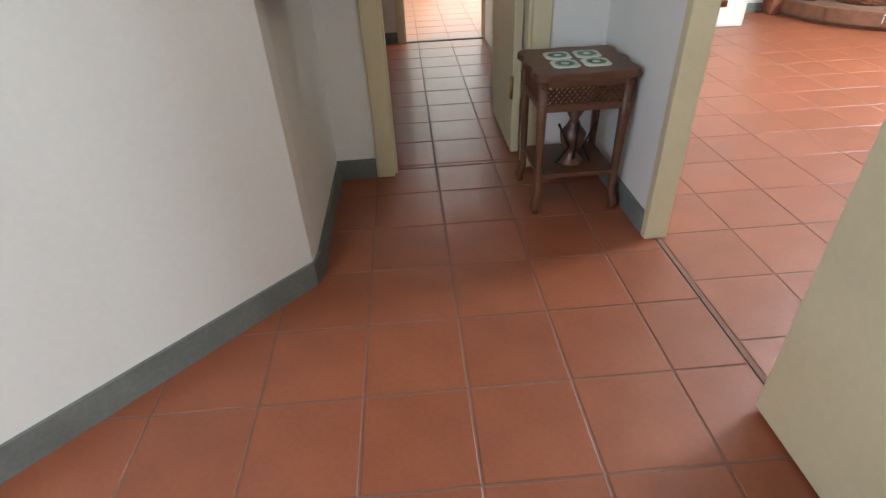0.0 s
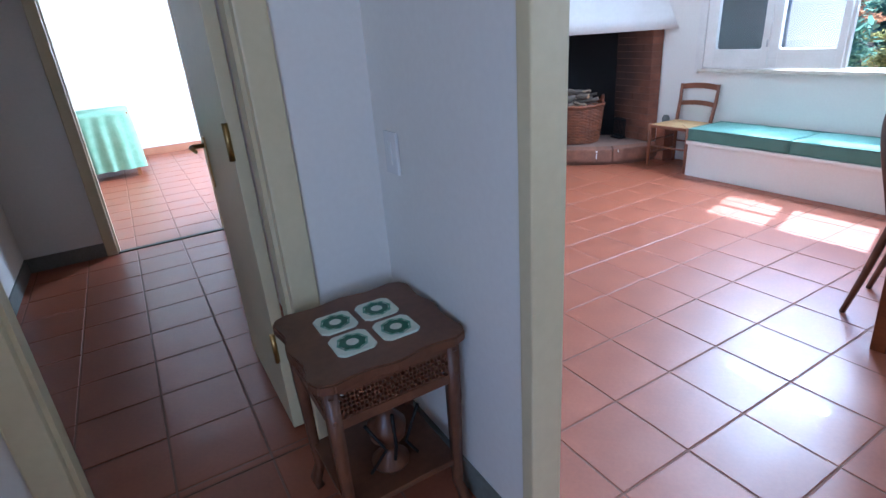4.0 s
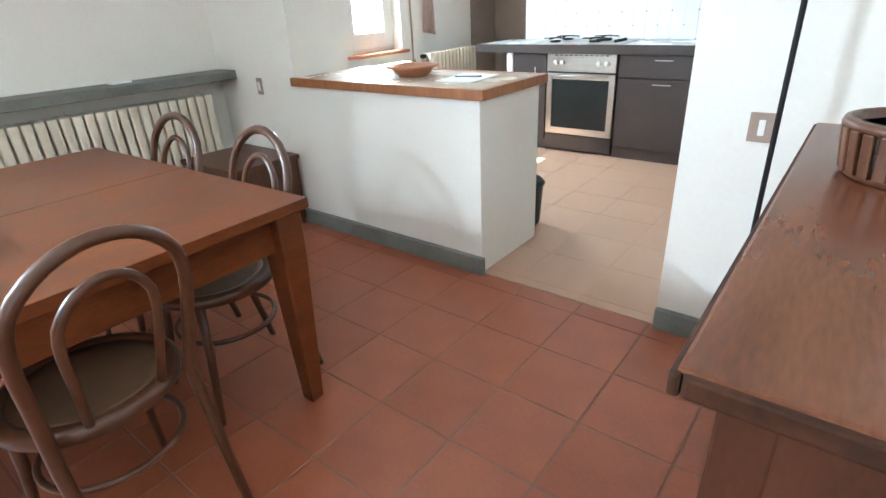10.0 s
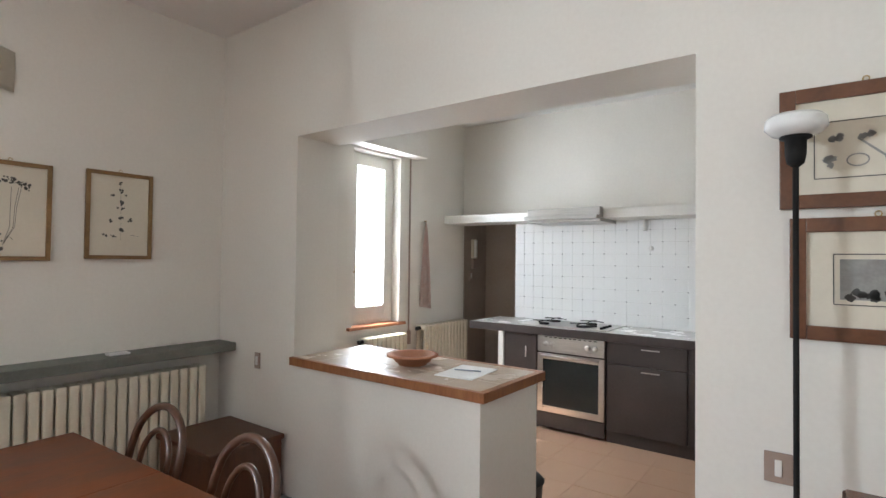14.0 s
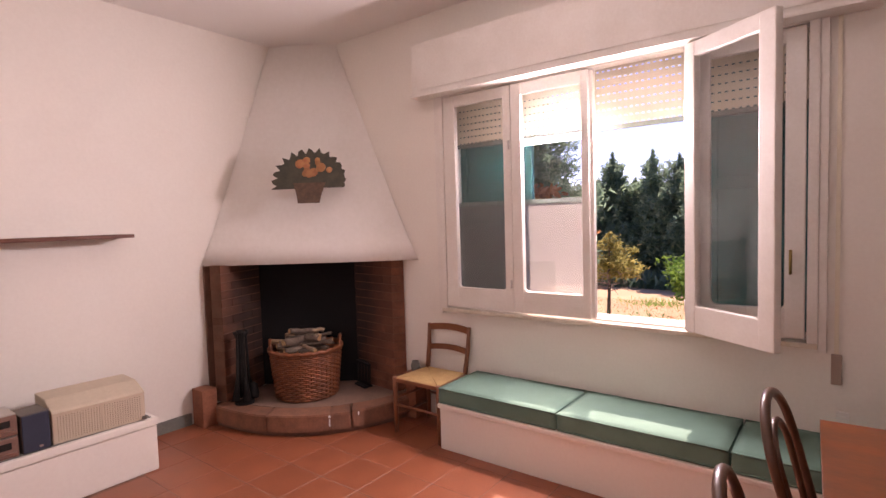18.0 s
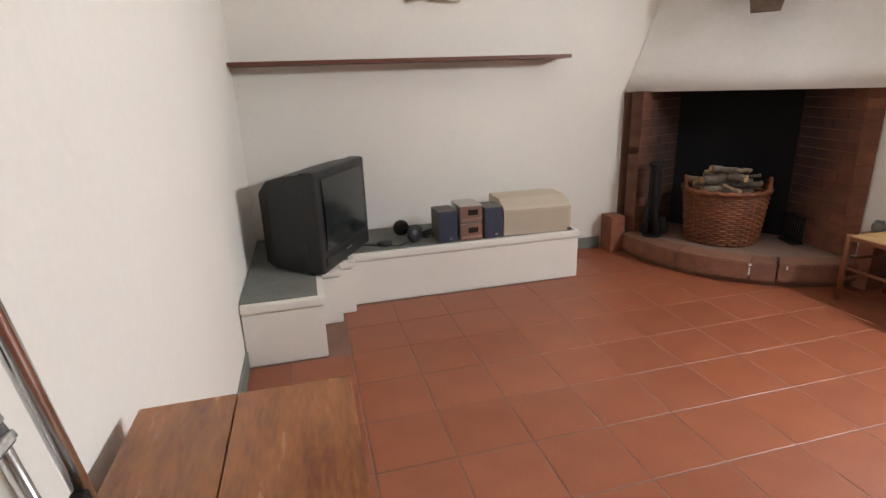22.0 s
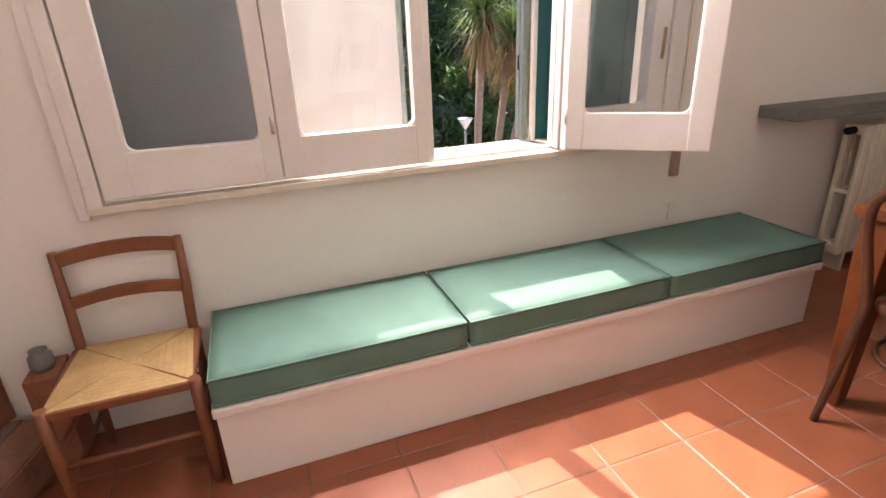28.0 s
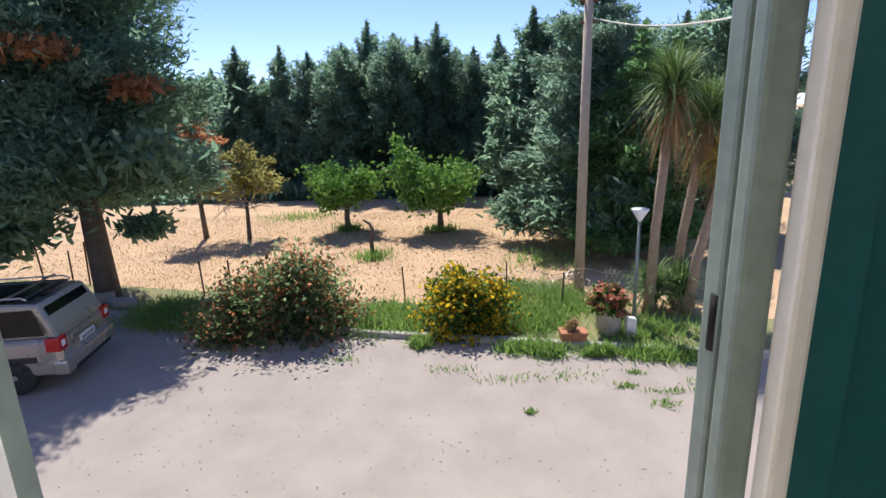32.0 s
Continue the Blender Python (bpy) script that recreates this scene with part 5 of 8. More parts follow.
def green_shutter(name, y0, y1):
    s = thing(name, "dark green painted wooden shutter leaf behind the window", "shutter", "green shutters")
    part("panel", box((0.245, y0 + 0.05, SILL + 0.07), (0.262, y1 - 0.05, HEAD - 0.02)), GREEN_PAINT, s)
    for a, b in (((0.235, y0, SILL + 0.016), (0.272, y0 + 0.055, HEAD - 0.01)), ((0.235, y1 - 0.055, SILL + 0.016), (0.272, y1, HEAD - 0.01))):
        part("stile", box(a, b, 0.004), GREEN_PAINT, s)
    for z in (SILL + 0.016, 1.62, HEAD - 0.09):
        part("rail", box((0.237, y0 + 0.05, z), (0.270, y1 - 0.05, z + 0.07), 0.004), GREEN_PAINT, s)
    return s


green_shutter("green_shutter", WIN_R + 0.015, 3.10)
green_shutter("green_shutter", 4.215, WIN_L - 0.015)
fl = thing("folded_shutter_leaf", "weathered grey-green shutter leaf folded outwards", "shutter", "green shutters")
for k, (x0, x1) in enumerate(((0.262, 0.296), (0.2325, 0.258))):
    part("leaf_edge", box((x0, 3.135, SILL + 0.02), (x1, 3.168, HEAD - 0.02), 0.006), ALU, fl)
part("hinge_post", box((0.206, 3.112, SILL + 0.014), (0.231, 3.134, HEAD - 0.01), 0.005), WHITE_WOOD, fl)
for z in (1.15, 1.75, 2.2):
    part("hinge", tube([(0.272, 3.166, z), (0.272, 3.166, z + 0.06)], 0.006, 6), IRON, fl)


# ---- radiators ----
def radiator(m, n, h, label, pitch=0.058, z0=0.11):
    r = thing("radiator", label, "radiator", at=m)
    for i in range(n):
        bm = bmesh.new()
        y = i * pitch
        for x in (-0.045, 0.045):
            add_box(bm, (x - 0.014, y - pitch * 0.40, z0 + 0.03), (x + 0.014, y + pitch * 0.40, z0 + h - 0.02), 0.009)
        add_box(bm, (-0.06, y - pitch * 0.47, z0 + h - 0.055), (0.06, y + pitch * 0.47, z0 + h), 0.016)
        add_box(bm, (-0.06, y - pitch * 0.47, z0), (0.06, y + pitch * 0.47, z0 + 0.055), 0.016)
        add_box(bm, (-0.05, y - pitch * 0.40, z0 + h * 0.5 - 0.012), (0.05, y + pitch * 0.40, z0 + h * 0.5 + 0.012), 0.006)
        part("column", bm, ENAMEL, r)
    for i in (1, n - 2):
        part("foot", box((-0.05, i * pitch - 0.012, 0), (0.05, i * pitch + 0.012, z0 + 0.02), 0.004), ENAMEL, r)
    part("valve", tube([(0.0, n * pitch - 0.02, z0 + h - 0.03), (0.0, n * pitch + 0.03, z0 + h - 0.03)], 0.02, 8), IRON, r)
    return r


radiator(pose(-0.10, 0.20, 0), 22, 0.70, "cream column radiator under the stone shelf")
shelf = thing("radiator_shelf", "grey stone shelf above the radiator", "shelf")
part("slab", box((-0.205, 0.003, 0.882), (-0.003, 2.02, 0.937), 0.005), STONE, shelf)
cl = thing("folded_cloth", "small folded white cloth on the stone shelf", "cloth", at=pose(-0.12, 0.68, 0.938))
part("cloth", box((-0.03, -0.055, 0), (0.03, 0.055, 0.012), 0.005), PAPER, cl)
ch = thing("wooden_chest", "low dark brown wooden chest in the corner", "chest")
part("body", box((-0.74, 0.03, 0.03), (-0.19, 0.47, 0.43), 0.005), DARK_WOOD, ch)
part("lid", box((-0.755, 0.02, 0.43), (-0.175, 0.49, 0.46), 0.008), DARK_WOOD, ch)
for x in (-0.71, -0.22):
    part("foot", box((x - 0.025, 0.04, 0), (x + 0.025, 0.41, 0.03)), DARK_WOOD, ch)

# ---- dining table ----
TX0, TX1, TY0, TY1 = -0.70, 0.70, -0.715, 0.715
table = thing("dining_table", "large square reddish wooden dining table with tapered legs", "table", at=pose(-1.511, 1.797, 0, 0, 0, 2.2))
nb = 2
for k in range(nb):
    y0 = TX0 + (TX1 - TX0) * k / nb
    y1 = TX0 + (TX1 - TX0) * (k + 1) / nb
    part("tabletop_board", box((y0, TY0, 0.718), (y1 - 0.0015, TY1, 0.750), 0.002), TABLE_WOOD, table)
LX = (TX0 + 0.062, TX1 - 0.062)
LY = (TY0 + 0.066, TY1 - 0.066)
for x in LX:
    for y in LY:
        bm = bmesh.new()
        t, b = 0.045, 0.026
        vs = []
        for z, s in ((0, b), (0.58, t), (0.718, t)):
            vs.append([bm.verts.new((x + sx * s, y + sy * s, z)) for sx, sy in ((-1, -1), (1, -1), (1, 1), (-1, 1))])
        bm.faces.new(vs[0][::-1]), bm.faces.new(vs[2])
        for a, c in zip(vs, vs[1:]):
            for k in range(4):
                bm.faces.new((a[k], a[(k + 1) % 4], c[(k + 1) % 4], c[k]))
        bmesh.ops.bevel(bm, geom=bm.edges[:], offset=0.003, segments=1, affect="EDGES")
        part("leg", bm, TABLE_WOOD, table)
for x in LX:
    part("apron", box((x - 0.014, LY[0], 0.598), (x + 0.014, LY[1], 0.718), 0.002), TABLE_WOOD, table)
for y in LY:
    part("apron", box((LX[0], y - 0.014, 0.598), (LX[1], y + 0.014, 0.718), 0.002), TABLE_WOOD, table)


# ---- bentwood chairs ----
def bentwood_chair():
    c = thing("bentwood_chair", "dark bentwood chair with a round cane seat and hooped back", "chair", "chairs round the table")
    sh, r = 0.455, 0.205
    part("seat_ring", lathe([(r - 0.035, sh - 0.004), (r - 0.033, sh + 0.010), (r - 0.01, sh + 0.014), (r + 0.004, sh + 0.004), (r + 0.004, sh - 0.022), (r - 0.01, sh - 0.028), (r - 0.033, sh - 0.022), (r - 0.035, sh - 0.004)], 32), BENTWOOD, c)
    part("seat_panel", lathe([(0.0, sh - 0.002), (r - 0.06, sh), (r - 0.034, sh + 0.006), (r - 0.034, sh - 0.004), (0.0, sh - 0.008)], 32), CANE, c, "woven cane seat")

    def hoop(w_low, w_top, top, y0, y1, base_z, n=22):
        pts = []
        for i in range(n + 1):
            a = math.pi * i / n
            z = base_z + (top - base_z) * math.sin(a) ** 0.55
            w = w_low + (w_top - w_low) * min(1, math.sin(a) * 1.5)
            f = (z - base_z) / (top - base_z)
            pts.append((-w * math.cos(a), y0 + (y1 - y0) * f, z))
        return pts
    back = hoop(0.165, 0.215, 0.897, 0.165, 0.285, sh - 0.01)
    legs = []
    for q in (-1, 1):
        legs.append([(q * 0.168, 0.255, 0.0), (q * 0.168, 0.21, 0.20), (q * 0.167, 0.172, 0.40), (q * 0.165, 0.166, sh - 0.01)])
    part("back_hoop", tube([tuple(p) for p in legs[0]] + back[1:-1] + [tuple(p) for p in legs[1][::-1]], [0.0125, 0.015, 0.0165, 0.0165] + [0.0155] * (len(back) - 2) + [0.0165, 0.0165, 0.015, 0.0125], 8), BENTWOOD, c, "one long bent hoop forming back and rear legs")
    part("inner_hoop", tube(hoop(0.085, 0.125, 0.810, 0.175, 0.265, sh), 0.0115, 7), BENTWOOD, c)
    for q in (-1, 1):
        part("front_leg", tube([(q * 0.150, -0.125, sh - 0.02), (q * 0.158, -0.135, 0.25), (q * 0.178, -0.165, 0.0)], [0.0165, 0.0155, 0.011], 8), BENTWOOD, c)
    part("leg_ring", tube([(0.168 * math.cos(a), 0.168 * math.sin(a) + 0.012, 0.275) for a in [2 * math.pi * i / 32 for i in range(32)]], 0.0095, 6, closed=True), BENTWOOD, c)
    return c


first = bentwood_chair()
SEATS = ((-2.09, 1.722, 97), (-1.765, 2.415, 6), (-1.127, 2.385, -4), (-0.96, 1.685, -92), (-1.24, 1.225, 182), (-1.81, 1.225, 177))
first.matrix_world = pose(SEATS[0][0], SEATS[0][1], 0, 0, 0, SEATS[0][2])
for x, y, a in SEATS[1:]:
    copy_thing(first, pose(x, y, 0, 0, 0, a))

# things on the table
dish = thing("white_dish", "small white ceramic dish on the table", "dish", at=pose(-1.245, 2.115, 0.751))
part("bowl", lathe([(0.0, 0.004), (0.03, 0.002), (0.032, 0.0), (0.036, 0.006), (0.058, 0.020), (0.060, 0.022), (0.055, 0.021), (0.03, 0.008), (0.0, 0.006)], 28), CERAMIC, dish)


def slab(name, label, cat, at, a, b, material, bev=0.002):
    s = thing(name, label, cat, at=at)
    part("sheet", box(a, b, bev), material, s)
    return s


PT = pose(-1.60, 1.95, 0.751, 0, 0, 1)
bk2 = thing("binder", "dark teal binder with pale page edges on the table", "binder", at=PT)
part("cover", box((-0.25, -0.165, 0), (0.24, 0.175, 0.006), 0.001), DARK_TEAL, bk2)
part("page_block", box((-0.24, -0.160, 0.006), (0.235, 0.165, 0.030)), BLACK_PLASTIC, bk2, "thick dark inner block")
for k in range(3):
    part("loose_page", box((-0.246 - 0.004 * k, -0.158 - 0.006 * k, 0.011 + 0.006 * k), (0.236, 0.150, 0.0118 + 0.006 * k), 0, Matrix.Rotation(radians(0.6 * k - 0.5), 4, "Z")), PAPER, bk2)
part("upper_cover", box((-0.25, -0.165, 0.030), (0.24, 0.175, 0.034), 0.001), BLUE_GREY, bk2, "blue-grey front cover")
slab("paper_sheet", "white note card lying on the binder", "paper", PT @ pose(-0.09, 0.105, 0.0345, 0, 0, -4), (-0.085, -0.05, 0), (0.085, 0.06, 0.0015), PAPER, 0)
fo = thing("leather_folder", "brown leather folder with loose papers on the table", "folder", at=PT @ pose(-0.025, -0.065, 0.035, 0, 0, 2))
part("back", box((-0.19, -0.112, 0), (0.150, 0.105, 0.003), 0.001), PAPER, fo)
part("flap", box((-0.175, -0.118, 0.003), (0.150, 0.085, 0.012), 0.003), KRAFT, fo)
part("spine", box((-0.182, -0.121, 0.001), (-0.172, 0.088, 0.014), 0.003), SPEAKER_WOOD, fo, "dark worn leather edge")
part("roll", tube([(-0.19, 0.12, 0.012), (0.02, 0.125, 0.016), (0.17, 0.14, 0.012)], [0.011, 0.013, 0.018], 8), KRAFT, fo)
tp = thing("tape_roll", "small roll of pale tape on the folder", "tape roll", at=PT @ pose(0.05, -0.01, 0.048))
part("roll", lathe([(0.012, 0), (0.028, 0), (0.028, 0.019), (0.012, 0.019), (0.012, 0)], 20), ENAMEL, tp)

# ---- sideboard ----
SX0, SX1, SY0, SY1, ST = -3.858, -3.405, 0.375, 1.515, 0.95
SIDE_FRAME = mat("dark worn stile wood", (0.062, 0.020, 0.008), (0.026, 0.009, 0.004), 0.38, 3, 30, 0.1, stretch=(5, 5, 1.4), coat=0.2)
SIDE_EDGE = mat("chipped dark edge", (0.075, 0.028, 0.013), (0.018, 0.008, 0.005), 0.6, 14, 60, 0.3, spec=0.2)
SIDE_TOP = mat("worn dark red-brown top", (0.150, 0.046, 0.017), (0.085, 0.026, 0.010), 0.24, 2.2, 30, 0.0, stretch=(6, 1.0, 6))
def knotty_wood():
    """Stained pine with dark knots and streaks."""
    m = mat("stained knotty pine", (0.20, 0.066, 0.016), (0.060, 0.018, 0.006), 0.36, 3.2, 26, 0.12, stretch=(4, 4, 1.6), coat=0.25)
    n, l = m.node_tree.nodes, m.node_tree.links
    p = n["Principled BSDF"]
    base = p.inputs["Base Color"].links[0].from_socket
    tc, mp, vo, mr, mx = n.new("ShaderNodeTexCoord"), n.new("ShaderNodeMapping"), n.new("ShaderNodeTexVoronoi"), n.new("ShaderNodeMapRange"), n.new("ShaderNodeMixRGB")
    mp.inputs["Scale"].default_value = (3.6, 3.6, 2.3)
    l.new(tc.outputs["Object"], mp.inputs["Vector"])
    l.new(mp.outputs[0], vo.inputs["Vector"])
    mr.inputs[1].default_value, mr.inputs[2].default_value = 0.05, 0.13
    mr.inputs[3].default_value, mr.inputs[4].default_value = 0.85, 0.0
    l.new(vo.outputs["Distance"], mr.inputs[0])
    l.new(mr.outputs[0], mx.inputs[0])
    l.new(base, mx.inputs[1])
    mx.inputs[2].default_value = rgb((0.035, 0.013, 0.006))
    l.new(mx.outputs[0], p.inputs["Base Color"])
    return m


KNOTTY = knotty_wood()
sb = thing("sideboard", "old dark wooden sideboard with panelled ends", "sideboard")
top = part("top", box((SX0, SY0 - 0.015, ST - 0.026), (SX1 + 0.033, SY1 + 0.033, ST), 0.005), SIDE_TOP, sb, "worn reddish-brown top")
part("edge_moulding", boxes(((SX1 + 0.026, SY0 - 0.014, ST - 0.031), (SX1 + 0.039, SY1 + 0.039, ST - 0.004)), ((SX0, SY1 + 0.026, ST - 0.031), (SX1 + 0.026, SY1 + 0.039, ST - 0.004)), bevel=0.005), SIDE_EDGE, top, "rounded chipped dark edge")
for x in (SX0 + 0.03, SX1 - 0.03):
    for y in (SY0 + 0.03, SY1 - 0.03):
        part("corner_post", box((x - 0.028, y - 0.028, 0.0), (x + 0.028, y + 0.028, ST - 0.028), 0.004), SIDE_FRAME, sb)
part("carcass", box((SX0 + 0.015, SY0 + 0.015, 0.10), (SX1 - 0.018, SY1 - 0.022, ST - 0.03)), WARM_WOOD, sb)
end = part("end_panel", box((SX0 + 0.06, SY1 - 0.030, 0.17), (SX1 - 0.06, SY1 - 0.016, 0.80), 0.005), KNOTTY, sb, "orange-brown recessed end panel")
for z0, z1 in ((0.09, 0.165), (0.795, ST - 0.03)):
    part("end_rail", box((SX0 + 0.055, SY1 - 0.03, z0), (SX1 - 0.055, SY1 - 0.003, z1), 0.003), SIDE_FRAME, sb)
for k in range(3):
    y0 = SY0 + 0.065 + k * 0.342
    dr = part("drawer_front", box((SX1 - 0.022, y0, 0.70), (SX1 - 0.004, y0 + 0.330, 0.85), 0.005), WARM_WOOD, sb)
    part("knob", lathe([(0.006, 0), (0.006, 0.012), (0.014, 0.018), (0.012, 0.028), (0.0, 0.03)], 10), BRASS, dr).matrix_local = pose(SX1 - 0.004, y0 + 0.165, 0.775, 0, 90, 0)
    d = part("door", box((SX1 - 0.022, y0, 0.13), (SX1 - 0.006, y0 + 0.330, 0.685), 0.005), WARM_WOOD, sb)
    part("door_panel", box((SX1 - 0.012, y0 + 0.06, 0.20), (SX1 - 0.001, y0 + 0.27, 0.62), 0.006), WARM_WOOD, d)
wb = thing("wooden_ring_bowl", "dark round wooden bowl of upright staves on the sideboard", "bowl", at=pose(-3.555, 0.79, ST + 0.001) @ Matrix.Diagonal((0.78, 0.78, 0.95, 1)))
part("base", lathe([(0.135, 0), (0.14, 0.012), (0.0, 0.012)], 28), DARK_WOOD, wb)
for i in range(26):
    a = 2 * math.pi * i / 26
    part("stave", box((-0.013, -0.006, 0.010), (0.013, 0.006, 0.092), 0.004, Matrix.Rotation(a, 4, "Z") @ Matrix.Translation((0, 0.142, 0)) @ Matrix.Rotation(-0.15, 4, "X")), DARK_WOOD, wb)
part("rim", lathe([(0.135, 0.088), (0.15, 0.086), (0.162, 0.094), (0.158, 0.104), (0.14, 0.106), (0.135, 0.088)], 28), DARK_WOOD, wb)

# floor lamp
lp = thing("floor_lamp", "slim black floor lamp with a white glass dish shade", "lamp", at=pose(-3.264, 0.135, 0))
part("base", lathe([(0.115, 0), (0.117, 0.012), (0.10, 0.02), (0.02, 0.028), (0.012, 0.05)], 28), IRON, lp)
part("pole", tube([(0, 0, 0.02), (0, 0, 1.83)], 0.008, 10), IRON, lp)
part("socket_cup", lathe([(0.010, 1.775), (0.022, 1.785), (0.027, 1.81), (0.028, 1.852), (0.042, 1.858), (0.041, 1.864), (0.0, 1.864)], 20), IRON, lp)
part("shade", lathe([(0.03, 1.862), (0.062, 1.870), (0.080, 1.889), (0.077, 1.914), (0.064, 1.926), (0.060, 1.920), (0.071, 1.910), (0.073, 1.890), (0.058, 1.876), (0.03, 1.868)], 32), OPAL, lp, "white opal glass dish")

CABINET_TOP = mat("varnished orange planks", (0.36, 0.125, 0.028), (0.16, 0.046, 0.012), 0.24, 3.4, 22, 0.08, stretch=(7, 1.3, 7), coat=0.35, vary=0.12)
# low cabinet and ladder by the west wall
cab = thing("low_cabinet", "orange-brown wooden cabinet with a plank top against the wall", "cabinet")
part("body", box((XW + 0.022, 3.34, 0.0), (-3.345, 3.785, 0.68), 0.004), WARM_WOOD, cab)
for x0, x1 in ((XW + 0.018, -3.555), (-3.553, -3.325)):
    part("top_board", box((x0, 3.32, 0.68), (x1, 3.80, 0.71), 0.003), CABINET_TOP, cab)
part("cabinet_door", box((-3.347, 3.37, 0.05), (-3.332, 3.76, 0.65), 0.004), WARM_WOOD, cab)

ld = thing("step_ladder", "folded chrome step ladder with paint-spattered black treads", "ladder")
ld.matrix_world = pose(-3.715, 3.145, 0, 0, 0, 90)
hw = 0.195
RIB = mat("paint-smeared rib", (0.66, 0.63, 0.57), (0.035, 0.035, 0.035), 0.7, 30, 110, 0.4)
LEAN = Matrix(((1, 0, -0.17, 0.238), (0, 1, 0, 0), (0, 0, 1, 0), (0, 0, 0, 1)))


def ladder_part(name, bm, material, parent=None, label=""):
    """A part of the ladder, which leans a little to one side."""
    bmesh.ops.transform(bm, matrix=LEAN, verts=bm.verts)
    return part(name, bm, material, parent or ld, label)


arch = [(hw * (1 if math.cos(a) > 0 else -1) * abs(math.cos(a)) ** 0.75, 0, 1.395 + 0.125 * math.sin(a) ** 0.85) for a in [math.pi * (i + 0.5) / 16 for i in range(16)]]
ladder_part("front_frame", tube([(hw + 0.09, 0, 0.0), (hw + 0.04, 0, 0.75), (hw, 0, 1.375)] + arch + [(-hw, 0, 1.375), (-hw - 0.04, 0, 0.75), (-hw - 0.09, 0, 0.0)], 0.0125, 10), CHROME, label="bent chrome tube frame")
for q in (-1, 1):
    ladder_part("rear_leg", tube([(q * (hw - 0.035), 0.022, 1.355), (q * (hw - 0.02), 0.028, 0.98)], 0.011, 6), IRON, label="grimy dark upper rear leg")
    ladder_part("rear_leg_tube", tube([(q * (hw - 0.02), 0.028, 0.98), (q * (hw + 0.03), 0.028, 0.0)], 0.010, 8), CHROME)
    ladder_part("hinge", box((q * (hw - 0.02) - 0.028, -0.004, 1.345), (q * (hw - 0.02) + 0.020, 0.03, 1.370), 0.004), STEEL)
for z, depth, w in ((1.245, 0.24, hw - 0.060), (0.785, 0.17, hw + 0.0), (0.46, 0.17, hw + 0.03)):
    tilt = Matrix.Translation((-0.085 if z > 1 else 0, -0.014, z)) @ Matrix.Rotation(radians(-11 if z > 1 else -55), 4, "X")
    tr = ladder_part("tread", box((-w, -0.016, -depth), (w, 0.0, 0.0), 0.004, tilt), SPATTER, label="black ribbed tread spattered with white paint")
    for k in range(int(depth / 0.0205)):
        ladder_part("rib", box((-w + 0.004, -0.021, -depth + 0.006 + k * 0.0205), (w - 0.004, -0.015, -depth + 0.0155 + k * 0.0205), 0.002, tilt), RIB, tr)
    ladder_part("tread_board", box((-w + 0.003, 0.0005, -depth + 0.003), (w - 0.003, 0.014, -0.003), 0.002, tilt), WARM_WOOD, tr, "raw wooden board under the tread")
    for q in (-1, 1):
        ladder_part("bracket", box((q * w - 0.014, -0.012, z - 0.03), (q * w + 0.034, 0.010, z + 0.004), 0.004), IRON)

# ---- kitchen ----
wbn = thing("waste_bin", "small dark plastic bin behind the half wall", "bin", at=pose(-1.945, -0.69, 0))
part("body", lathe([(0.0, 0.0), (0.085, 0.0), (0.10, 0.02), (0.115, 0.25), (0.12, 0.26), (0.11, 0.262), (0.0, 0.255)], 20), BLACK_PLASTIC, wbn)
part("lid", lathe([(0.122, 0.258), (0.126, 0.27), (0.10, 0.295), (0.03, 0.31), (0.0, 0.31)], 20), BLACK_PLASTIC, wbn)
ct = thing("peninsula_counter", "kitchen counter with pale tiles and a wooden edge", "counter")
part("edge", boxes(((-2.135, 0.0, 0.867), (-0.79, 0.028, 0.914)), ((-2.135, -0.58, 0.867), (-2.10, 0.0, 0.914)), ((-2.10, -0.58, 0.867), (-0.805, -0.548, 0.914)), bevel=0.003), WARM_WOOD, ct, "warm brown wooden edge strip")
part("bed", box((-2.10, -0.548, 0.867), (-0.805, 0.0, 0.905)), GROUT, ct)
PALE_TILE = mat("pale beige counter tile", (0.66, 0.55, 0.44), (0.58, 0.47, 0.37), 0.25, 5, 60, 0.04, vary=0.05)
for i in range(6):
    for j in range(3):
        x0, y0 = -2.099 + i * 0.2155, -0.547 + j * 0.182
        part("tile", box((x0 + 0.002, y0 + 0.002, 0.902), (x0 + 0.2135, y0 + 0.180, 0.913), 0.002), PALE_TILE, ct)
bw = thing("terracotta_bowl", "shallow terracotta bowl on the counter", "bowl", at=pose(-1.48, -0.275, 0.914) @ Matrix.Diagonal((0.92, 0.92, 0.95, 1)))
part("bowl", lathe([(0.0, 0.0), (0.085, 0.0), (0.09, 0.012), (0.105, 0.018), (0.125, 0.045), (0.155, 0.05), (0.155, 0.06), (0.12, 0.062), (0.09, 0.03), (0.0, 0.022)], 32), TERRACOTTA, bw)
slab("paper_sheet", "white sheets of paper on the counter", "paper", pose(-1.835, -0.285, 0.914, 0, 0, 96), (-0.15, -0.105, 0), (0.15, 0.105, 0.004), PAPER, 0)
pn = thing("pen", "dark pen lying on the papers", "pen", at=pose(-1.83, -0.30, 0.922, 0, 90, 20))
part("barrel", tube([(0, 0, -0.07), (0, 0, 0.07)], 0.004, 6), BLUE_GREY, pn)

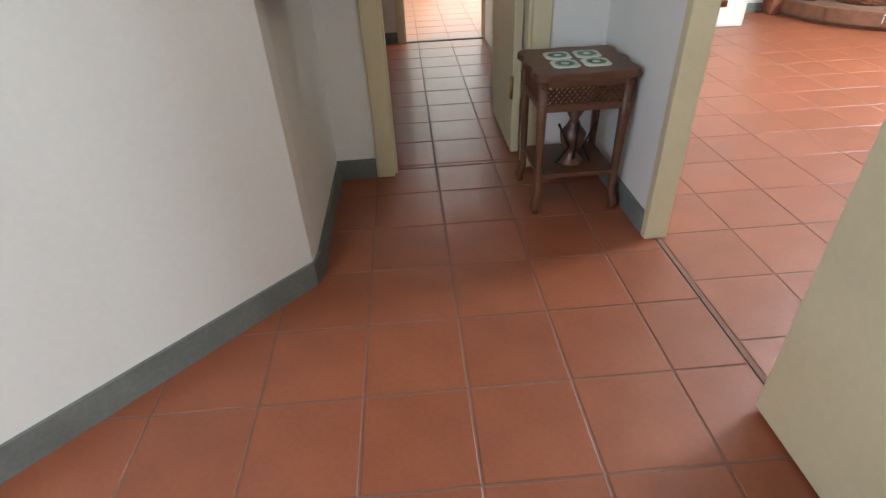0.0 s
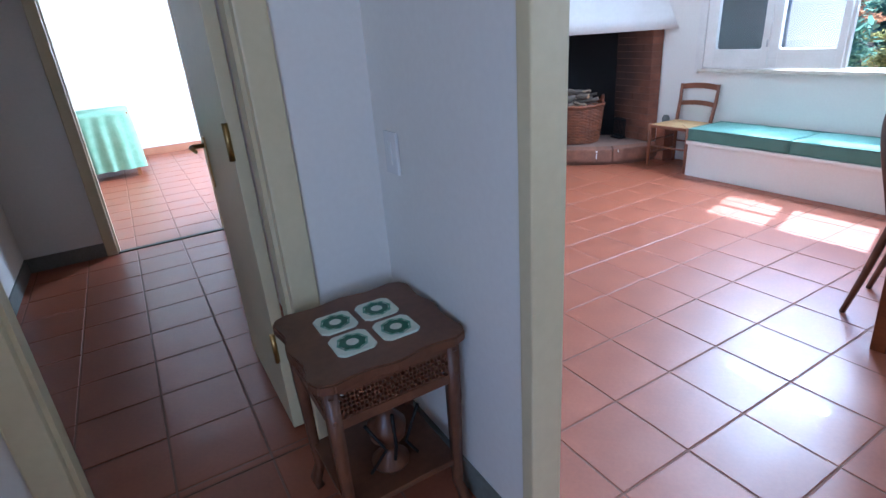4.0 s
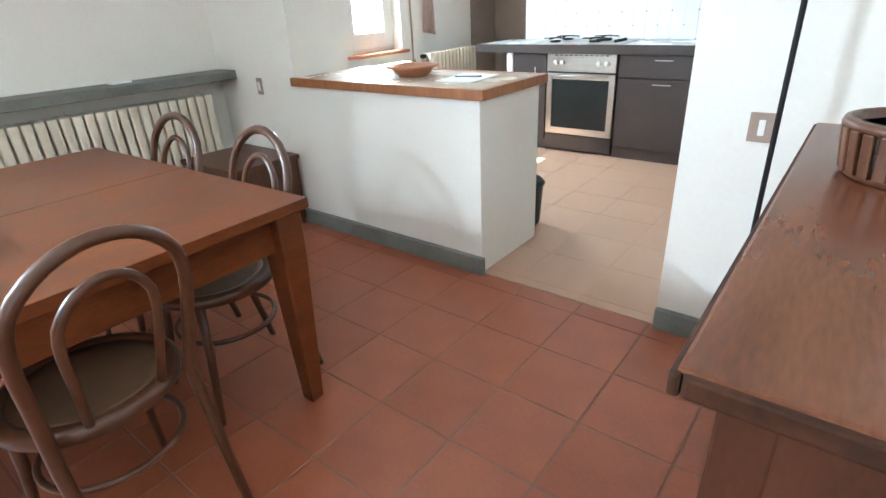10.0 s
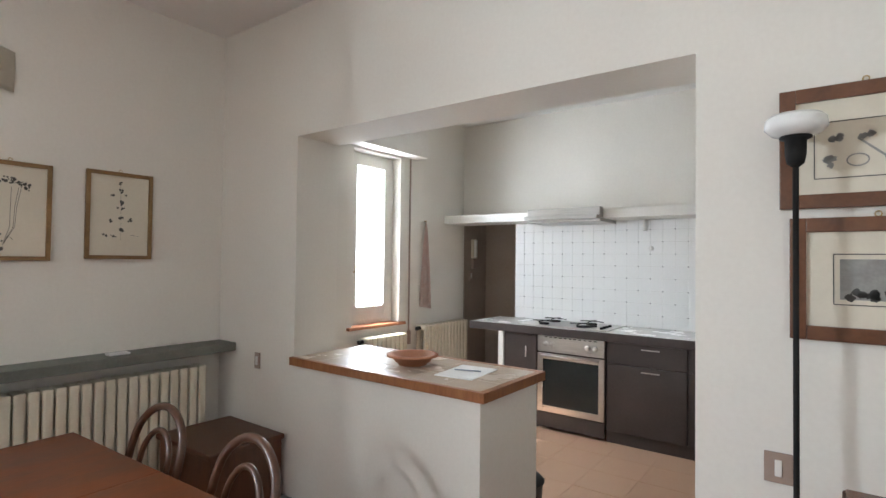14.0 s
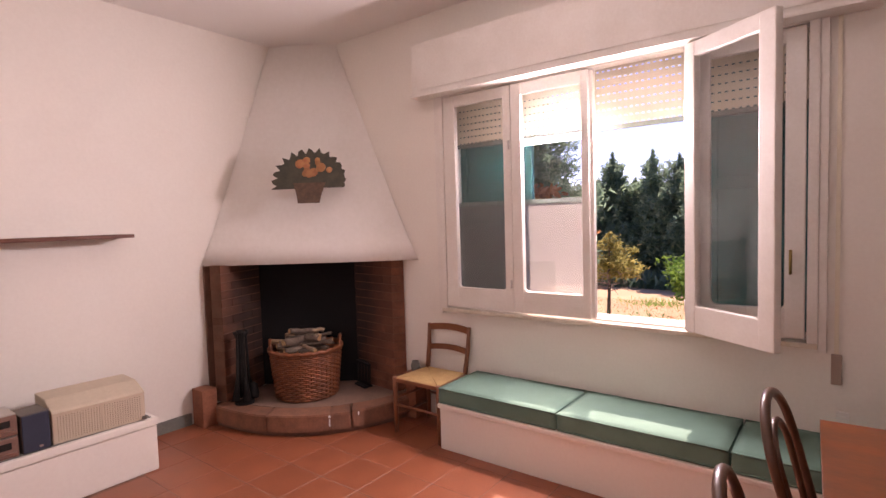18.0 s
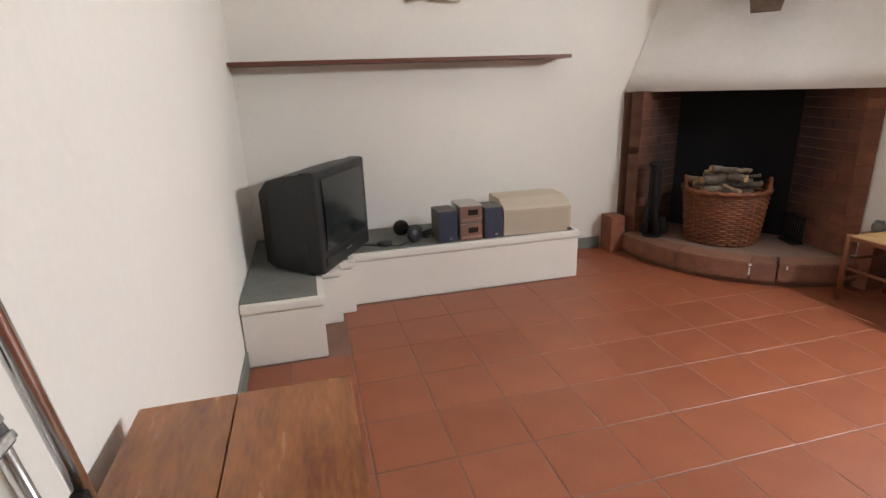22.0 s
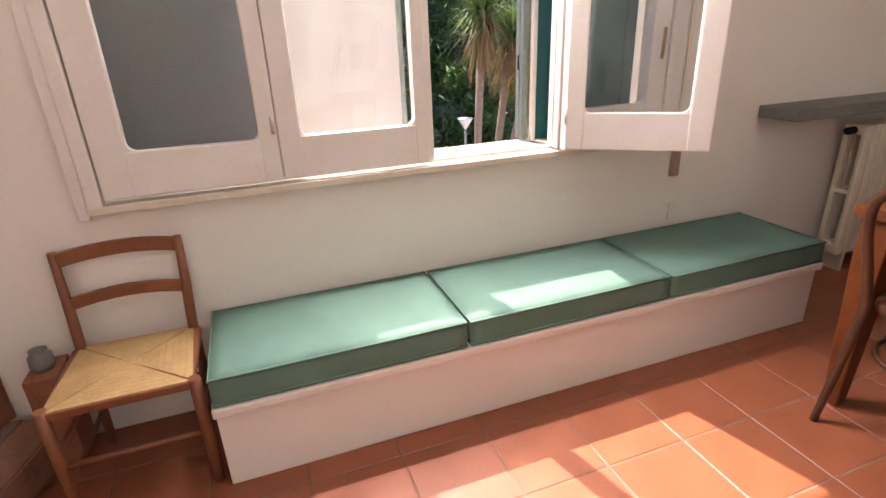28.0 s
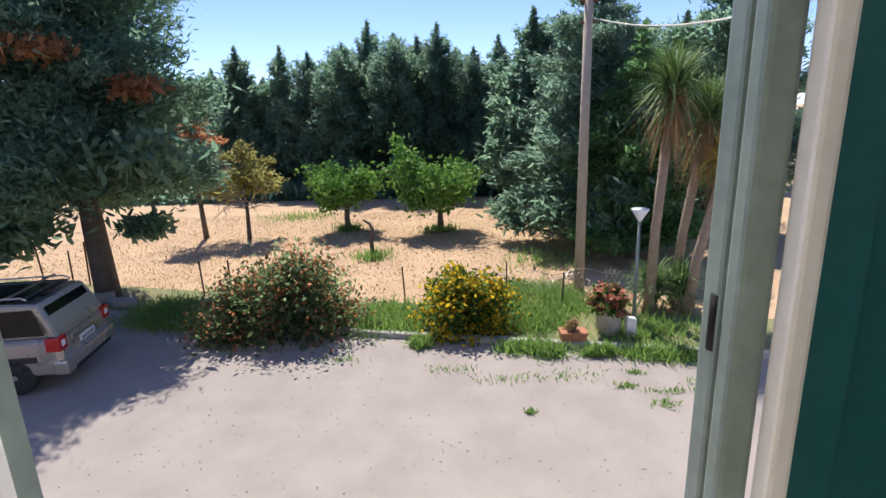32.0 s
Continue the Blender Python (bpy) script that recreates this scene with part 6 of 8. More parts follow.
KY = -2.36
un = thing("base_unit", "dark brown laminate base unit beside the oven", "cabinet", "kitchen base units")
part("end_panel", box((-0.855, -2.918, 0), (-0.80, KY, 0.835)), WHITE_TILE, un, "white end panel")
part("body", box((-1.205, -2.918, 0.0), (-0.857, KY - 0.02, 0.835)), LACQUER, un)
dd = part("door", box((-1.195, KY - 0.018, 0.10), (-0.865, KY, 0.826), 0.003), LACQUER, un)
part("handle", tube([(-1.10, KY + 0.02, 0.62), (-1.10, KY + 0.02, 0.72)], 0.006, 6), STEEL, dd)
part("plinth", box((-1.205, KY - 0.06, 0.0), (-0.857, KY - 0.03, 0.10)), LACQUER, un)
ov = thing("oven", "stainless steel built-in oven with a dark glass door", "oven")
part("housing", box((-1.83, -2.90, 0.10), (-1.21, KY - 0.01, 0.836)), LACQUER, ov)
part("control_panel", box((-1.825, KY - 0.012, 0.69), (-1.215, KY + 0.012, 0.835), 0.004), STEEL, ov)
od = part("oven_door", boxes(((-1.825, KY - 0.012, 0.16), (-1.775, KY + 0.012, 0.675)), ((-1.265, KY - 0.012, 0.16), (-1.215, KY + 0.012, 0.675)), ((-1.775, KY - 0.012, 0.16), (-1.265, KY + 0.012, 0.215)), ((-1.775, KY - 0.012, 0.628), (-1.265, KY + 0.012, 0.675)), bevel=0.003), STEEL, ov)
part("oven_glass", box((-1.775, KY - 0.012, 0.215), (-1.265, KY + 0.004, 0.628)), SCREEN, od, "dark reflecting glass")
part("door_bar", tube([(-1.78, KY + 0.035, 0.66), (-1.26, KY + 0.035, 0.66)], 0.009, 8), STEEL, od)
for x in (-1.30, -1.36, -1.68, -1.75):
    part("knob", lathe([(0.022, 0), (0.02, 0.02), (0.0, 0.022)], 14), STEEL if abs(x) < 1.5 else CERAMIC, ov).matrix_local = pose(x, KY + 0.012, 0.762, -90, 0, 0)
part("vent_slots", boxes(*[((-1.76 + i * 0.045, KY + 0.010, 0.818), (-1.735 + i * 0.045, KY + 0.0135, 0.826)) for i in range(11)]), IRON, ov)
part("lower_panel", box((-1.825, KY - 0.018, 0.02), (-1.215, KY, 0.15), 0.003), LACQUER, ov)
u2 = thing("drawer_unit", "dark brown laminate drawer unit", "cabinet", "kitchen base units")
part("body", box((-3.2, -2.918, 0.0), (-1.835, KY - 0.02, 0.835)), LACQUER, u2)
for x0, x1 in ((-2.46, -1.84), (-3.19, -2.47)):
    for z0, z1 in ((0.66, 0.83), (0.10, 0.65)):
        f = part("drawer_front", box((x0, KY - 0.018, z0), (x1, KY, z1), 0.003), LACQUER, u2)
        part("handle", box((x0 + 0.20, KY, z1 - 0.04), (x0 + 0.34, KY + 0.012, z1 - 0.032)), STEEL, f)
wt = thing("kitchen_worktop", "pale worktop with a dark front edge", "worktop")
part("slab", box((-3.2, -2.918, 0.836), (-0.49, KY + 0.02, 0.905), 0.003), PALE_WORKTOP, wt)
part("front_edge", box((-3.2, KY + 0.02, 0.836), (-0.49, KY + 0.026, 0.906)), LACQUER, wt)
hb = thing("gas_hob", "steel four-burner gas hob with iron pan supports", "hob")
part("plate", box((-1.83, -2.86, 0.906), (-0.99, KY - 0.02, 0.916), 0.003), STEEL, hb)
for x in (-1.21, -1.57):
    for y in (-2.49, -2.74):
        part("burner", lathe([(0.045, 0), (0.05, 0.012), (0.0, 0.016)], 16, centre=(x, y, 0.916)), IRON, hb)
        bm = bmesh.new()
        for a in (0, math.pi / 2):
            d = Vector((math.cos(a), math.sin(a), 0)) * 0.11
            tube([Vector((x, y, 0.945)) - d, Vector((x, y, 0.95)), Vector((x, y, 0.945)) + d], 0.005, 5, bm)
        part("pan_support", bm, IRON, hb)
for k in range(4):
    part("knob", lathe([(0.016, 0), (0.014, 0.018), (0.0, 0.02)], 10, centre=(-1.76, -2.46 - k * 0.07, 0.916)), IRON, hb)
pt = thing("lighter", "black gas lighter on the hob", "lighter", at=pose(-1.68, -2.42, 0.93, 0, 0, 60))
part("body", box((-0.06, -0.012, 0), (0.08, 0.012, 0.02), 0.004), BLACK_PLASTIC, pt)

PALE_GROUT = mat("pale tile joint", (0.66, 0.64, 0.60), (0.56, 0.54, 0.50), 0.8, 9, 70, 0.2)
bs = structure("backsplash", box((-3.3, -2.92, 0.905), (-0.678, -2.912, 1.90)), PALE_GROUT, "white tiled backsplash with small grey dots", "backsplash")
DOT = mat("grey tile dot", (0.30, 0.29, 0.28), (0.22, 0.21, 0.20), 0.4, 9, 60, 0.0)
tile_mesh = None
tw = 2.622 / 25
dots = bmesh.new()
for i in range(25):
    for k in range(9):
        x0, z0 = -3.3 + i * tw, 0.907 + k * 0.1105
        if tile_mesh is None:
            bm = box((0.0007, -2.912, 0.0007), (tw - 0.0007, -2.906, 0.1098), 0.0012)
            t = part("tile", bm, WHITE_TILE, bs)
            tile_mesh = t.data
        else:
            t = new("tile", tile_mesh)
            t.parent = bs
        t.location = (x0, 0, z0)
        if (i + k) % 2:
            continue
        c = (x0, -2.9055, z0)
        dots.faces.new([dots.verts.new((c[0] + dx, c[1], c[2] + dz)) for dx, dz in ((-0.008, 0), (0, -0.008), (0.008, 0), (0, 0.008))])
part("tile_dots", dots, DOT, bs)["kind"] = "stuff"
sf = thing("kitchen_cornice_shelf", "white boxed cornice shelf above the hob", "shelf")
part("board", box((-3.84, -2.915, 1.882), (-0.004, -2.55, 1.965), 0.004), WHITE_WOOD, sf)
ho = thing("cooker_hood", "slim stainless steel cooker hood", "cooker hood")
part("body", box((-1.735, -2.55, 1.885), (-1.04, -2.47, 1.978), 0.006), STEEL, ho)
part("visor", box((-1.735, -2.47, 1.868), (-1.04, -2.40, 1.905), 0.006), STEEL, ho)
part("underside", box((-1.735, -2.90, 1.85), (-1.04, -2.47, 1.88)), STEEL, ho)
pg = thing("pipe_stub", "small white pipe fitting on the wall tiles", "pipe", at=pose(-2.0, -2.905, 1.84))
part("pipe", tube([(0, 0.02, -0.06), (0, 0.02, 0.08)], 0.018, 10), CERAMIC, pg)
pg2 = thing("wall_hook", "small white hook on the wall tiles", "hook", at=pose(-2.05, -2.905, 1.60))
part("hook", lathe([(0.0, 0), (0.018, 0.005), (0.02, 0.03), (0.0, 0.05)], 10), CERAMIC, pg2)

kw = thing("window_2", "white wooden kitchen window with a brass handle", "window", kind="structure")
part("window_frame", boxes(((0.10, -1.84, 0.90), (0.16, -1.80, 2.47)), ((0.10, -1.26, 0.90), (0.16, -1.22, 2.47)), ((0.10, -1.80, 2.43), (0.16, -1.26, 2.47)), ((0.10, -1.80, 0.90), (0.16, -1.26, 0.94)), bevel=0.005), WHITE_WOOD, kw)
sash(kw, "leaf", pose(0.085, -1.26, 0.93, 0, 0, -90), 0.54, 1.51, 0.09, 0.09, 0.13, 0.09)
part("window_handle", tube([(0.07, -1.30, 1.38), (0.045, -1.30, 1.38), (0.04, -1.30, 1.46)], 0.008, 6), BRASS, kw)
part("window_sill", box((-0.04, -1.90, 0.873), (0.29, -1.16, 0.90), 0.004), TERRACOTTA, kw)
kb = thing("kitchen_shutter_box", "white painted shutter box above the kitchen window", "shutter box")
part("body", box((-0.16, -2.06, 2.49), (-0.002, -1.05, 2.74), 0.005), WHITE_WOOD, kb)
ks = thing("shutter_strap", "brown shutter strap beside the kitchen window", "strap")
part("strap", box((-0.010, -1.985, 0.80), (-0.006, -1.965, 2.49)), TAUPE, ks)
part("winder", box((-0.022, -1.995, 0.67), (-0.001, -1.955, 0.80), 0.004), TAUPE, ks)
radiator(pose(-0.10, -2.77, 0), 13, 0.745, "cream column radiator in the kitchen corner")
radiator(pose(-0.10, -1.76, 0), 9, 0.70, "cream column radiator under the kitchen window")
tw2 = thing("tea_towel", "faded pink tea towel hanging from a hook", "towel", at=pose(-0.015, -2.21, -0.06))
bm = bmesh.new()
rows = []
for k in range(14):
    z = 1.93 - k * 0.066
    w = 0.012 + 0.075 * (k / 13) ** 0.7
    rows.append([bm.verts.new((-0.012 - 0.012 * math.sin(i * 1.9 + k * 0.2) * (k / 13), -w + 2 * w * i / 8, z + 0.03 * (i / 8 - 0.5) * (k / 13))) for i in range(9)])
for a, b in zip(rows, rows[1:]):
    for i in range(8):
        bm.faces.new((a[i], a[i + 1], b[i + 1], b[i])).smooth = True
bmesh.ops.solidify(bm, geom=bm.faces[:], thickness=0.006)
part("cloth", bm, PINK_CLOTH, tw2)
part("hook", tube([(0.014, 0, 1.95), (-0.012, 0, 1.95), (-0.012, 0, 1.93)], 0.004, 5), BRASS, tw2)
ic = thing("intercom_phone", "cream wall intercom handset in the recess", "intercom", at=pose(-0.017, -3.10, 1.62, 0, 0, -90))
part("base", box((-0.045, -0.03, -0.10), (0.045, 0, 0.12), 0.006), ENAMEL, ic)
part("handset", box((-0.03, -0.06, -0.09), (0.005, -0.03, 0.11), 0.008), CERAMIC, ic)
part("lower_unit", box((-0.04, -0.03, -0.22), (0.04, 0, -0.11), 0.006), TAUPE, ic)
switch("light_switch", pose(-0.017, -3.05, 1.32, 0, 0, -90), 0.07, 0.11, TAUPE, "taupe switch plate in the kitchen recess")

# ---- far room ----
ft = thing("cloth_covered_table", "table hidden under a pale green cloth in the far room", "table", at=pose(-4.82, 9.20, 0))
part("tabletop", box((-0.33, -0.40, 0.70), (0.33, 0.40, 0.73)), WARM_WOOD, ft)
for sx in (-1, 1):
    for sy in (-1, 1):
        part("leg", box((sx * 0.28 - 0.02, sy * 0.34 - 0.02, 0), (sx * 0.28 + 0.02, sy * 0.34 + 0.02, 0.70)), WARM_WOOD, ft)
tc = thing("tablecloth", "pale green cloth hanging in folds over the table", "tablecloth", at=pose(-4.82, 9.20, 0))
bm = bmesh.new()
n = 96
rings = []
for f, z in ((0.0, 0.738), (1.0, 0.738), (1.02, 0.70), (1.05, 0.45), (1.08, 0.10)):
    ring = []
    for i in range(n):
        a = 2 * math.pi * i / n
        k = 1 / max(abs(math.cos(a)), abs(math.sin(a)))
        k = min(k, 1.32)
        wob = 1 + (0.04 * math.sin(i * 1.05) if z < 0.6 else 0) * (1.2 if z < 0.2 else 0.8)
        ring.append(bm.verts.new((0.34 * k * math.cos(a) * f * wob, 0.41 * k * math.sin(a) * f * wob, z)))
    rings.append(ring)
for a, b in zip(rings, rings[1:]):
    for i in range(n):
        bm.faces.new((a[i], a[(i + 1) % n], b[(i + 1) % n], b[i])).smooth = True
bmesh.ops.remove_doubles(bm, verts=rings[0], dist=1e-4)
part("cloth", bm, MINT_CLOTH, tc)

# ---- outdoors ----
GZ = -3.35
indoors = set(bpy.data.objects)


def leaf_material(name, a, b, through_light=0.75, rough=0.6):
    """Foliage whose tone changes from leaf to leaf."""
    m, t, p = nodes_of(name)
    n, l = t.nodes, t.links
    geo, ramp = n.new("ShaderNodeNewGeometry"), n.new("ShaderNodeValToRGB")
    ramp.color_ramp.elements[0].color, ramp.color_ramp.elements[1].color = rgb(b), rgb(a)
    l.new(geo.outputs["Random Per Island"], ramp.inputs[0])
    nz, mx = n.new("ShaderNodeTexNoise"), n.new("ShaderNodeMixRGB")
    nz.inputs["Scale"].default_value = 0.9
    mx.blend_type = "MULTIPLY"
    mx.inputs[0].default_value = 0.55
    tc, r2 = n.new("ShaderNodeTexCoord"), n.new("ShaderNodeValToRGB")
    l.new(tc.outputs["Object"], nz.inputs["Vector"])
    l.new(nz.outputs["Fac"], r2.inputs[0])
    r2.color_ramp.elements[0].position, r2.color_ramp.elements[1].position = 0.35, 0.65
    r2.color_ramp.elements[0].color = rgb((0.68, 0.72, 0.70))
    l.new(ramp.outputs[0], mx.inputs[1]), l.new(r2.outputs[0], mx.inputs[2])
    l.new(mx.outputs[0], p.inputs["Base Color"])
    p.inputs["Roughness"].default_value = rough
    p.inputs["Specular IOR Level"].default_value = 0.2
    tr, mo = n.new("ShaderNodeBsdfTranslucent"), n.new("ShaderNodeMixShader")
    l.new(mx.outputs[0], tr.inputs[0])
    mo.inputs[0].default_value = through_light
    l.new(p.outputs[0], mo.inputs[1]), l.new(tr.outputs[0], mo.inputs[2])
    l.new(mo.outputs[0], n["Material Output"].inputs[0])
    return m


CONIFER = leaf_material("conifer needles", (0.30, 0.44, 0.28), (0.17, 0.29, 0.22), 0.85)
CONIFER_BLUE = leaf_material("blue-green cedar needles", (0.30, 0.43, 0.29), (0.15, 0.26, 0.19))
PINE = leaf_material("blue-green pine needles", (0.28, 0.42, 0.27), (0.13, 0.24, 0.17), 0.75)
RUSTY = leaf_material("rusty dead foliage", (0.558, 0.279, 0.132), (0.310, 0.155, 0.085))
OCHRE = leaf_material("yellowing foliage", (0.434, 0.388, 0.139), (0.264, 0.264, 0.093))
FRUIT_LEAF = leaf_material("fresh green leaves", (0.232, 0.419, 0.085), (0.101, 0.232, 0.046), 0.35)
BUSH_LEAF = leaf_material("dull shrub leaves", (0.27, 0.36, 0.17), (0.13, 0.19, 0.09), 0.85)
GREEN_BUSH = leaf_material("dark shrub leaves", (0.155, 0.264, 0.062), (0.070, 0.147, 0.039))
ORANGE_FLOWER = leaf_material("pale orange flowers", (0.60, 0.25, 0.12), (0.42, 0.20, 0.11))
YELLOW_FLOWER = leaf_material("yellow flowers", (0.72, 0.52, 0.04), (0.60, 0.40, 0.03))
PINK_FLOWER = leaf_material("coral pink flowers", (0.62, 0.20, 0.14), (0.50, 0.28, 0.20))
GRASS = leaf_material("green grass blades", (0.30, 0.46, 0.12), (0.17, 0.30, 0.08), 0.6)
STRAW = leaf_material("dry straw blades", (0.52, 0.38, 0.18), (0.38, 0.26, 0.12), 0.3)
YUCCA = leaf_material("spiky green fronds", (0.202, 0.310, 0.093), (0.085, 0.155, 0.054), 0.25)
YUCCA_DRY = leaf_material("dry straw-coloured fronds", (0.42, 0.30, 0.14), (0.28, 0.18, 0.08), 0.25)
YUCCA_YELLOW = leaf_material("yellow fronds", (0.60, 0.42, 0.05), (0.45, 0.32, 0.06), 0.3)
TREE_BARK = mat("grey-brown tree bark", (0.17, 0.135, 0.105), (0.085, 0.065, 0.05), 0.95, 5, 30, 0.9)
CONCRETE = mat("weathered concrete", (0.42, 0.40, 0.36), (0.31, 0.29, 0.26), 0.9, 5, 60, 0.4, vary=0.1)
POLE_WOOD = mat("bleached pole", (0.44, 0.37, 0.28), (0.34, 0.28, 0.21), 0.85, 4, 40, 0.4, stretch=(8, 8, 1))
VERGE = mat("patchy verge earth", (0.30, 0.24, 0.13), (0.12, 0.17, 0.055), 0.95, 0.9, 20, 0.7)
RUST_IRON = mat("rusty iron", (0.14, 0.07, 0.045), (0.09, 0.045, 0.03), 0.9, 12, 60, 0.4)


def quads(name, centre, along, across, material, parent=None, kind="", bend=0.0):
    """Many small leaves in one mesh: each a bent quad at a centre, half-lengths given as vectors."""
    c, u, v = np.asarray(centre), np.asarray(along), np.asarray(across)
    n = len(c)
    w = np.cross(u, v)
    w /= np.linalg.norm(w, axis=1)[:, None] + 1e-9
    droop = w * (np.linalg.norm(u, axis=1) * bend)[:, None]
    pts = np.stack((c - u - v * 0.55, c - u + v * 0.55, c + v + droop, c + u + v * 0.2, c + u - v * 0.2, c - v + droop), 1).reshape(-1, 3)
    idx = np.arange(n)[:, None] * 6
    faces = np.concatenate((idx + np.array([0, 1, 2, 5]), idx + np.array([5, 2, 3, 4])), 0)
    me = bpy.data.meshes.new(name)
    me.from_pydata(pts.tolist(), [], faces.tolist())
    me.materials.append(material)
    ob = new(name, me)
    if parent:
        ob.parent = parent
    if kind:
        ob["kind"] = kind
    return ob


def rand_dirs(rng, n, up=0.0, flatten=1.0):
    d = rng.normal(size=(n, 3))
    d[:, 2] = d[:, 2] * flatten + up
    return d / np.linalg.norm(d, axis=1)[:, None]


def perp(rng, d):
    r = rng.normal(size=d.shape)
    p = np.cross(d, r)
    return p / (np.linalg.norm(p, axis=1)[:, None] + 1e-9)


def conifer(seed, h, r, label, material=CONIFER, leaves=5200, base=0.08, name="conifer", size=0.27, limb_n=34, power=0.85, trunk=0.16, gap=0.0, upsweep=0.0):
    """A tapered trunk, drooping limbs, and sprays of needles along the limbs."""
    rng = np.random.default_rng(seed)
    t = thing(name, label, "tree", "far trees" if name == "conifer" else "")
    bow = rng.normal(size=2) * 0.015 * h
    axis = lambda f: np.array((bow[0] * math.sin(f * 3), bow[1] * math.sin(f * 2.4), f * h))
    part("trunk", tube([tuple(axis(k / 8)) for k in range(9)], [trunk * (1 - 0.9 * k / 8) for k in range(9)], 7), TREE_BARK, t)
    cs, us = [], []
    limb = bmesh.new()
    per = leaves // limb_n
    for k in range(limb_n):
        f = base + (1 - base) * ((k + rng.random()) / limb_n) ** 0.95
        if gap and rng.random() < gap:
            continue
        a = k * 2.4 + rng.normal() * 0.3
        reach = r * ((1 - f) ** power * min(1.0, (1 - f) * 4.5 + 0.12) + 0.03) * rng.uniform(0.70, 1.18)
        p0 = axis(f)
        d = np.array((math.cos(a), math.sin(a), 0))
        rise = rng.uniform(-0.25, 0.18) + 0.25 * f + upsweep * rng.uniform(0.6, 1.5)
        tip = p0 + d * reach + np.array((0, 0, rise * reach))
        mid = (p0 + tip) / 2 + np.array((0, 0, 0.08 * reach))
        if reach > 0.3:
            tube([tuple(p0), tuple(mid), tuple(tip)], [0.05 * (1 - f) + 0.015, 0.02, 0.008], 4, limb)
        n = max(int(per * (reach / r) * 1.7), 14)
        s = rng.random(n) ** 0.62
        pt = ((1 - s) ** 2)[:, None] * p0 + (2 * s * (1 - s))[:, None] * mid + (s ** 2)[:, None] * tip
        spread = 0.05 + 0.24 * reach * (0.35 + 0.65 * np.sin(np.pi * np.clip(s, 0, 1)))
        pt = pt + rng.normal(size=(n, 3)) * spread[:, None] * np.array((0.7, 0.7, 0.42 + 0.5 * min(upsweep, 1)))
        dd = d * 0.9 + rng.normal(size=(n, 3)) * 0.7 + np.array((0, 0, 0.25))
        cs.append(pt), us.append(dd / np.linalg.norm(dd, axis=1)[:, None])
    part("limbs", limb, TREE_BARK, t)
    c, u = np.concatenate(cs), np.concatenate(us)
    v = perp(rng, u)
    ln = (rng.uniform(0.55, 1.25, len(c)) * np.clip(1.25 - 0.7 * c[:, 2] / h, 0.5, 1.1))[:, None] * size
    quads("crown", c, u * ln, v * ln * 0.27, material, t, bend=0.2)
    return t


def broadleaf(name, label, seed, h, r, stems, material, leaves=2600, size=0.075, bark=TREE_BARK, lean=None):
    rng = np.random.default_rng(seed)
    t = thing(name, label, "tree")
    wood = bmesh.new()
    ends = []
    fork = np.array((0.0, 0.0, h * 0.36))
    tube([(0, 0, -0.05), (0.02, 0.03, h * 0.18), tuple(fork)], [0.16, 0.12, 0.11], 8, wood)
    part("trunk", wood, bark, t)
    wood = bmesh.new()
    for k in range(stems):
        a = 2 * math.pi * k / stems + rng.normal() * 0.3
        out = r * rng.uniform(0.55, 0.95)
        tip = np.array((math.cos(a) * out, math.sin(a) * out, h * rng.uniform(0.62, 0.98)))
        if lean is not None:
            tip = tip + np.array(lean) * rng.uniform(0.2, 1.0)
        mid = fork * 0.5 + tip * 0.5 + np.array((0, 0, -0.1)) + rng.normal(size=3) * 0.08
        tube([tuple(fork), tuple(mid), tuple(tip)], [0.06, 0.035, 0.012], 5, wood)
        ends.append((mid, tip))
        for q in range(2):
            t2 = tip + rng.normal(size=3) * r * 0.32
            tube([tuple(mid), tuple((mid + t2) / 2 + rng.normal(size=3) * 0.05), tuple(t2)], [0.03, 0.018, 0.008], 4, wood)
            ends.append((mid, t2))
    part("limbs", wood, bark, t)
    cs = []
    for m0, tip in ends:
        n = leaves // len(ends)
        s = rng.random(n)[:, None] ** 0.6
        cs.append(m0 * (1 - s) + tip * s + rng.normal(size=(n, 3)) * r * 0.17)
    c = np.concatenate(cs)
    u = rand_dirs(rng, len(c), -0.1)
    ln = rng.uniform(0.6, 1.3, len(c))[:, None] * size
    quads("crown", c, u * ln, perp(rng, u) * ln * 0.55, material, t, bend=0.15)
    return t


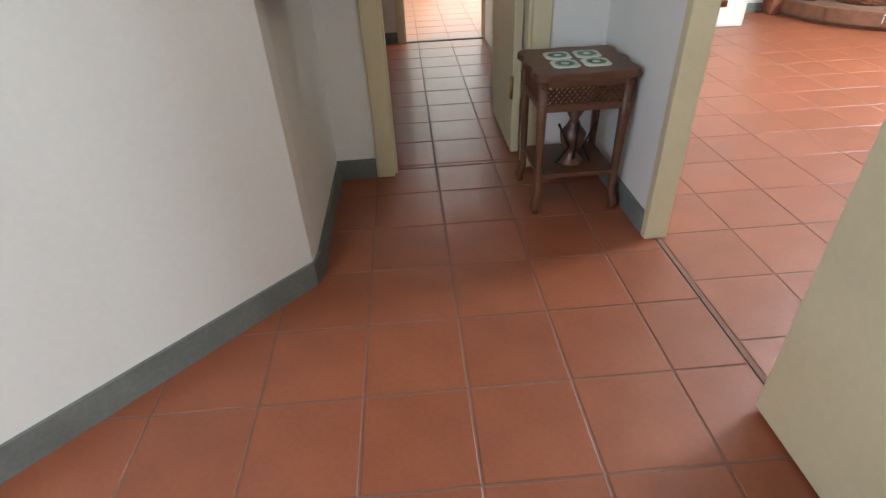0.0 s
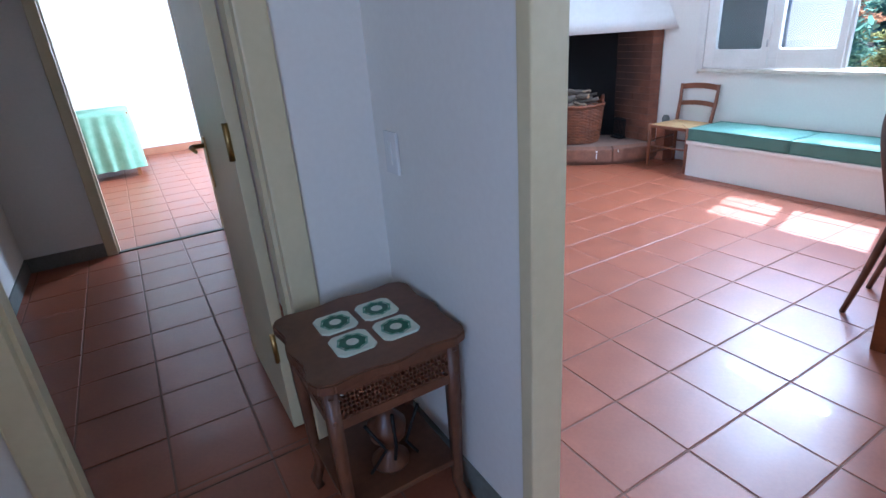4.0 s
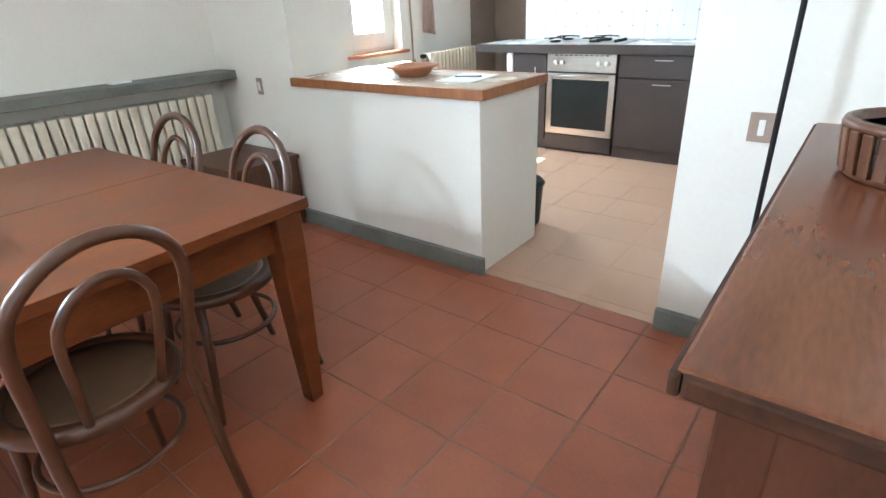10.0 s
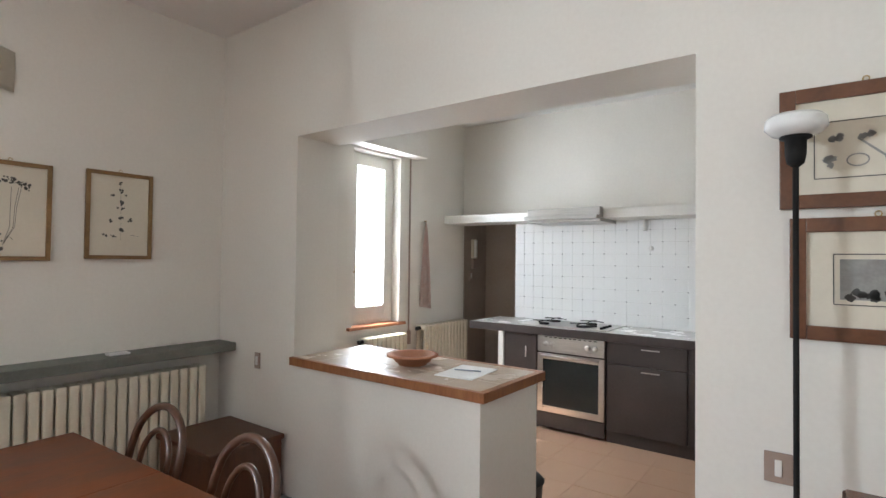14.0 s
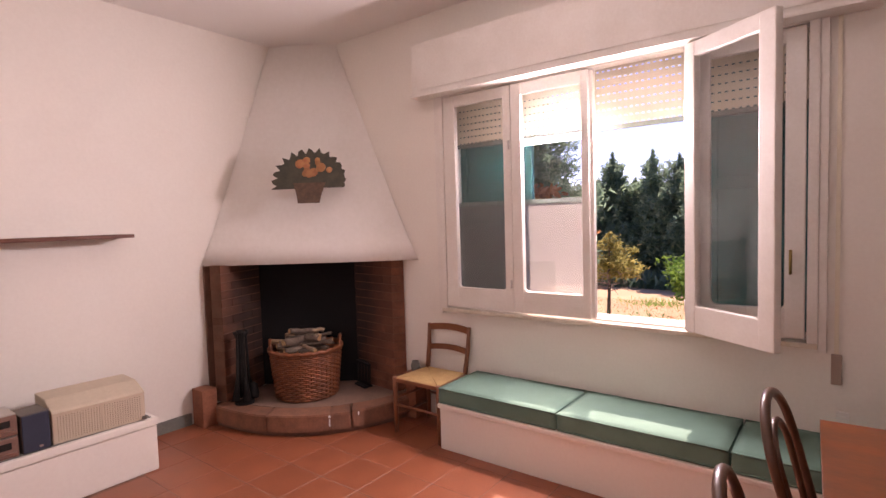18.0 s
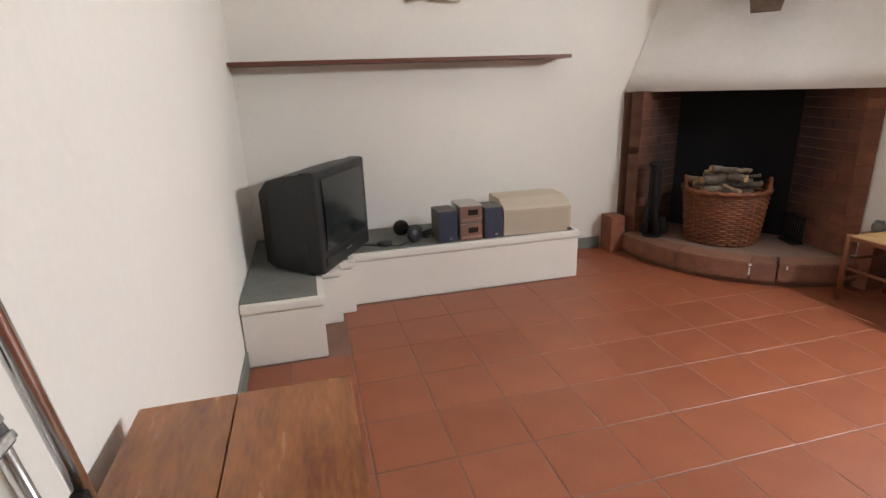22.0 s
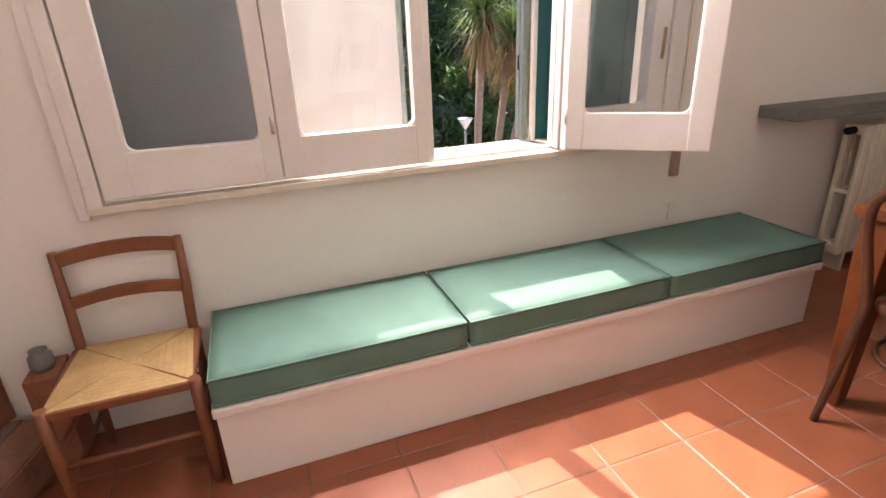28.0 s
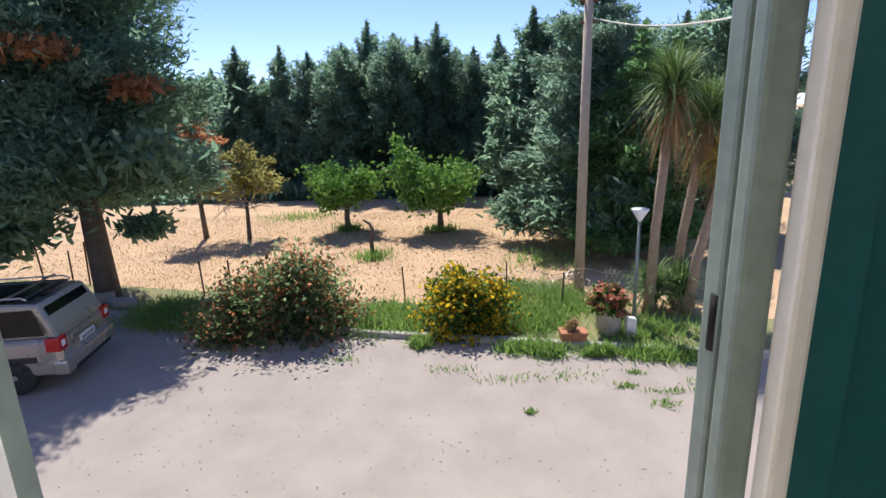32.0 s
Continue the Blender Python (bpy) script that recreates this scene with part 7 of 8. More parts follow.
def shrub(name, label, seed, centre, radii, leaf_mat, flower_mat, leaves, flowers, size, fsize, lumps=26, slope=0.0):
    rng = np.random.default_rng(seed)
    t = thing(name, label, "bush", at=pose(*centre))
    R = np.array(radii)
    stems = bmesh.new()
    cs, fs = [], []
    for k in range(lumps):
        d = rand_dirs(rng, 1, 0.55)[0]
        d[2] = abs(d[2])
        c = d * R * rng.uniform(0.45, 0.92)
        c[2] *= 1 - slope * c[1] / R[1]
        tube([(0, 0, -0.05), tuple(c * 0.5 + rng.normal(size=3) * 0.08), tuple(c)], [0.03, 0.02, 0.008], 4, stems)
        n = leaves // lumps
        g = c + rng.normal(size=(n, 3)) * R.mean() * rng.uniform(0.13, 0.22)
        cs.append(g)
        m = flowers // lumps
        fs.append(c + d * R.mean() * 0.14 + rng.normal(size=(m, 3)) * R.mean() * 0.14)
    part("stem_tangle", stems, TREE_BARK, t)
    c = np.concatenate(cs)
    c[:, 2] = np.maximum(c[:, 2], 0.02)
    u = rand_dirs(rng, len(c), 0.3)
    ln = rng.uniform(0.6, 1.3, len(c))[:, None] * size
    quads("leaves", c, u * ln, perp(rng, u) * ln * 0.5, leaf_mat, t, bend=0.15)
    if flowers:
        c = np.concatenate(fs)
        c[:, 2] = np.maximum(c[:, 2], 0.05)
        u = rand_dirs(rng, len(c), 0.2)
        ln = rng.uniform(0.6, 1.3, len(c))[:, None] * fsize
        quads("blossom", c, u * ln, perp(rng, u) * ln * 0.9, flower_mat, t, bend=0.2)
    return t


# ground, forecourt, kerb, verge
bm = bmesh.new()
bmesh.ops.create_grid(bm, x_segments=2, y_segments=2, size=2500)
for v in bm.verts:
    v.co.z = GZ - 0.02
tagged(part("ground", bm, DRY_GRASS), "dry mown field of pale grass", "ground", kind="structure")
KERB = [(6.0, -18.0), (9.15, -2.6), (9.64, 0.32), (10.58, 5.82), (12.13, 12.76), (13.3, 18.0), (15.0, 26.0)]
bm = bmesh.new()
bm.faces.new([bm.verts.new((x, y, GZ)) for x, y in [(-3.0, -40), (2.0, -40)] + KERB + [(20, 60), (-3.0, 60)]])
tagged(part("pavement", bm, ASPHALT), "pale worn asphalt forecourt", "pavement", kind="structure")
bm = bmesh.new()
bm.faces.new([bm.verts.new((x, y, GZ - 0.008)) for x, y in KERB] + [bm.verts.new((x + 2.3, y + 0.3, GZ - 0.008)) for x, y in KERB[::-1]])
tagged(part("verge", bm, VERGE), "patchy earth and grass verge behind the kerb", "ground", kind="structure")
kerb = thing("kerb", "row of weathered concrete kerb stones", "kerb", kind="structure")
for (xa, ya), (xb, yb) in zip(KERB[1:], KERB[2:-1]):
    d = Vector((xb - xa, yb - ya))
    n = max(int(d.length / 0.95), 1)
    ang = math.atan2(d.y, d.x)
    for k in range(n):
        p = Vector((xa, ya)) + d * ((k + 0.5) / n)
        L = d.length / n
        part("kerb_stone", box((-L / 2 + 0.006, -0.16, -0.05), (L / 2 - 0.006, 0.0, 0.115 + random.uniform(-0.012, 0.01)), 0.012, Matrix.Translation((p.x, p.y, GZ)) @ Matrix.Rotation(ang + random.uniform(-0.012, 0.012), 4, "Z")), CONCRETE, kerb)

# grass and weeds
rng = np.random.default_rng(5)


def blades(name, label, n, place, hgt, material, w=0.008):
    base = place(n)
    up = rand_dirs(rng, n, 2.2)
    ln = rng.uniform(0.4, 1.2, n)[:, None] * hgt / 2
    c = base + up * ln
    ob = quads(name, c, up * ln, perp(rng, up) * w * rng.uniform(0.7, 1.5, n)[:, None], material, bend=0.25)
    return tagged(ob, label, "grass", kind="stuff")


def patch(n, spots):
    k = rng.integers(0, len(spots), n)
    s = np.array(spots)[k]
    xy = s[:, :2] + rng.normal(size=(n, 2)) * s[:, 2:4]
    return np.stack((xy[:, 0], xy[:, 1], np.full(n, GZ)), 1)


blades("grass", "green grass along the verge", 8000, lambda n: patch(n, [(11.6, 9.6, 0.35, 0.5), (12.0, 10.3, 0.35, 0.6), (11.5, 10.6, 0.25, 0.5), (12.3, 11.2, 0.4, 0.4), (11.3, 5.6, 0.4, 0.35), (11.9, 5.3, 0.3, 0.5), (11.0, 4.9, 0.25, 0.3), (11.9, 9.4, 0.4, 0.5)]), 0.30, GRASS, 0.010)
blades("grass", "green grass behind the yellow bush", 8000, lambda n: patch(n, [(11.5, 1.5, 0.35, 0.30), (12.2, 0.9, 0.35, 0.30), (11.1, 2.0, 0.3, 0.35), (10.6, -0.6, 0.4, 0.6), (13.0, 1.0, 0.45, 0.35), (12.5, 2.4, 0.3, 0.3), (13.4, 2.0, 0.3, 0.35)]), 0.26, GRASS, 0.010)
blades("weeds", "green weeds growing over the kerb", 2600, lambda n: patch(n, [(9.72, 2.2, 0.12, 0.30), (9.55, 1.75, 0.14, 0.20), (9.45, 0.75, 0.06, 0.18), (9.40, -0.15, 0.14, 0.28), (9.30, -0.75, 0.16, 0.3), (10.02, 4.35, 0.08, 0.10)]), 0.28, GRASS, 0.012)
blades("weeds", "small weeds in the asphalt cracks", 700, lambda n: patch(n, [(8.2, 0.6, 0.05, 0.12), (8.6, 1.4, 0.1, 0.3), (8.9, 3.6, 0.1, 0.3), (8.7, 0.3, 0.04, 0.1), (9.9, 4.4, 0.05, 0.15), (8.0, -0.1, 0.05, 0.2), (8.5, 2.6, 0.1, 0.4), (9.4, 6.0, 0.1, 0.3), (7.6, 0.2, 0.06, 0.1), (7.4, 2.4, 0.02, 0.04), (8.3, -0.8, 0.06, 0.2)]), 0.10, GRASS, 0.010)
blades("dry_grass", "dry straw stubble near the fence", 30000, lambda n: np.stack((rng.uniform(12.6, 26, n), rng.uniform(-2, 20, n), np.full(n, GZ - 0.02)), 1), 0.055, STRAW, 0.010)
blades("grass", "tufts of green grass in the field", 1600, lambda n: patch(n, [(17.2, 6.5, 0.25, 0.3), (21.3, 4.3, 0.3, 0.4), (21.9, 8.3, 0.2, 0.3), (25.0, 11.5, 0.6, 1.0), (16.5, 0.8, 0.7, 0.6)]), 0.34, GRASS, 0.014)

# far row of conifers: a few kinds, then copies
FAR = dict(base=0.02, size=0.19, limb_n=130, upsweep=0.75)
kinds = [conifer(11, 9.8, 2.3, "tall dark green conifer in the far row", leaves=24000, power=0.75, **FAR), conifer(12, 8.4, 2.6, "dense dark green conifer in the far row", leaves=24000, power=0.62, **FAR), conifer(13, 7.5, 2.0, "slim dark green conifer in the far row", leaves=24000, power=0.85, **FAR),
         conifer(14, 8.6, 2.5, "tall ragged blue-green conifer in the far row", CONIFER_BLUE, leaves=24000, power=0.7, **FAR)]
ROW = [(33.0, 7.2, 1, 1.02), (33.2, 4.6, 0, 0.93), (33.4, 10.4, 1, 0.98), (33.0, 2.6, 3, 0.90), (34.4, 12.8, 3, 0.92), (35.0, 14.7, 0, 0.86), (36.0, 18.0, 2, 1.14), (35.6, 16.4, 1, 0.80), (32.0, 0.6, 1, 0.86), (37.0, 20.4, 3, 0.86), (38.0, 23.0, 2, 1.0),
       (34.6, 5.9, 3, 1.0), (34.9, 9.0, 0, 0.98), (35.3, 3.4, 1, 0.95), (33.9, 8.3, 1, 0.86), (35.6, 11.6, 2, 1.1), (27.0, 0.0, 2, 1.16), (27.8, -1.9, 1, 1.02), (28.6, -4.2, 0, 0.98), (36.8, 0.9, 0, 0.9), (31.0, -1.8, 3, 0.9), (30.0, -6.5, 1, 1.0), (32.0, -9.5, 3, 1.05), (39.0, 26.0, 1, 1.0), (40.0, 29.5, 0, 1.0), (41.0, 33.0, 3, 1.0), (33.0, -13.0, 0, 1.0)]
used = set()
for x, y, k, s in ROW:
    m = Matrix.Translation((x, y, GZ - 0.05)) @ Matrix.Rotation(x * 7 + y * 3, 4, "Z")
    if k not in used:
        kinds[k].matrix_world = m @ Matrix.Diagonal((s * 1.06, s * 1.06, s * 1.10, 1))
        used.add(k)
    else:
        c = copy_thing(kinds[k], m)
        c.scale = (s * random.uniform(0.98, 1.14), s * random.uniform(0.98, 1.14), s * 1.10)
blades("undergrowth", "dark undergrowth below the far trees", 9000, lambda n: np.stack((rng.uniform(30.5, 37, n), rng.uniform(-6, 26, n), np.full(n, GZ)), 1), 1.0, CONIFER, 0.14)

# nearer trees to the right of the field
cedar = conifer(21, 9.4, 3.3, "large blue-green cedar beside the field", CONIFER_BLUE, 44000, 0.08, "cedar_tree", 0.16, 90, 0.55, 0.26)
cedar.matrix_world = pose(18.9, -1.6, GZ - 0.05)
cedar2 = conifer(22, 10.5, 3.4, "tall dark cedar behind the palms", CONIFER, 26000, 0.10, "cedar_tree", 0.19, 70, 0.55, 0.28)
cedar2.matrix_world = pose(20.5, -6.2, GZ - 0.05)
cedar3 = conifer(23, 7.2, 2.2, "bushy bright green conifer behind the pole", leaf_material("bright conifer needles", (0.22, 0.40, 0.15), (0.10, 0.22, 0.09)), 22000, 0.06, "conifer_bush", 0.14, 60, 0.6, 0.2)
cedar3.matrix_world = pose(16.6, -2.1, GZ - 0.05)
# big tree at the left
big = conifer(31, 11.0, 3.7, "large spreading pine with some dead brown branches", PINE, 120000, 0.27, "pine_tree", 0.12, 120, 0.40, 0.34, 0.04)
big.matrix_world = pose(13.5, 13.45, GZ - 0.05)
rng2 = np.random.default_rng(77)
for mat_, spots, nm in ((RUSTY, ((-2.2, -0.6, 6.6, 0.30), (-2.2, -1.3, 6.4, 0.22), (-1.2, -2.5, 5.6, 0.25), (-2.3, -0.1, 6.75, 0.22)), "dead_foliage"), (PINE, ((-1.2, 1.4, 2.2, 0.55), (-1.0, 2.6, 1.9, 0.6), (-2.2, 0.5, 3.6, 0.7), (-1.2, -2.2, 4.2, 0.7), (-0.3, -1.6, 2.15, 0.28), (-1.5, 2.0, 3.0, 0.7), (-0.5, 3.4, 2.6, 0.8)), "lower_foliage")):
    s = np.array(spots)[rng2.integers(0, len(spots), 700 if mat_ == RUSTY else 3400)]
    c = s[:, :3] + rng2.normal(size=(len(s), 3)) * s[:, 3:4] * np.array((1, 1, 0.45))
    u = rand_dirs(rng2, len(c), 0.2)
    quads(nm, c, u * 0.17, perp(rng2, u) * 0.07, mat_, big, bend=0.2)
rust = conifer(41, 5.9, 1.7, "half-dead conifer with rust-brown foliage and bare lower branches", RUSTY, 2600, 0.58, "dead_conifer", 0.16, 26, 0.5, 0.12, 0.1)
rust.matrix_world = pose(21.0, 14.2, GZ)
och = conifer(42, 4.0, 1.9, "small conifer with yellowing foliage", OCHRE, 3200, 0.45, "yellowing_conifer", 0.17, 22, 0.5, 0.1, 0.15)
och.matrix_world = pose(20.6, 12.2, GZ)
BARE_WOOD = mat("bleached bare twigs", (0.42, 0.34, 0.29), (0.30, 0.23, 0.19), 0.9, 6, 40, 0.3)
for owner, zs, reach in ((rust, (1.6, 3.4), 2.2), (och, (1.2, 2.4), 1.5)):
    bm = bmesh.new()
    for k in range(26):
        a, z = rng2.uniform(0, 2 * math.pi), rng2.uniform(*zs)
        L = reach * rng2.uniform(0.6, 1.1)
        tip = Vector((math.cos(a) * L, math.sin(a) * L, z + rng2.uniform(-0.4, 0.3)))
        mid = Vector((math.cos(a) * L * 0.5, math.sin(a) * L * 0.5, z + 0.12))
        tube([(0, 0, z), tuple(mid), tuple(tip)], [0.022, 0.016, 0.008], 4, bm)
        for q in range(3):
            s = mid.lerp(tip, rng2.uniform(0.0, 0.8))
            tube([tuple(s), tuple(s + Vector(rng2.normal(size=3)) * 0.28)], [0.011, 0.006], 3, bm)
    part("bare_branches", bm, BARE_WOOD, owner, "bleached bare branches")
f1 = broadleaf("fruit_tree", "small round fig tree in the dry field", 51, 2.75, 1.35, 7, FRUIT_LEAF, 5200, 0.10)
f1.matrix_world = pose(21.9, 8.35, GZ)
f2 = broadleaf("fruit_tree", "small leaning fig tree in the dry field", 52, 3.0, 1.5, 8, FRUIT_LEAF, 5600, 0.10, lean=(0, 0.5, -0.1))
f2.matrix_world = pose(21.3, 4.3, GZ)
stp = thing("dead_stump", "crooked dead tree stump in the field", "stump", at=pose(17.6, 6.6, GZ))
part("trunk", tube([(0, 0, 0), (0.02, 0.03, 0.5), (-0.02, -0.05, 0.9), (0.0, 0.05, 1.12), (0, 0.28, 1.28)], [0.09, 0.075, 0.07, 0.06, 0.03], 7), TREE_BARK, stp)
shrub("orange_flowering_bush", "sprawling shrub with pale orange flowers by the kerb", 61, (10.95, 7.65, GZ), (1.05, 1.95, 1.62), BUSH_LEAF, ORANGE_FLOWER, 11000, 3000, 0.06, 0.036, 80, 0.32)
shrub("yellow_flowering_bush", "rounded bush covered with yellow flowers", 62, (11.05, 3.4, GZ), (0.85, 1.10, 1.40), GREEN_BUSH, YELLOW_FLOWER, 7000, 3400, 0.055, 0.042, 60)


# yuccas
def yucca(label, seed, base, lean, trunk_h, r, leaf_mat, skirt=True, n=260):
    g = np.random.default_rng(seed)
    t = thing("yucca_palm", label, "palm", at=pose(*base))
    head = np.array((*lean, trunk_h))
    part("trunk", tube([(0, 0, -0.05), (lean[0] * 0.3, lean[1] * 0.2, trunk_h * 0.4), tuple(head)], [0.14, 0.11, 0.12], 8), mat("fibrous palm trunk", (0.36, 0.27, 0.19), (0.25, 0.18, 0.12), 0.95, 8, 50, 0.8), t)

    def fronds(nm, count, lo, hi, length, material, w):
        d = rand_dirs(g, count, 0.0)
        d[:, 2] = g.uniform(lo, hi, count)
        d /= np.linalg.norm(d, axis=1)[:, None]
        L = length * g.uniform(0.65, 1.1, count)[:, None]
        side = np.cross(d, np.array((0, 0, 1.0)))
        side /= np.linalg.norm(side, axis=1)[:, None] + 1e-6
        start = head + g.normal(size=(count, 3)) * 0.06 * np.array((1, 1, 2.5))
        p1, p2 = start + d * L * 0.5, start + d * L + np.array((0, 0, -0.22)) * L
        pts = np.stack((start - side * w, start + side * w, p1 + side * w * 0.8, p2, p1 - side * w * 0.8), 1).reshape(-1, 3)
        i = np.arange(count)[:, None] * 5
        faces = (i + np.array([0, 1, 2, 4])).tolist() + (i + np.array([4, 2, 3])).tolist()
        me = bpy.data.meshes.new(nm)
        me.from_pydata(pts.tolist(), [], faces)
        me.materials.append(material)
        o = new(nm, me)
        o.parent = t
    fronds("green_fronds", n, -0.35, 1.6, r, leaf_mat, 0.022)
    if skirt:
        fronds("dry_fronds", n // 2, -2.8, -0.6, r * 1.0, YUCCA_DRY, 0.02)
    return t


yucca("tall yucca palm with a skirt of dry leaves", 71, (11.65, -0.95, GZ), (0.05, -0.22), 5.1, 1.45, YUCCA, n=340)
yucca("second yucca palm behind the first", 72, (12.2, -1.75, GZ), (0.0, -0.45), 4.5, 1.35, YUCCA, n=320)
yucca("leaning yucca palm with yellowing leaves", 73, (11.6, -1.85, GZ), (0.0, -0.55), 3.45, 0.95, YUCCA_YELLOW, n=180)
yucca("low clump of spiky yucca leaves", 74, (12.0, -1.15, GZ), (0.0, 0.0), 0.45, 1.1, YUCCA, False, 220)
yucca("low clump of spiky yucca leaves", 75, (11.9, -1.75, GZ), (0.0, 0.0), 0.55, 1.0, YUCCA, False, 220)

# pole, wire, lamp, pots, fence
po = thing("utility_pole", "pale wooden utility pole with insulators", "pole", at=pose(13.43, 0.30, GZ))
part("pole", tube([(0, 0, -0.1), (0, 0, 3.5), (0, 0, 7.5)], [0.135, 0.12, 0.105], 10), POLE_WOOD, po)
part("crossarm", box((-0.04, -0.24, 7.22), (0.04, 0.22, 7.30), 0.01), RUST_IRON, po)
for y in (-0.2, 0.0, 0.18):
    part("insulator", lathe([(0.015, 0), (0.03, 0.02), (0.028, 0.08), (0.012, 0.1)], 8, centre=(0, y, 7.30)), CERAMIC, po)
part("bracket", box((-0.03, -0.20, 6.75), (0.03, 0.20, 6.81), 0.01), RUST_IRON, po)
wr = thing("overhead_cable", "pale overhead cable running from the pole to the house", "cable")
a, b = Vector((13.40, 0.15, GZ + 6.85)), Vector((0.45, 0.2, 2.35))
part("wire", tube([tuple(a.lerp(b, k / 14) + Vector((0, 0, -0.5 * math.sin(math.pi * k / 14)))) for k in range(15)], 0.014, 5), ENAMEL, wr)
la = thing("garden_lamp", "dark green garden lamp post with a pale shade", "lamp post", at=pose(10.87, -0.35, GZ))
part("post", tube([(0, 0, 0), (0, 0, 2.42)], [0.045, 0.03], 10), ALU, la)
part("shade", lathe([(0.03, 2.40), (0.05, 2.44), (0.19, 2.66), (0.18, 2.68), (0.04, 2.70), (0.0, 2.70)], 16), OPAL, la, "pale inverted cone shade")
bp_ = thing("planter", "stone planter full of coral pink flowers", "planter", at=pose(10.55, 0.28, GZ))
part("pot", lathe([(0.22, 0), (0.25, 0.1), (0.31, 0.5), (0.33, 0.52), (0.33, 0.56), (0.28, 0.56), (0.0, 0.53)], 18), CONCRETE, bp_)
shrub("potted_geranium", "bushy plant with coral pink flowers in the planter", 63, (10.55, 0.28, GZ + 0.54), (0.42, 0.45, 0.55), GREEN_BUSH, PINK_FLOWER, 1100, 900, 0.06, 0.045, 18)
wp = thing("white_container", "small white container beside the planter", "container", at=pose(10.35, -0.12, GZ))
part("body", box((-0.10, -0.10, 0), (0.10, 0.10, 0.42), 0.02), CERAMIC, wp)
tpot = thing("terracotta_pot", "square terracotta pot with a dry plant", "plant pot", at=pose(10.02, 1.17, GZ))
part("pot", box((-0.16, -0.26, 0), (0.16, 0.26, 0.28), 0.02), TERRACOTTA, tpot)
part("rim", box((-0.18, -0.28, 0.24), (0.18, 0.28, 0.30), 0.015), TERRACOTTA, tpot)
shrub("dry_pot_plant", "withered plant in the terracotta pot", 64, (10.02, 1.17, GZ + 0.29), (0.12, 0.2, 0.28), STRAW, None, 260, 0, 0.05, 0, 8)
for x, y, h in ((13.6, 10.75, 1.0), (13.6, 9.95, 1.0), (14.9, 16.4, 1.25), (14.8, 14.9, 1.35), (14.9, 15.5, 1.05), (12.75, 4.97, 0.95), (12.9, 2.3, 1.0), (12.2, 1.0, 0.9)):
    fp = thing("fence_post", "thin rusty iron fence post", "fence post", "fence posts", at=pose(x, y, GZ, random.uniform(-3, 3), random.uniform(-3, 3), 0))
    part("post", box((-0.018, -0.018, -0.1), (0.018, 0.018, h), 0.003), RUST_IRON, fp)
fn = thing("chain_link_fence", "sagging length of chain-link fence", "fence")
bm = bmesh.new()
for k in range(26):
    y = -0.7 + k * 0.115
    for q in (-1, 1):
        tube([(12.55, y, GZ), (12.6, y + q * 0.42, GZ + 0.75 - 0.12 * math.sin(k * 0.7))], 0.005, 3, bm)
part("mesh", bm, STEEL, fn)
part("top_wire", tube([(12.6, -0.7 + 0.3 * k, GZ + 0.78 - 0.08 * math.sin(k * 1.3)) for k in range(12)], 0.008, 4), STEEL, fn)
for x, y, s in ((13.1, 13.35, 0.30), (12.75, 12.5, 0.26), (13.0, 12.9, 0.18)):
    bl = thing("stone_block", "rough stone block on the verge", "stone", "verge stones", at=pose(x, y, GZ, 0, 0, x * 50))
    part("stone", box((-s, -s * 0.6, 0), (s, s * 0.6, s * 0.9), 0.05), CONCRETE, bl)


# parked car
CAR_PAINT = mat("champagne metallic paint", (0.40, 0.36, 0.31), (0.38, 0.34, 0.29), 0.28, 2, 300, 0.0, metal=0.5, coat=0.6)
CAR_GLASS = mat("tinted car glass", (0.012, 0.014, 0.018), (0.010, 0.012, 0.015), 0.08, 2, 30, 0.0)
RED_LENS = mat("red lamp lens", (0.42, 0.02, 0.02), (0.36, 0.015, 0.015), 0.15, 4, 40, 0.0)
RUBBER = mat("tyre rubber", (0.02, 0.02, 0.02), (0.014, 0.014, 0.014), 0.8, 8, 60, 0.2)
car = thing("parked_car", "champagne metallic off-road car parked in the shade", "car")
car.matrix_world = Matrix.Translation((8.27, 10.72, GZ)) @ Matrix.Rotation(radians(10.0), 4, "Z")
CW, CL = 1.86, 4.45


def loft(sections, material, name, parent, label=""):
    """Skins a row of equal rings."""
    bm = bmesh.new()
    rings = [[bm.verts.new(p) for p in s] for s in sections]
    n = len(rings[0])
    for a, b in zip(rings, rings[1:]):
        for k in range(n):
            bm.faces.new((a[k], a[(k + 1) % n], b[(k + 1) % n], b[k]))
    bm.faces.new(rings[0]), bm.faces.new(rings[-1][::-1])
    bmesh.ops.recalc_face_normals(bm, faces=bm.faces)
    bmesh.ops.bevel(bm, geom=bm.edges[:], offset=0.018, segments=2, affect="EDGES")
    return part(name, bm, material, parent, label)


def sec(y, x0, x1, z0, z1, r=0.06):
    return [(x0 + r, y, z0), (x1 - r, y, z0), (x1, y, z0 + r), (x1, y, z1 - r), (x1 - r, y, z1), (x0 + r, y, z1), (x0, y, z1 - r), (x0, y, z0 + r)]


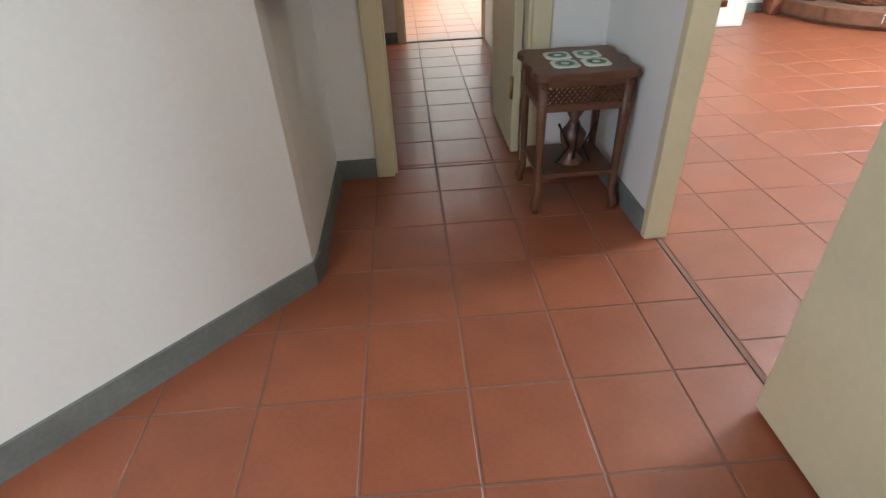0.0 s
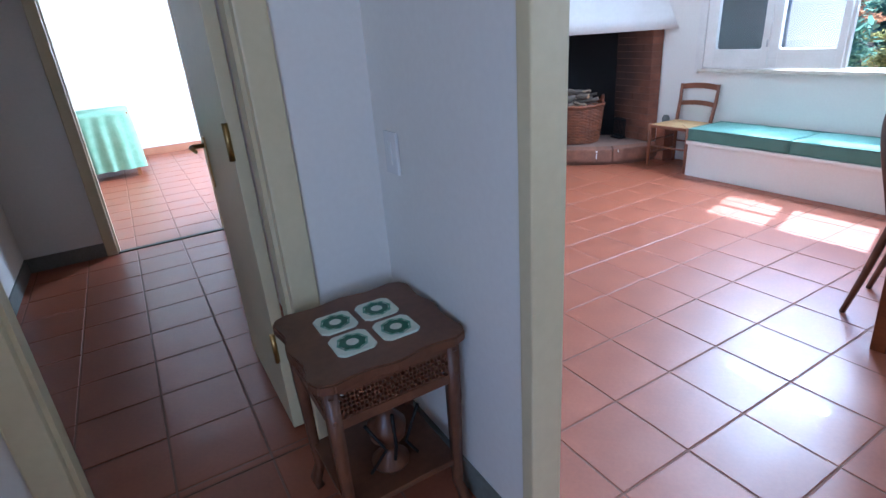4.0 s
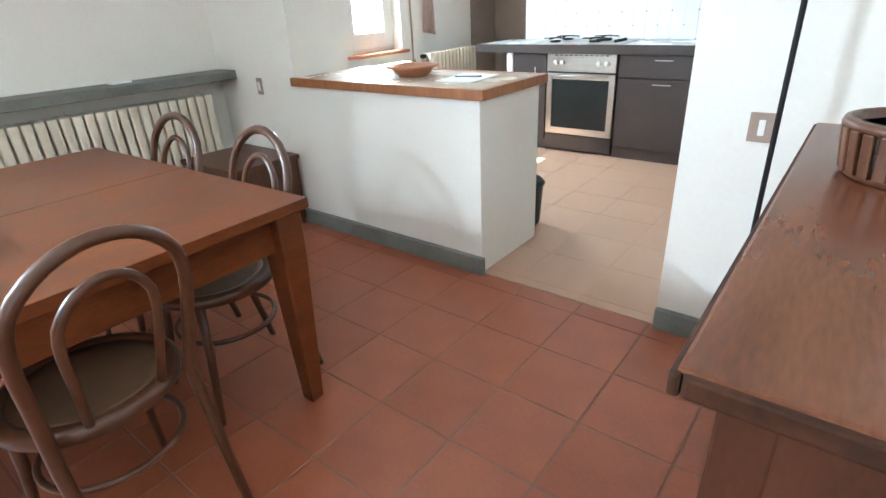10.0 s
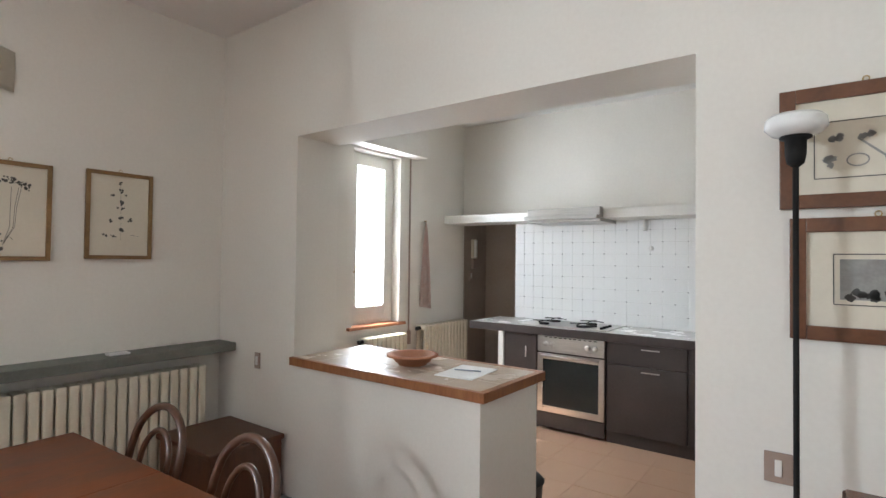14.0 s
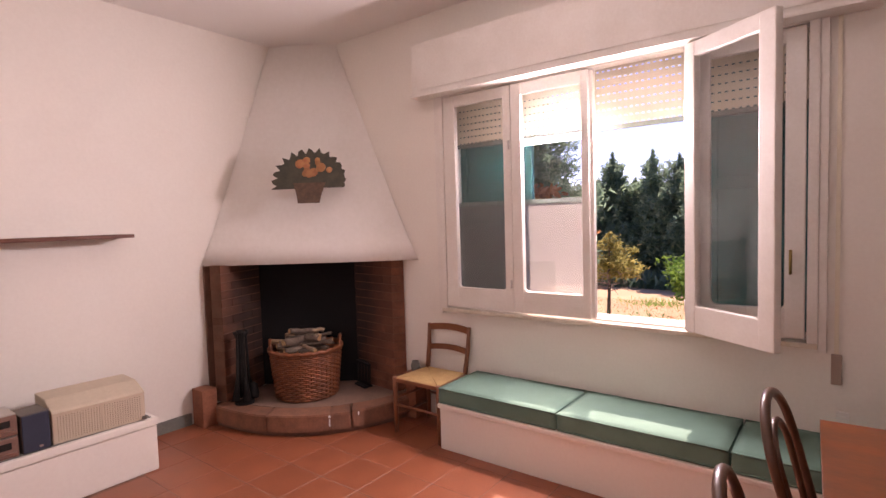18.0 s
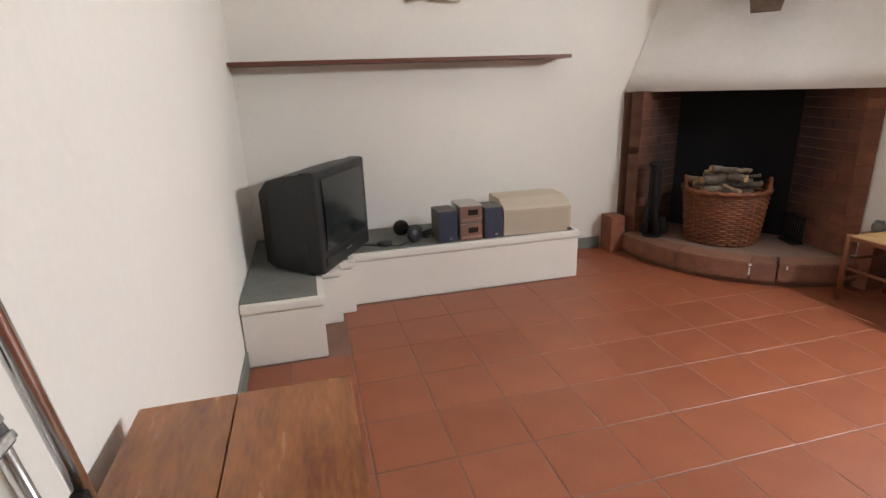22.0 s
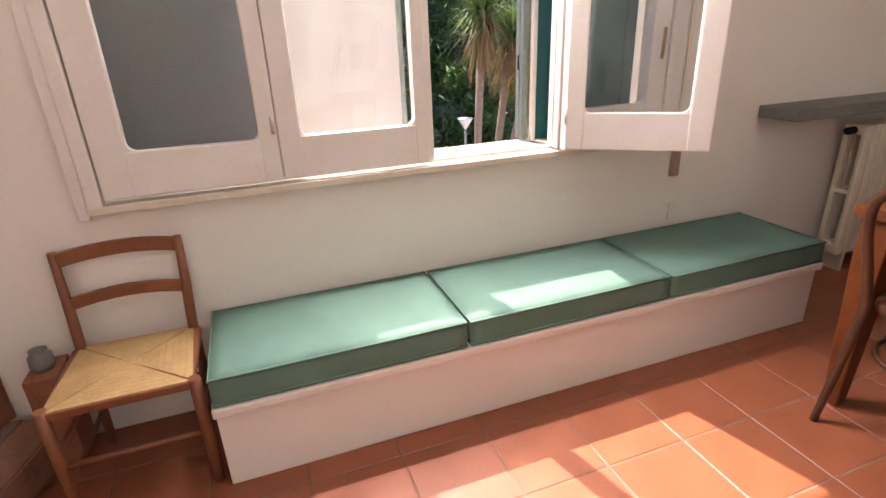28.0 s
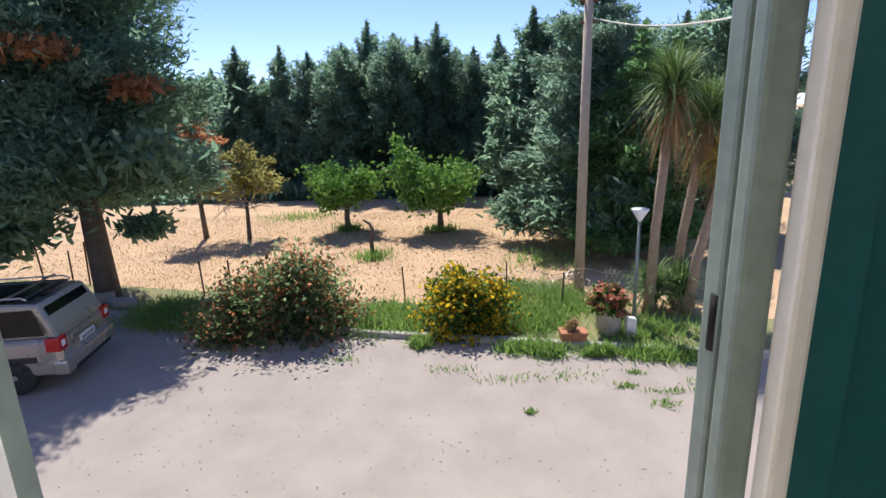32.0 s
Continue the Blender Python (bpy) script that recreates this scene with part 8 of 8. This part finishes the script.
loft([sec(0.02, 0.08, CW - 0.08, 0.52, 0.98), sec(0.12, 0.0, CW, 0.34, 1.03), sec(1.0, 0.0, CW, 0.34, 1.05), sec(3.1, 0.0, CW, 0.34, 1.04), sec(4.2, 0.03, CW - 0.03, 0.36, 0.92), sec(CL, 0.14, CW - 0.14, 0.48, 0.78)], CAR_PAINT, "body", car)
loft([sec(0.06, 0.07, CW - 0.07, 1.0, 1.10, 0.03), sec(0.32, 0.14, CW - 0.14, 1.0, 1.66, 0.05), sec(1.6, 0.15, CW - 0.15, 1.0, 1.73, 0.05), sec(2.5, 0.16, CW - 0.16, 1.0, 1.68, 0.05), sec(3.25, 0.10, CW - 0.10, 1.0, 1.08, 0.03)], CAR_PAINT, "cabin", car)
bm = bmesh.new()
bm.faces.new([bm.verts.new(p) for p in ((0.20, 0.075, 1.10), (CW - 0.20, 0.075, 1.10), (CW - 0.25, 0.275, 1.58), (0.25, 0.275, 1.58))])
bmesh.ops.solidify(bm, geom=bm.faces[:], thickness=0.02)
part("rear_window", bm, CAR_GLASS, car)
bm = bmesh.new()
bm.faces.new([bm.verts.new(p) for p in ((0.075, 0.25, 1.10), (0.118, 0.42, 1.58), (0.118, 2.5, 1.58), (0.075, 3.05, 1.12))])
bmesh.ops.solidify(bm, geom=bm.faces[:], thickness=0.03)
part("side_window", bm, CAR_GLASS, car)
part("roof_panel", box((0.28, 0.45, 1.725), (CW - 0.28, 2.2, 1.738), 0.01), CAR_GLASS, car, "dark glass roof panel")
for x in (0.22, CW - 0.22):
    part("roof_rail", tube([(x, 0.5, 1.74), (x, 0.6, 1.79), (x, 2.2, 1.79), (x, 2.3, 1.74)], 0.018, 6), STEEL, car)
for y in (0.8, 1.9):
    part("roof_bar", box((0.16, y - 0.03, 1.80), (CW - 0.16, y + 0.03, 1.83), 0.008), STEEL, car)
for x0, x1 in ((-0.012, 0.24), (CW - 0.24, CW + 0.012)):
    lampo = part("tail_lamp", box((x0, -0.005, 0.80), (x1, 0.24, 1.06), 0.02), RED_LENS, car, "red tail lamp")
    part("reflector", box((x0 + 0.07, -0.012, 0.88), (x1 - 0.07, 0.0, 0.99), 0.01), CERAMIC, lampo)
part("bumper", box((-0.01, -0.07, 0.34), (CW + 0.01, 0.2, 0.62), 0.05), CAR_PAINT, car)
part("bumper_step", box((0.25, -0.078, 0.34), (CW - 0.25, 0.0, 0.42), 0.02), BLACK_PLASTIC, car)
part("tailgate_strip", box((0.45, -0.006, 0.86), (CW - 0.45, 0.03, 0.93), 0.01), STEEL, car)
pl_ = part("number_plate", box((0.67, -0.014, 0.72), (1.19, 0.02, 0.84), 0.004), PAPER, car, "white number plate")
part("plate_marks", boxes(*[((0.71 + i * 0.062, -0.0165, 0.745), (0.75 + i * 0.062, -0.0135, 0.815)) for i in range(7)]), INK, pl_)
for x in (0.11, CW - 0.11):
    for y in (0.86, 3.55):
        w = part("wheel", lathe([(0.20, -0.11), (0.335, -0.11), (0.355, -0.08), (0.355, 0.08), (0.335, 0.11), (0.20, 0.11)], 28), RUBBER, car)
        w.matrix_local = pose(x, y, 0.355, 0, 90, 0)
        side = -1 if x < 1 else 1
        rim_ = part("rim", lathe([(0.215, 0.0), (0.225, 0.02), (0.20, 0.03), (0.19, 0.0)], 28), STEEL, w)
        rim_.location = (0, 0, side * 0.095)
        bm = bmesh.new()
        for k in range(7):
            add_box(bm, (0.03, -0.022, -0.008), (0.205, 0.022, 0.008), 0.004, Matrix.Rotation(2 * math.pi * k / 7, 4, "Z"))
        lathe([(0.05, -0.012), (0.05, 0.014), (0.0, 0.016)], 12, bm)
        sp = part("spokes", bm, STEEL, w)
        sp.location = (0, 0, side * 0.10)
part("wheel_arch", boxes(((-0.02, 0.42, 0.62), (0.03, 1.30, 0.74)), bevel=0.03), BLACK_PLASTIC, car)


YARD = Matrix.Translation((-0.25, 3.48, 0)) @ Matrix.Rotation(radians(-2.8), 4, "Z") @ Matrix.Translation((0.25, -3.48, 0))
bpy.context.view_layer.update()
for ob in [o for o in bpy.data.objects if o not in indoors and o.parent is None]:
    ob.matrix_world = YARD @ ob.matrix_world


# loose stones on the forecourt, dirt on the window sill
def stones(name, label, n, place, size, material):
    c = place(n)
    r = size * rng.uniform(0.5, 1.5, (n, 1))
    dirs = np.array(((1, 0, 0), (0, 1, 0), (-1, 0, 0), (0, -1, 0), (0, 0, 0.7), (0, 0, -0.4)))
    pts = (c[:, None, :] + dirs[None] * r[:, None, :] * rng.uniform(0.6, 1.2, (n, 6, 1))).reshape(-1, 3)
    i = np.arange(n)[:, None] * 6
    faces = np.concatenate([i + np.array(f) for f in ((0, 1, 4), (1, 2, 4), (2, 3, 4), (3, 0, 4), (1, 0, 5), (2, 1, 5), (3, 2, 5), (0, 3, 5))])
    me = bpy.data.meshes.new(name)
    me.from_pydata(pts.tolist(), [], faces.tolist())
    me.materials.append(material)
    return tagged(new(name, me), label, "stones", kind="stuff")


stones("gravel", "small loose stones scattered on the asphalt", 900, lambda n: np.stack((rng.uniform(3.0, 9.4, n), rng.uniform(-3, 11, n), np.full(n, GZ + 0.004)), 1), 0.014, CONCRETE)
stones("sill_dirt", "bits of dirt lying on the window sill", 60, lambda n: np.stack((rng.uniform(0.06, 0.27, n), rng.uniform(3.22, 3.66, n), np.full(n, SILL + 0.0145)), 1), 0.0024, TREE_BARK)

# ---- floor tiles ----
def tile_floor(name, label, x0, x1, y0, y1, ox, oy, pitch, material, joined=False, skip=None, gap=0.007, bed=None):
    base = structure(name, box((x0, y0, -0.10), (x1, y1, -0.0022)), bed or GROUT, label, "floor")
    shared = {}
    bm_all = bmesh.new() if joined else None
    i0, i1 = math.floor((x0 - ox) / pitch), math.ceil((x1 - ox) / pitch)
    j0, j1 = math.floor((y0 - oy) / pitch), math.ceil((y1 - oy) / pitch)
    for i in range(i0, i1):
        for j in range(j0, j1):
            a0, a1 = max(ox + i * pitch, x0) + gap / 2, min(ox + (i + 1) * pitch, x1) - gap / 2
            b0, b1 = max(oy + j * pitch, y0) + gap / 2, min(oy + (j + 1) * pitch, y1) - gap / 2
            if a1 - a0 < 0.02 or b1 - b0 < 0.02 or (skip and skip((a0 + a1) / 2, (b0 + b1) / 2)):
                continue
            w, d = round(a1 - a0, 4), round(b1 - b0, 4)
            if joined:
                add_tile(bm_all, w, d, (a0 + a1) / 2, (b0 + b1) / 2)
                continue
            key = (w, d)
            if key not in shared:
                bm = bmesh.new()
                add_tile(bm, w, d, 0, 0)
                t = part("tile", bm, material, base)
                shared[key] = t.data
            else:
                t = new("tile", shared[key])
                t.parent = base
            t.location = ((a0 + a1) / 2, (b0 + b1) / 2, random.uniform(-0.0007, 0.0004))
            t.rotation_euler = (random.uniform(-0.0022, 0.0022), random.uniform(-0.0022, 0.0022), random.uniform(-0.002, 0.002))
    if joined:
        part("tiles", bm_all, material, base)["kind"] = "stuff"
    return base


def add_tile(bm, w, d, cx, cy):
    e = 0.002
    lo = [bm.verts.new((cx + sx * w / 2, cy + sy * d / 2, -0.003)) for sx, sy in ((-1, -1), (1, -1), (1, 1), (-1, 1))]
    mi = [bm.verts.new((cx + sx * w / 2, cy + sy * d / 2, -0.0012)) for sx, sy in ((-1, -1), (1, -1), (1, 1), (-1, 1))]
    hi = [bm.verts.new((cx + sx * (w / 2 - e), cy + sy * (d / 2 - e), 0.0)) for sx, sy in ((-1, -1), (1, -1), (1, 1), (-1, 1))]
    for a, b in ((lo, mi), (mi, hi)):
        for k in range(4):
            bm.faces.new((a[k], a[(k + 1) % 4], b[(k + 1) % 4], b[k]))
    bm.faces.new(hi)


P = 0.301
under_ledge = lambda x, y: (y > 5.9 and x < -1.7) or (x > -0.30 and 2.3 < y < 4.4) or (x < -3.4 and y > 5.3) or (x > -0.75 and y > 5.75)
tile_floor("floor_living", "red terracotta tile floor of the living room", -3.87, 0.0, 0.0, 6.39, -2.952, 2.513, P, TILE, skip=under_ledge)
tile_floor("floor_hall", "red terracotta tile floor of the hall", -6.0, -3.875, 0.6, 3.28, -4.700, 1.817, 0.2995, TILE)
tile_floor("floor_hall_back", "red terracotta tile floor at the back of the hall", -7.0, -3.93, -1.4, 0.595, -4.701, 1.817, 0.30, TILE, joined=True)
tile_floor("floor_corridor", "red terracotta tile floor of the corridor", -5.35, -4.0, 3.285, 5.98, -4.701, 1.817, 0.30, TILE)
tile_floor("floor_far_room", "red terracotta tile floor of the far room", -7.0, -1.9, 6.02, 10.2, -4.701, 1.817, 0.30, TILE, joined=True)
tile_floor("floor_kitchen", "plain tan tile floor of the kitchen", -3.85, 0.0, -3.4, -0.005, -2.95, -0.4, 0.333, TAN_TILE, gap=0.003, bed=TAN_TILE)
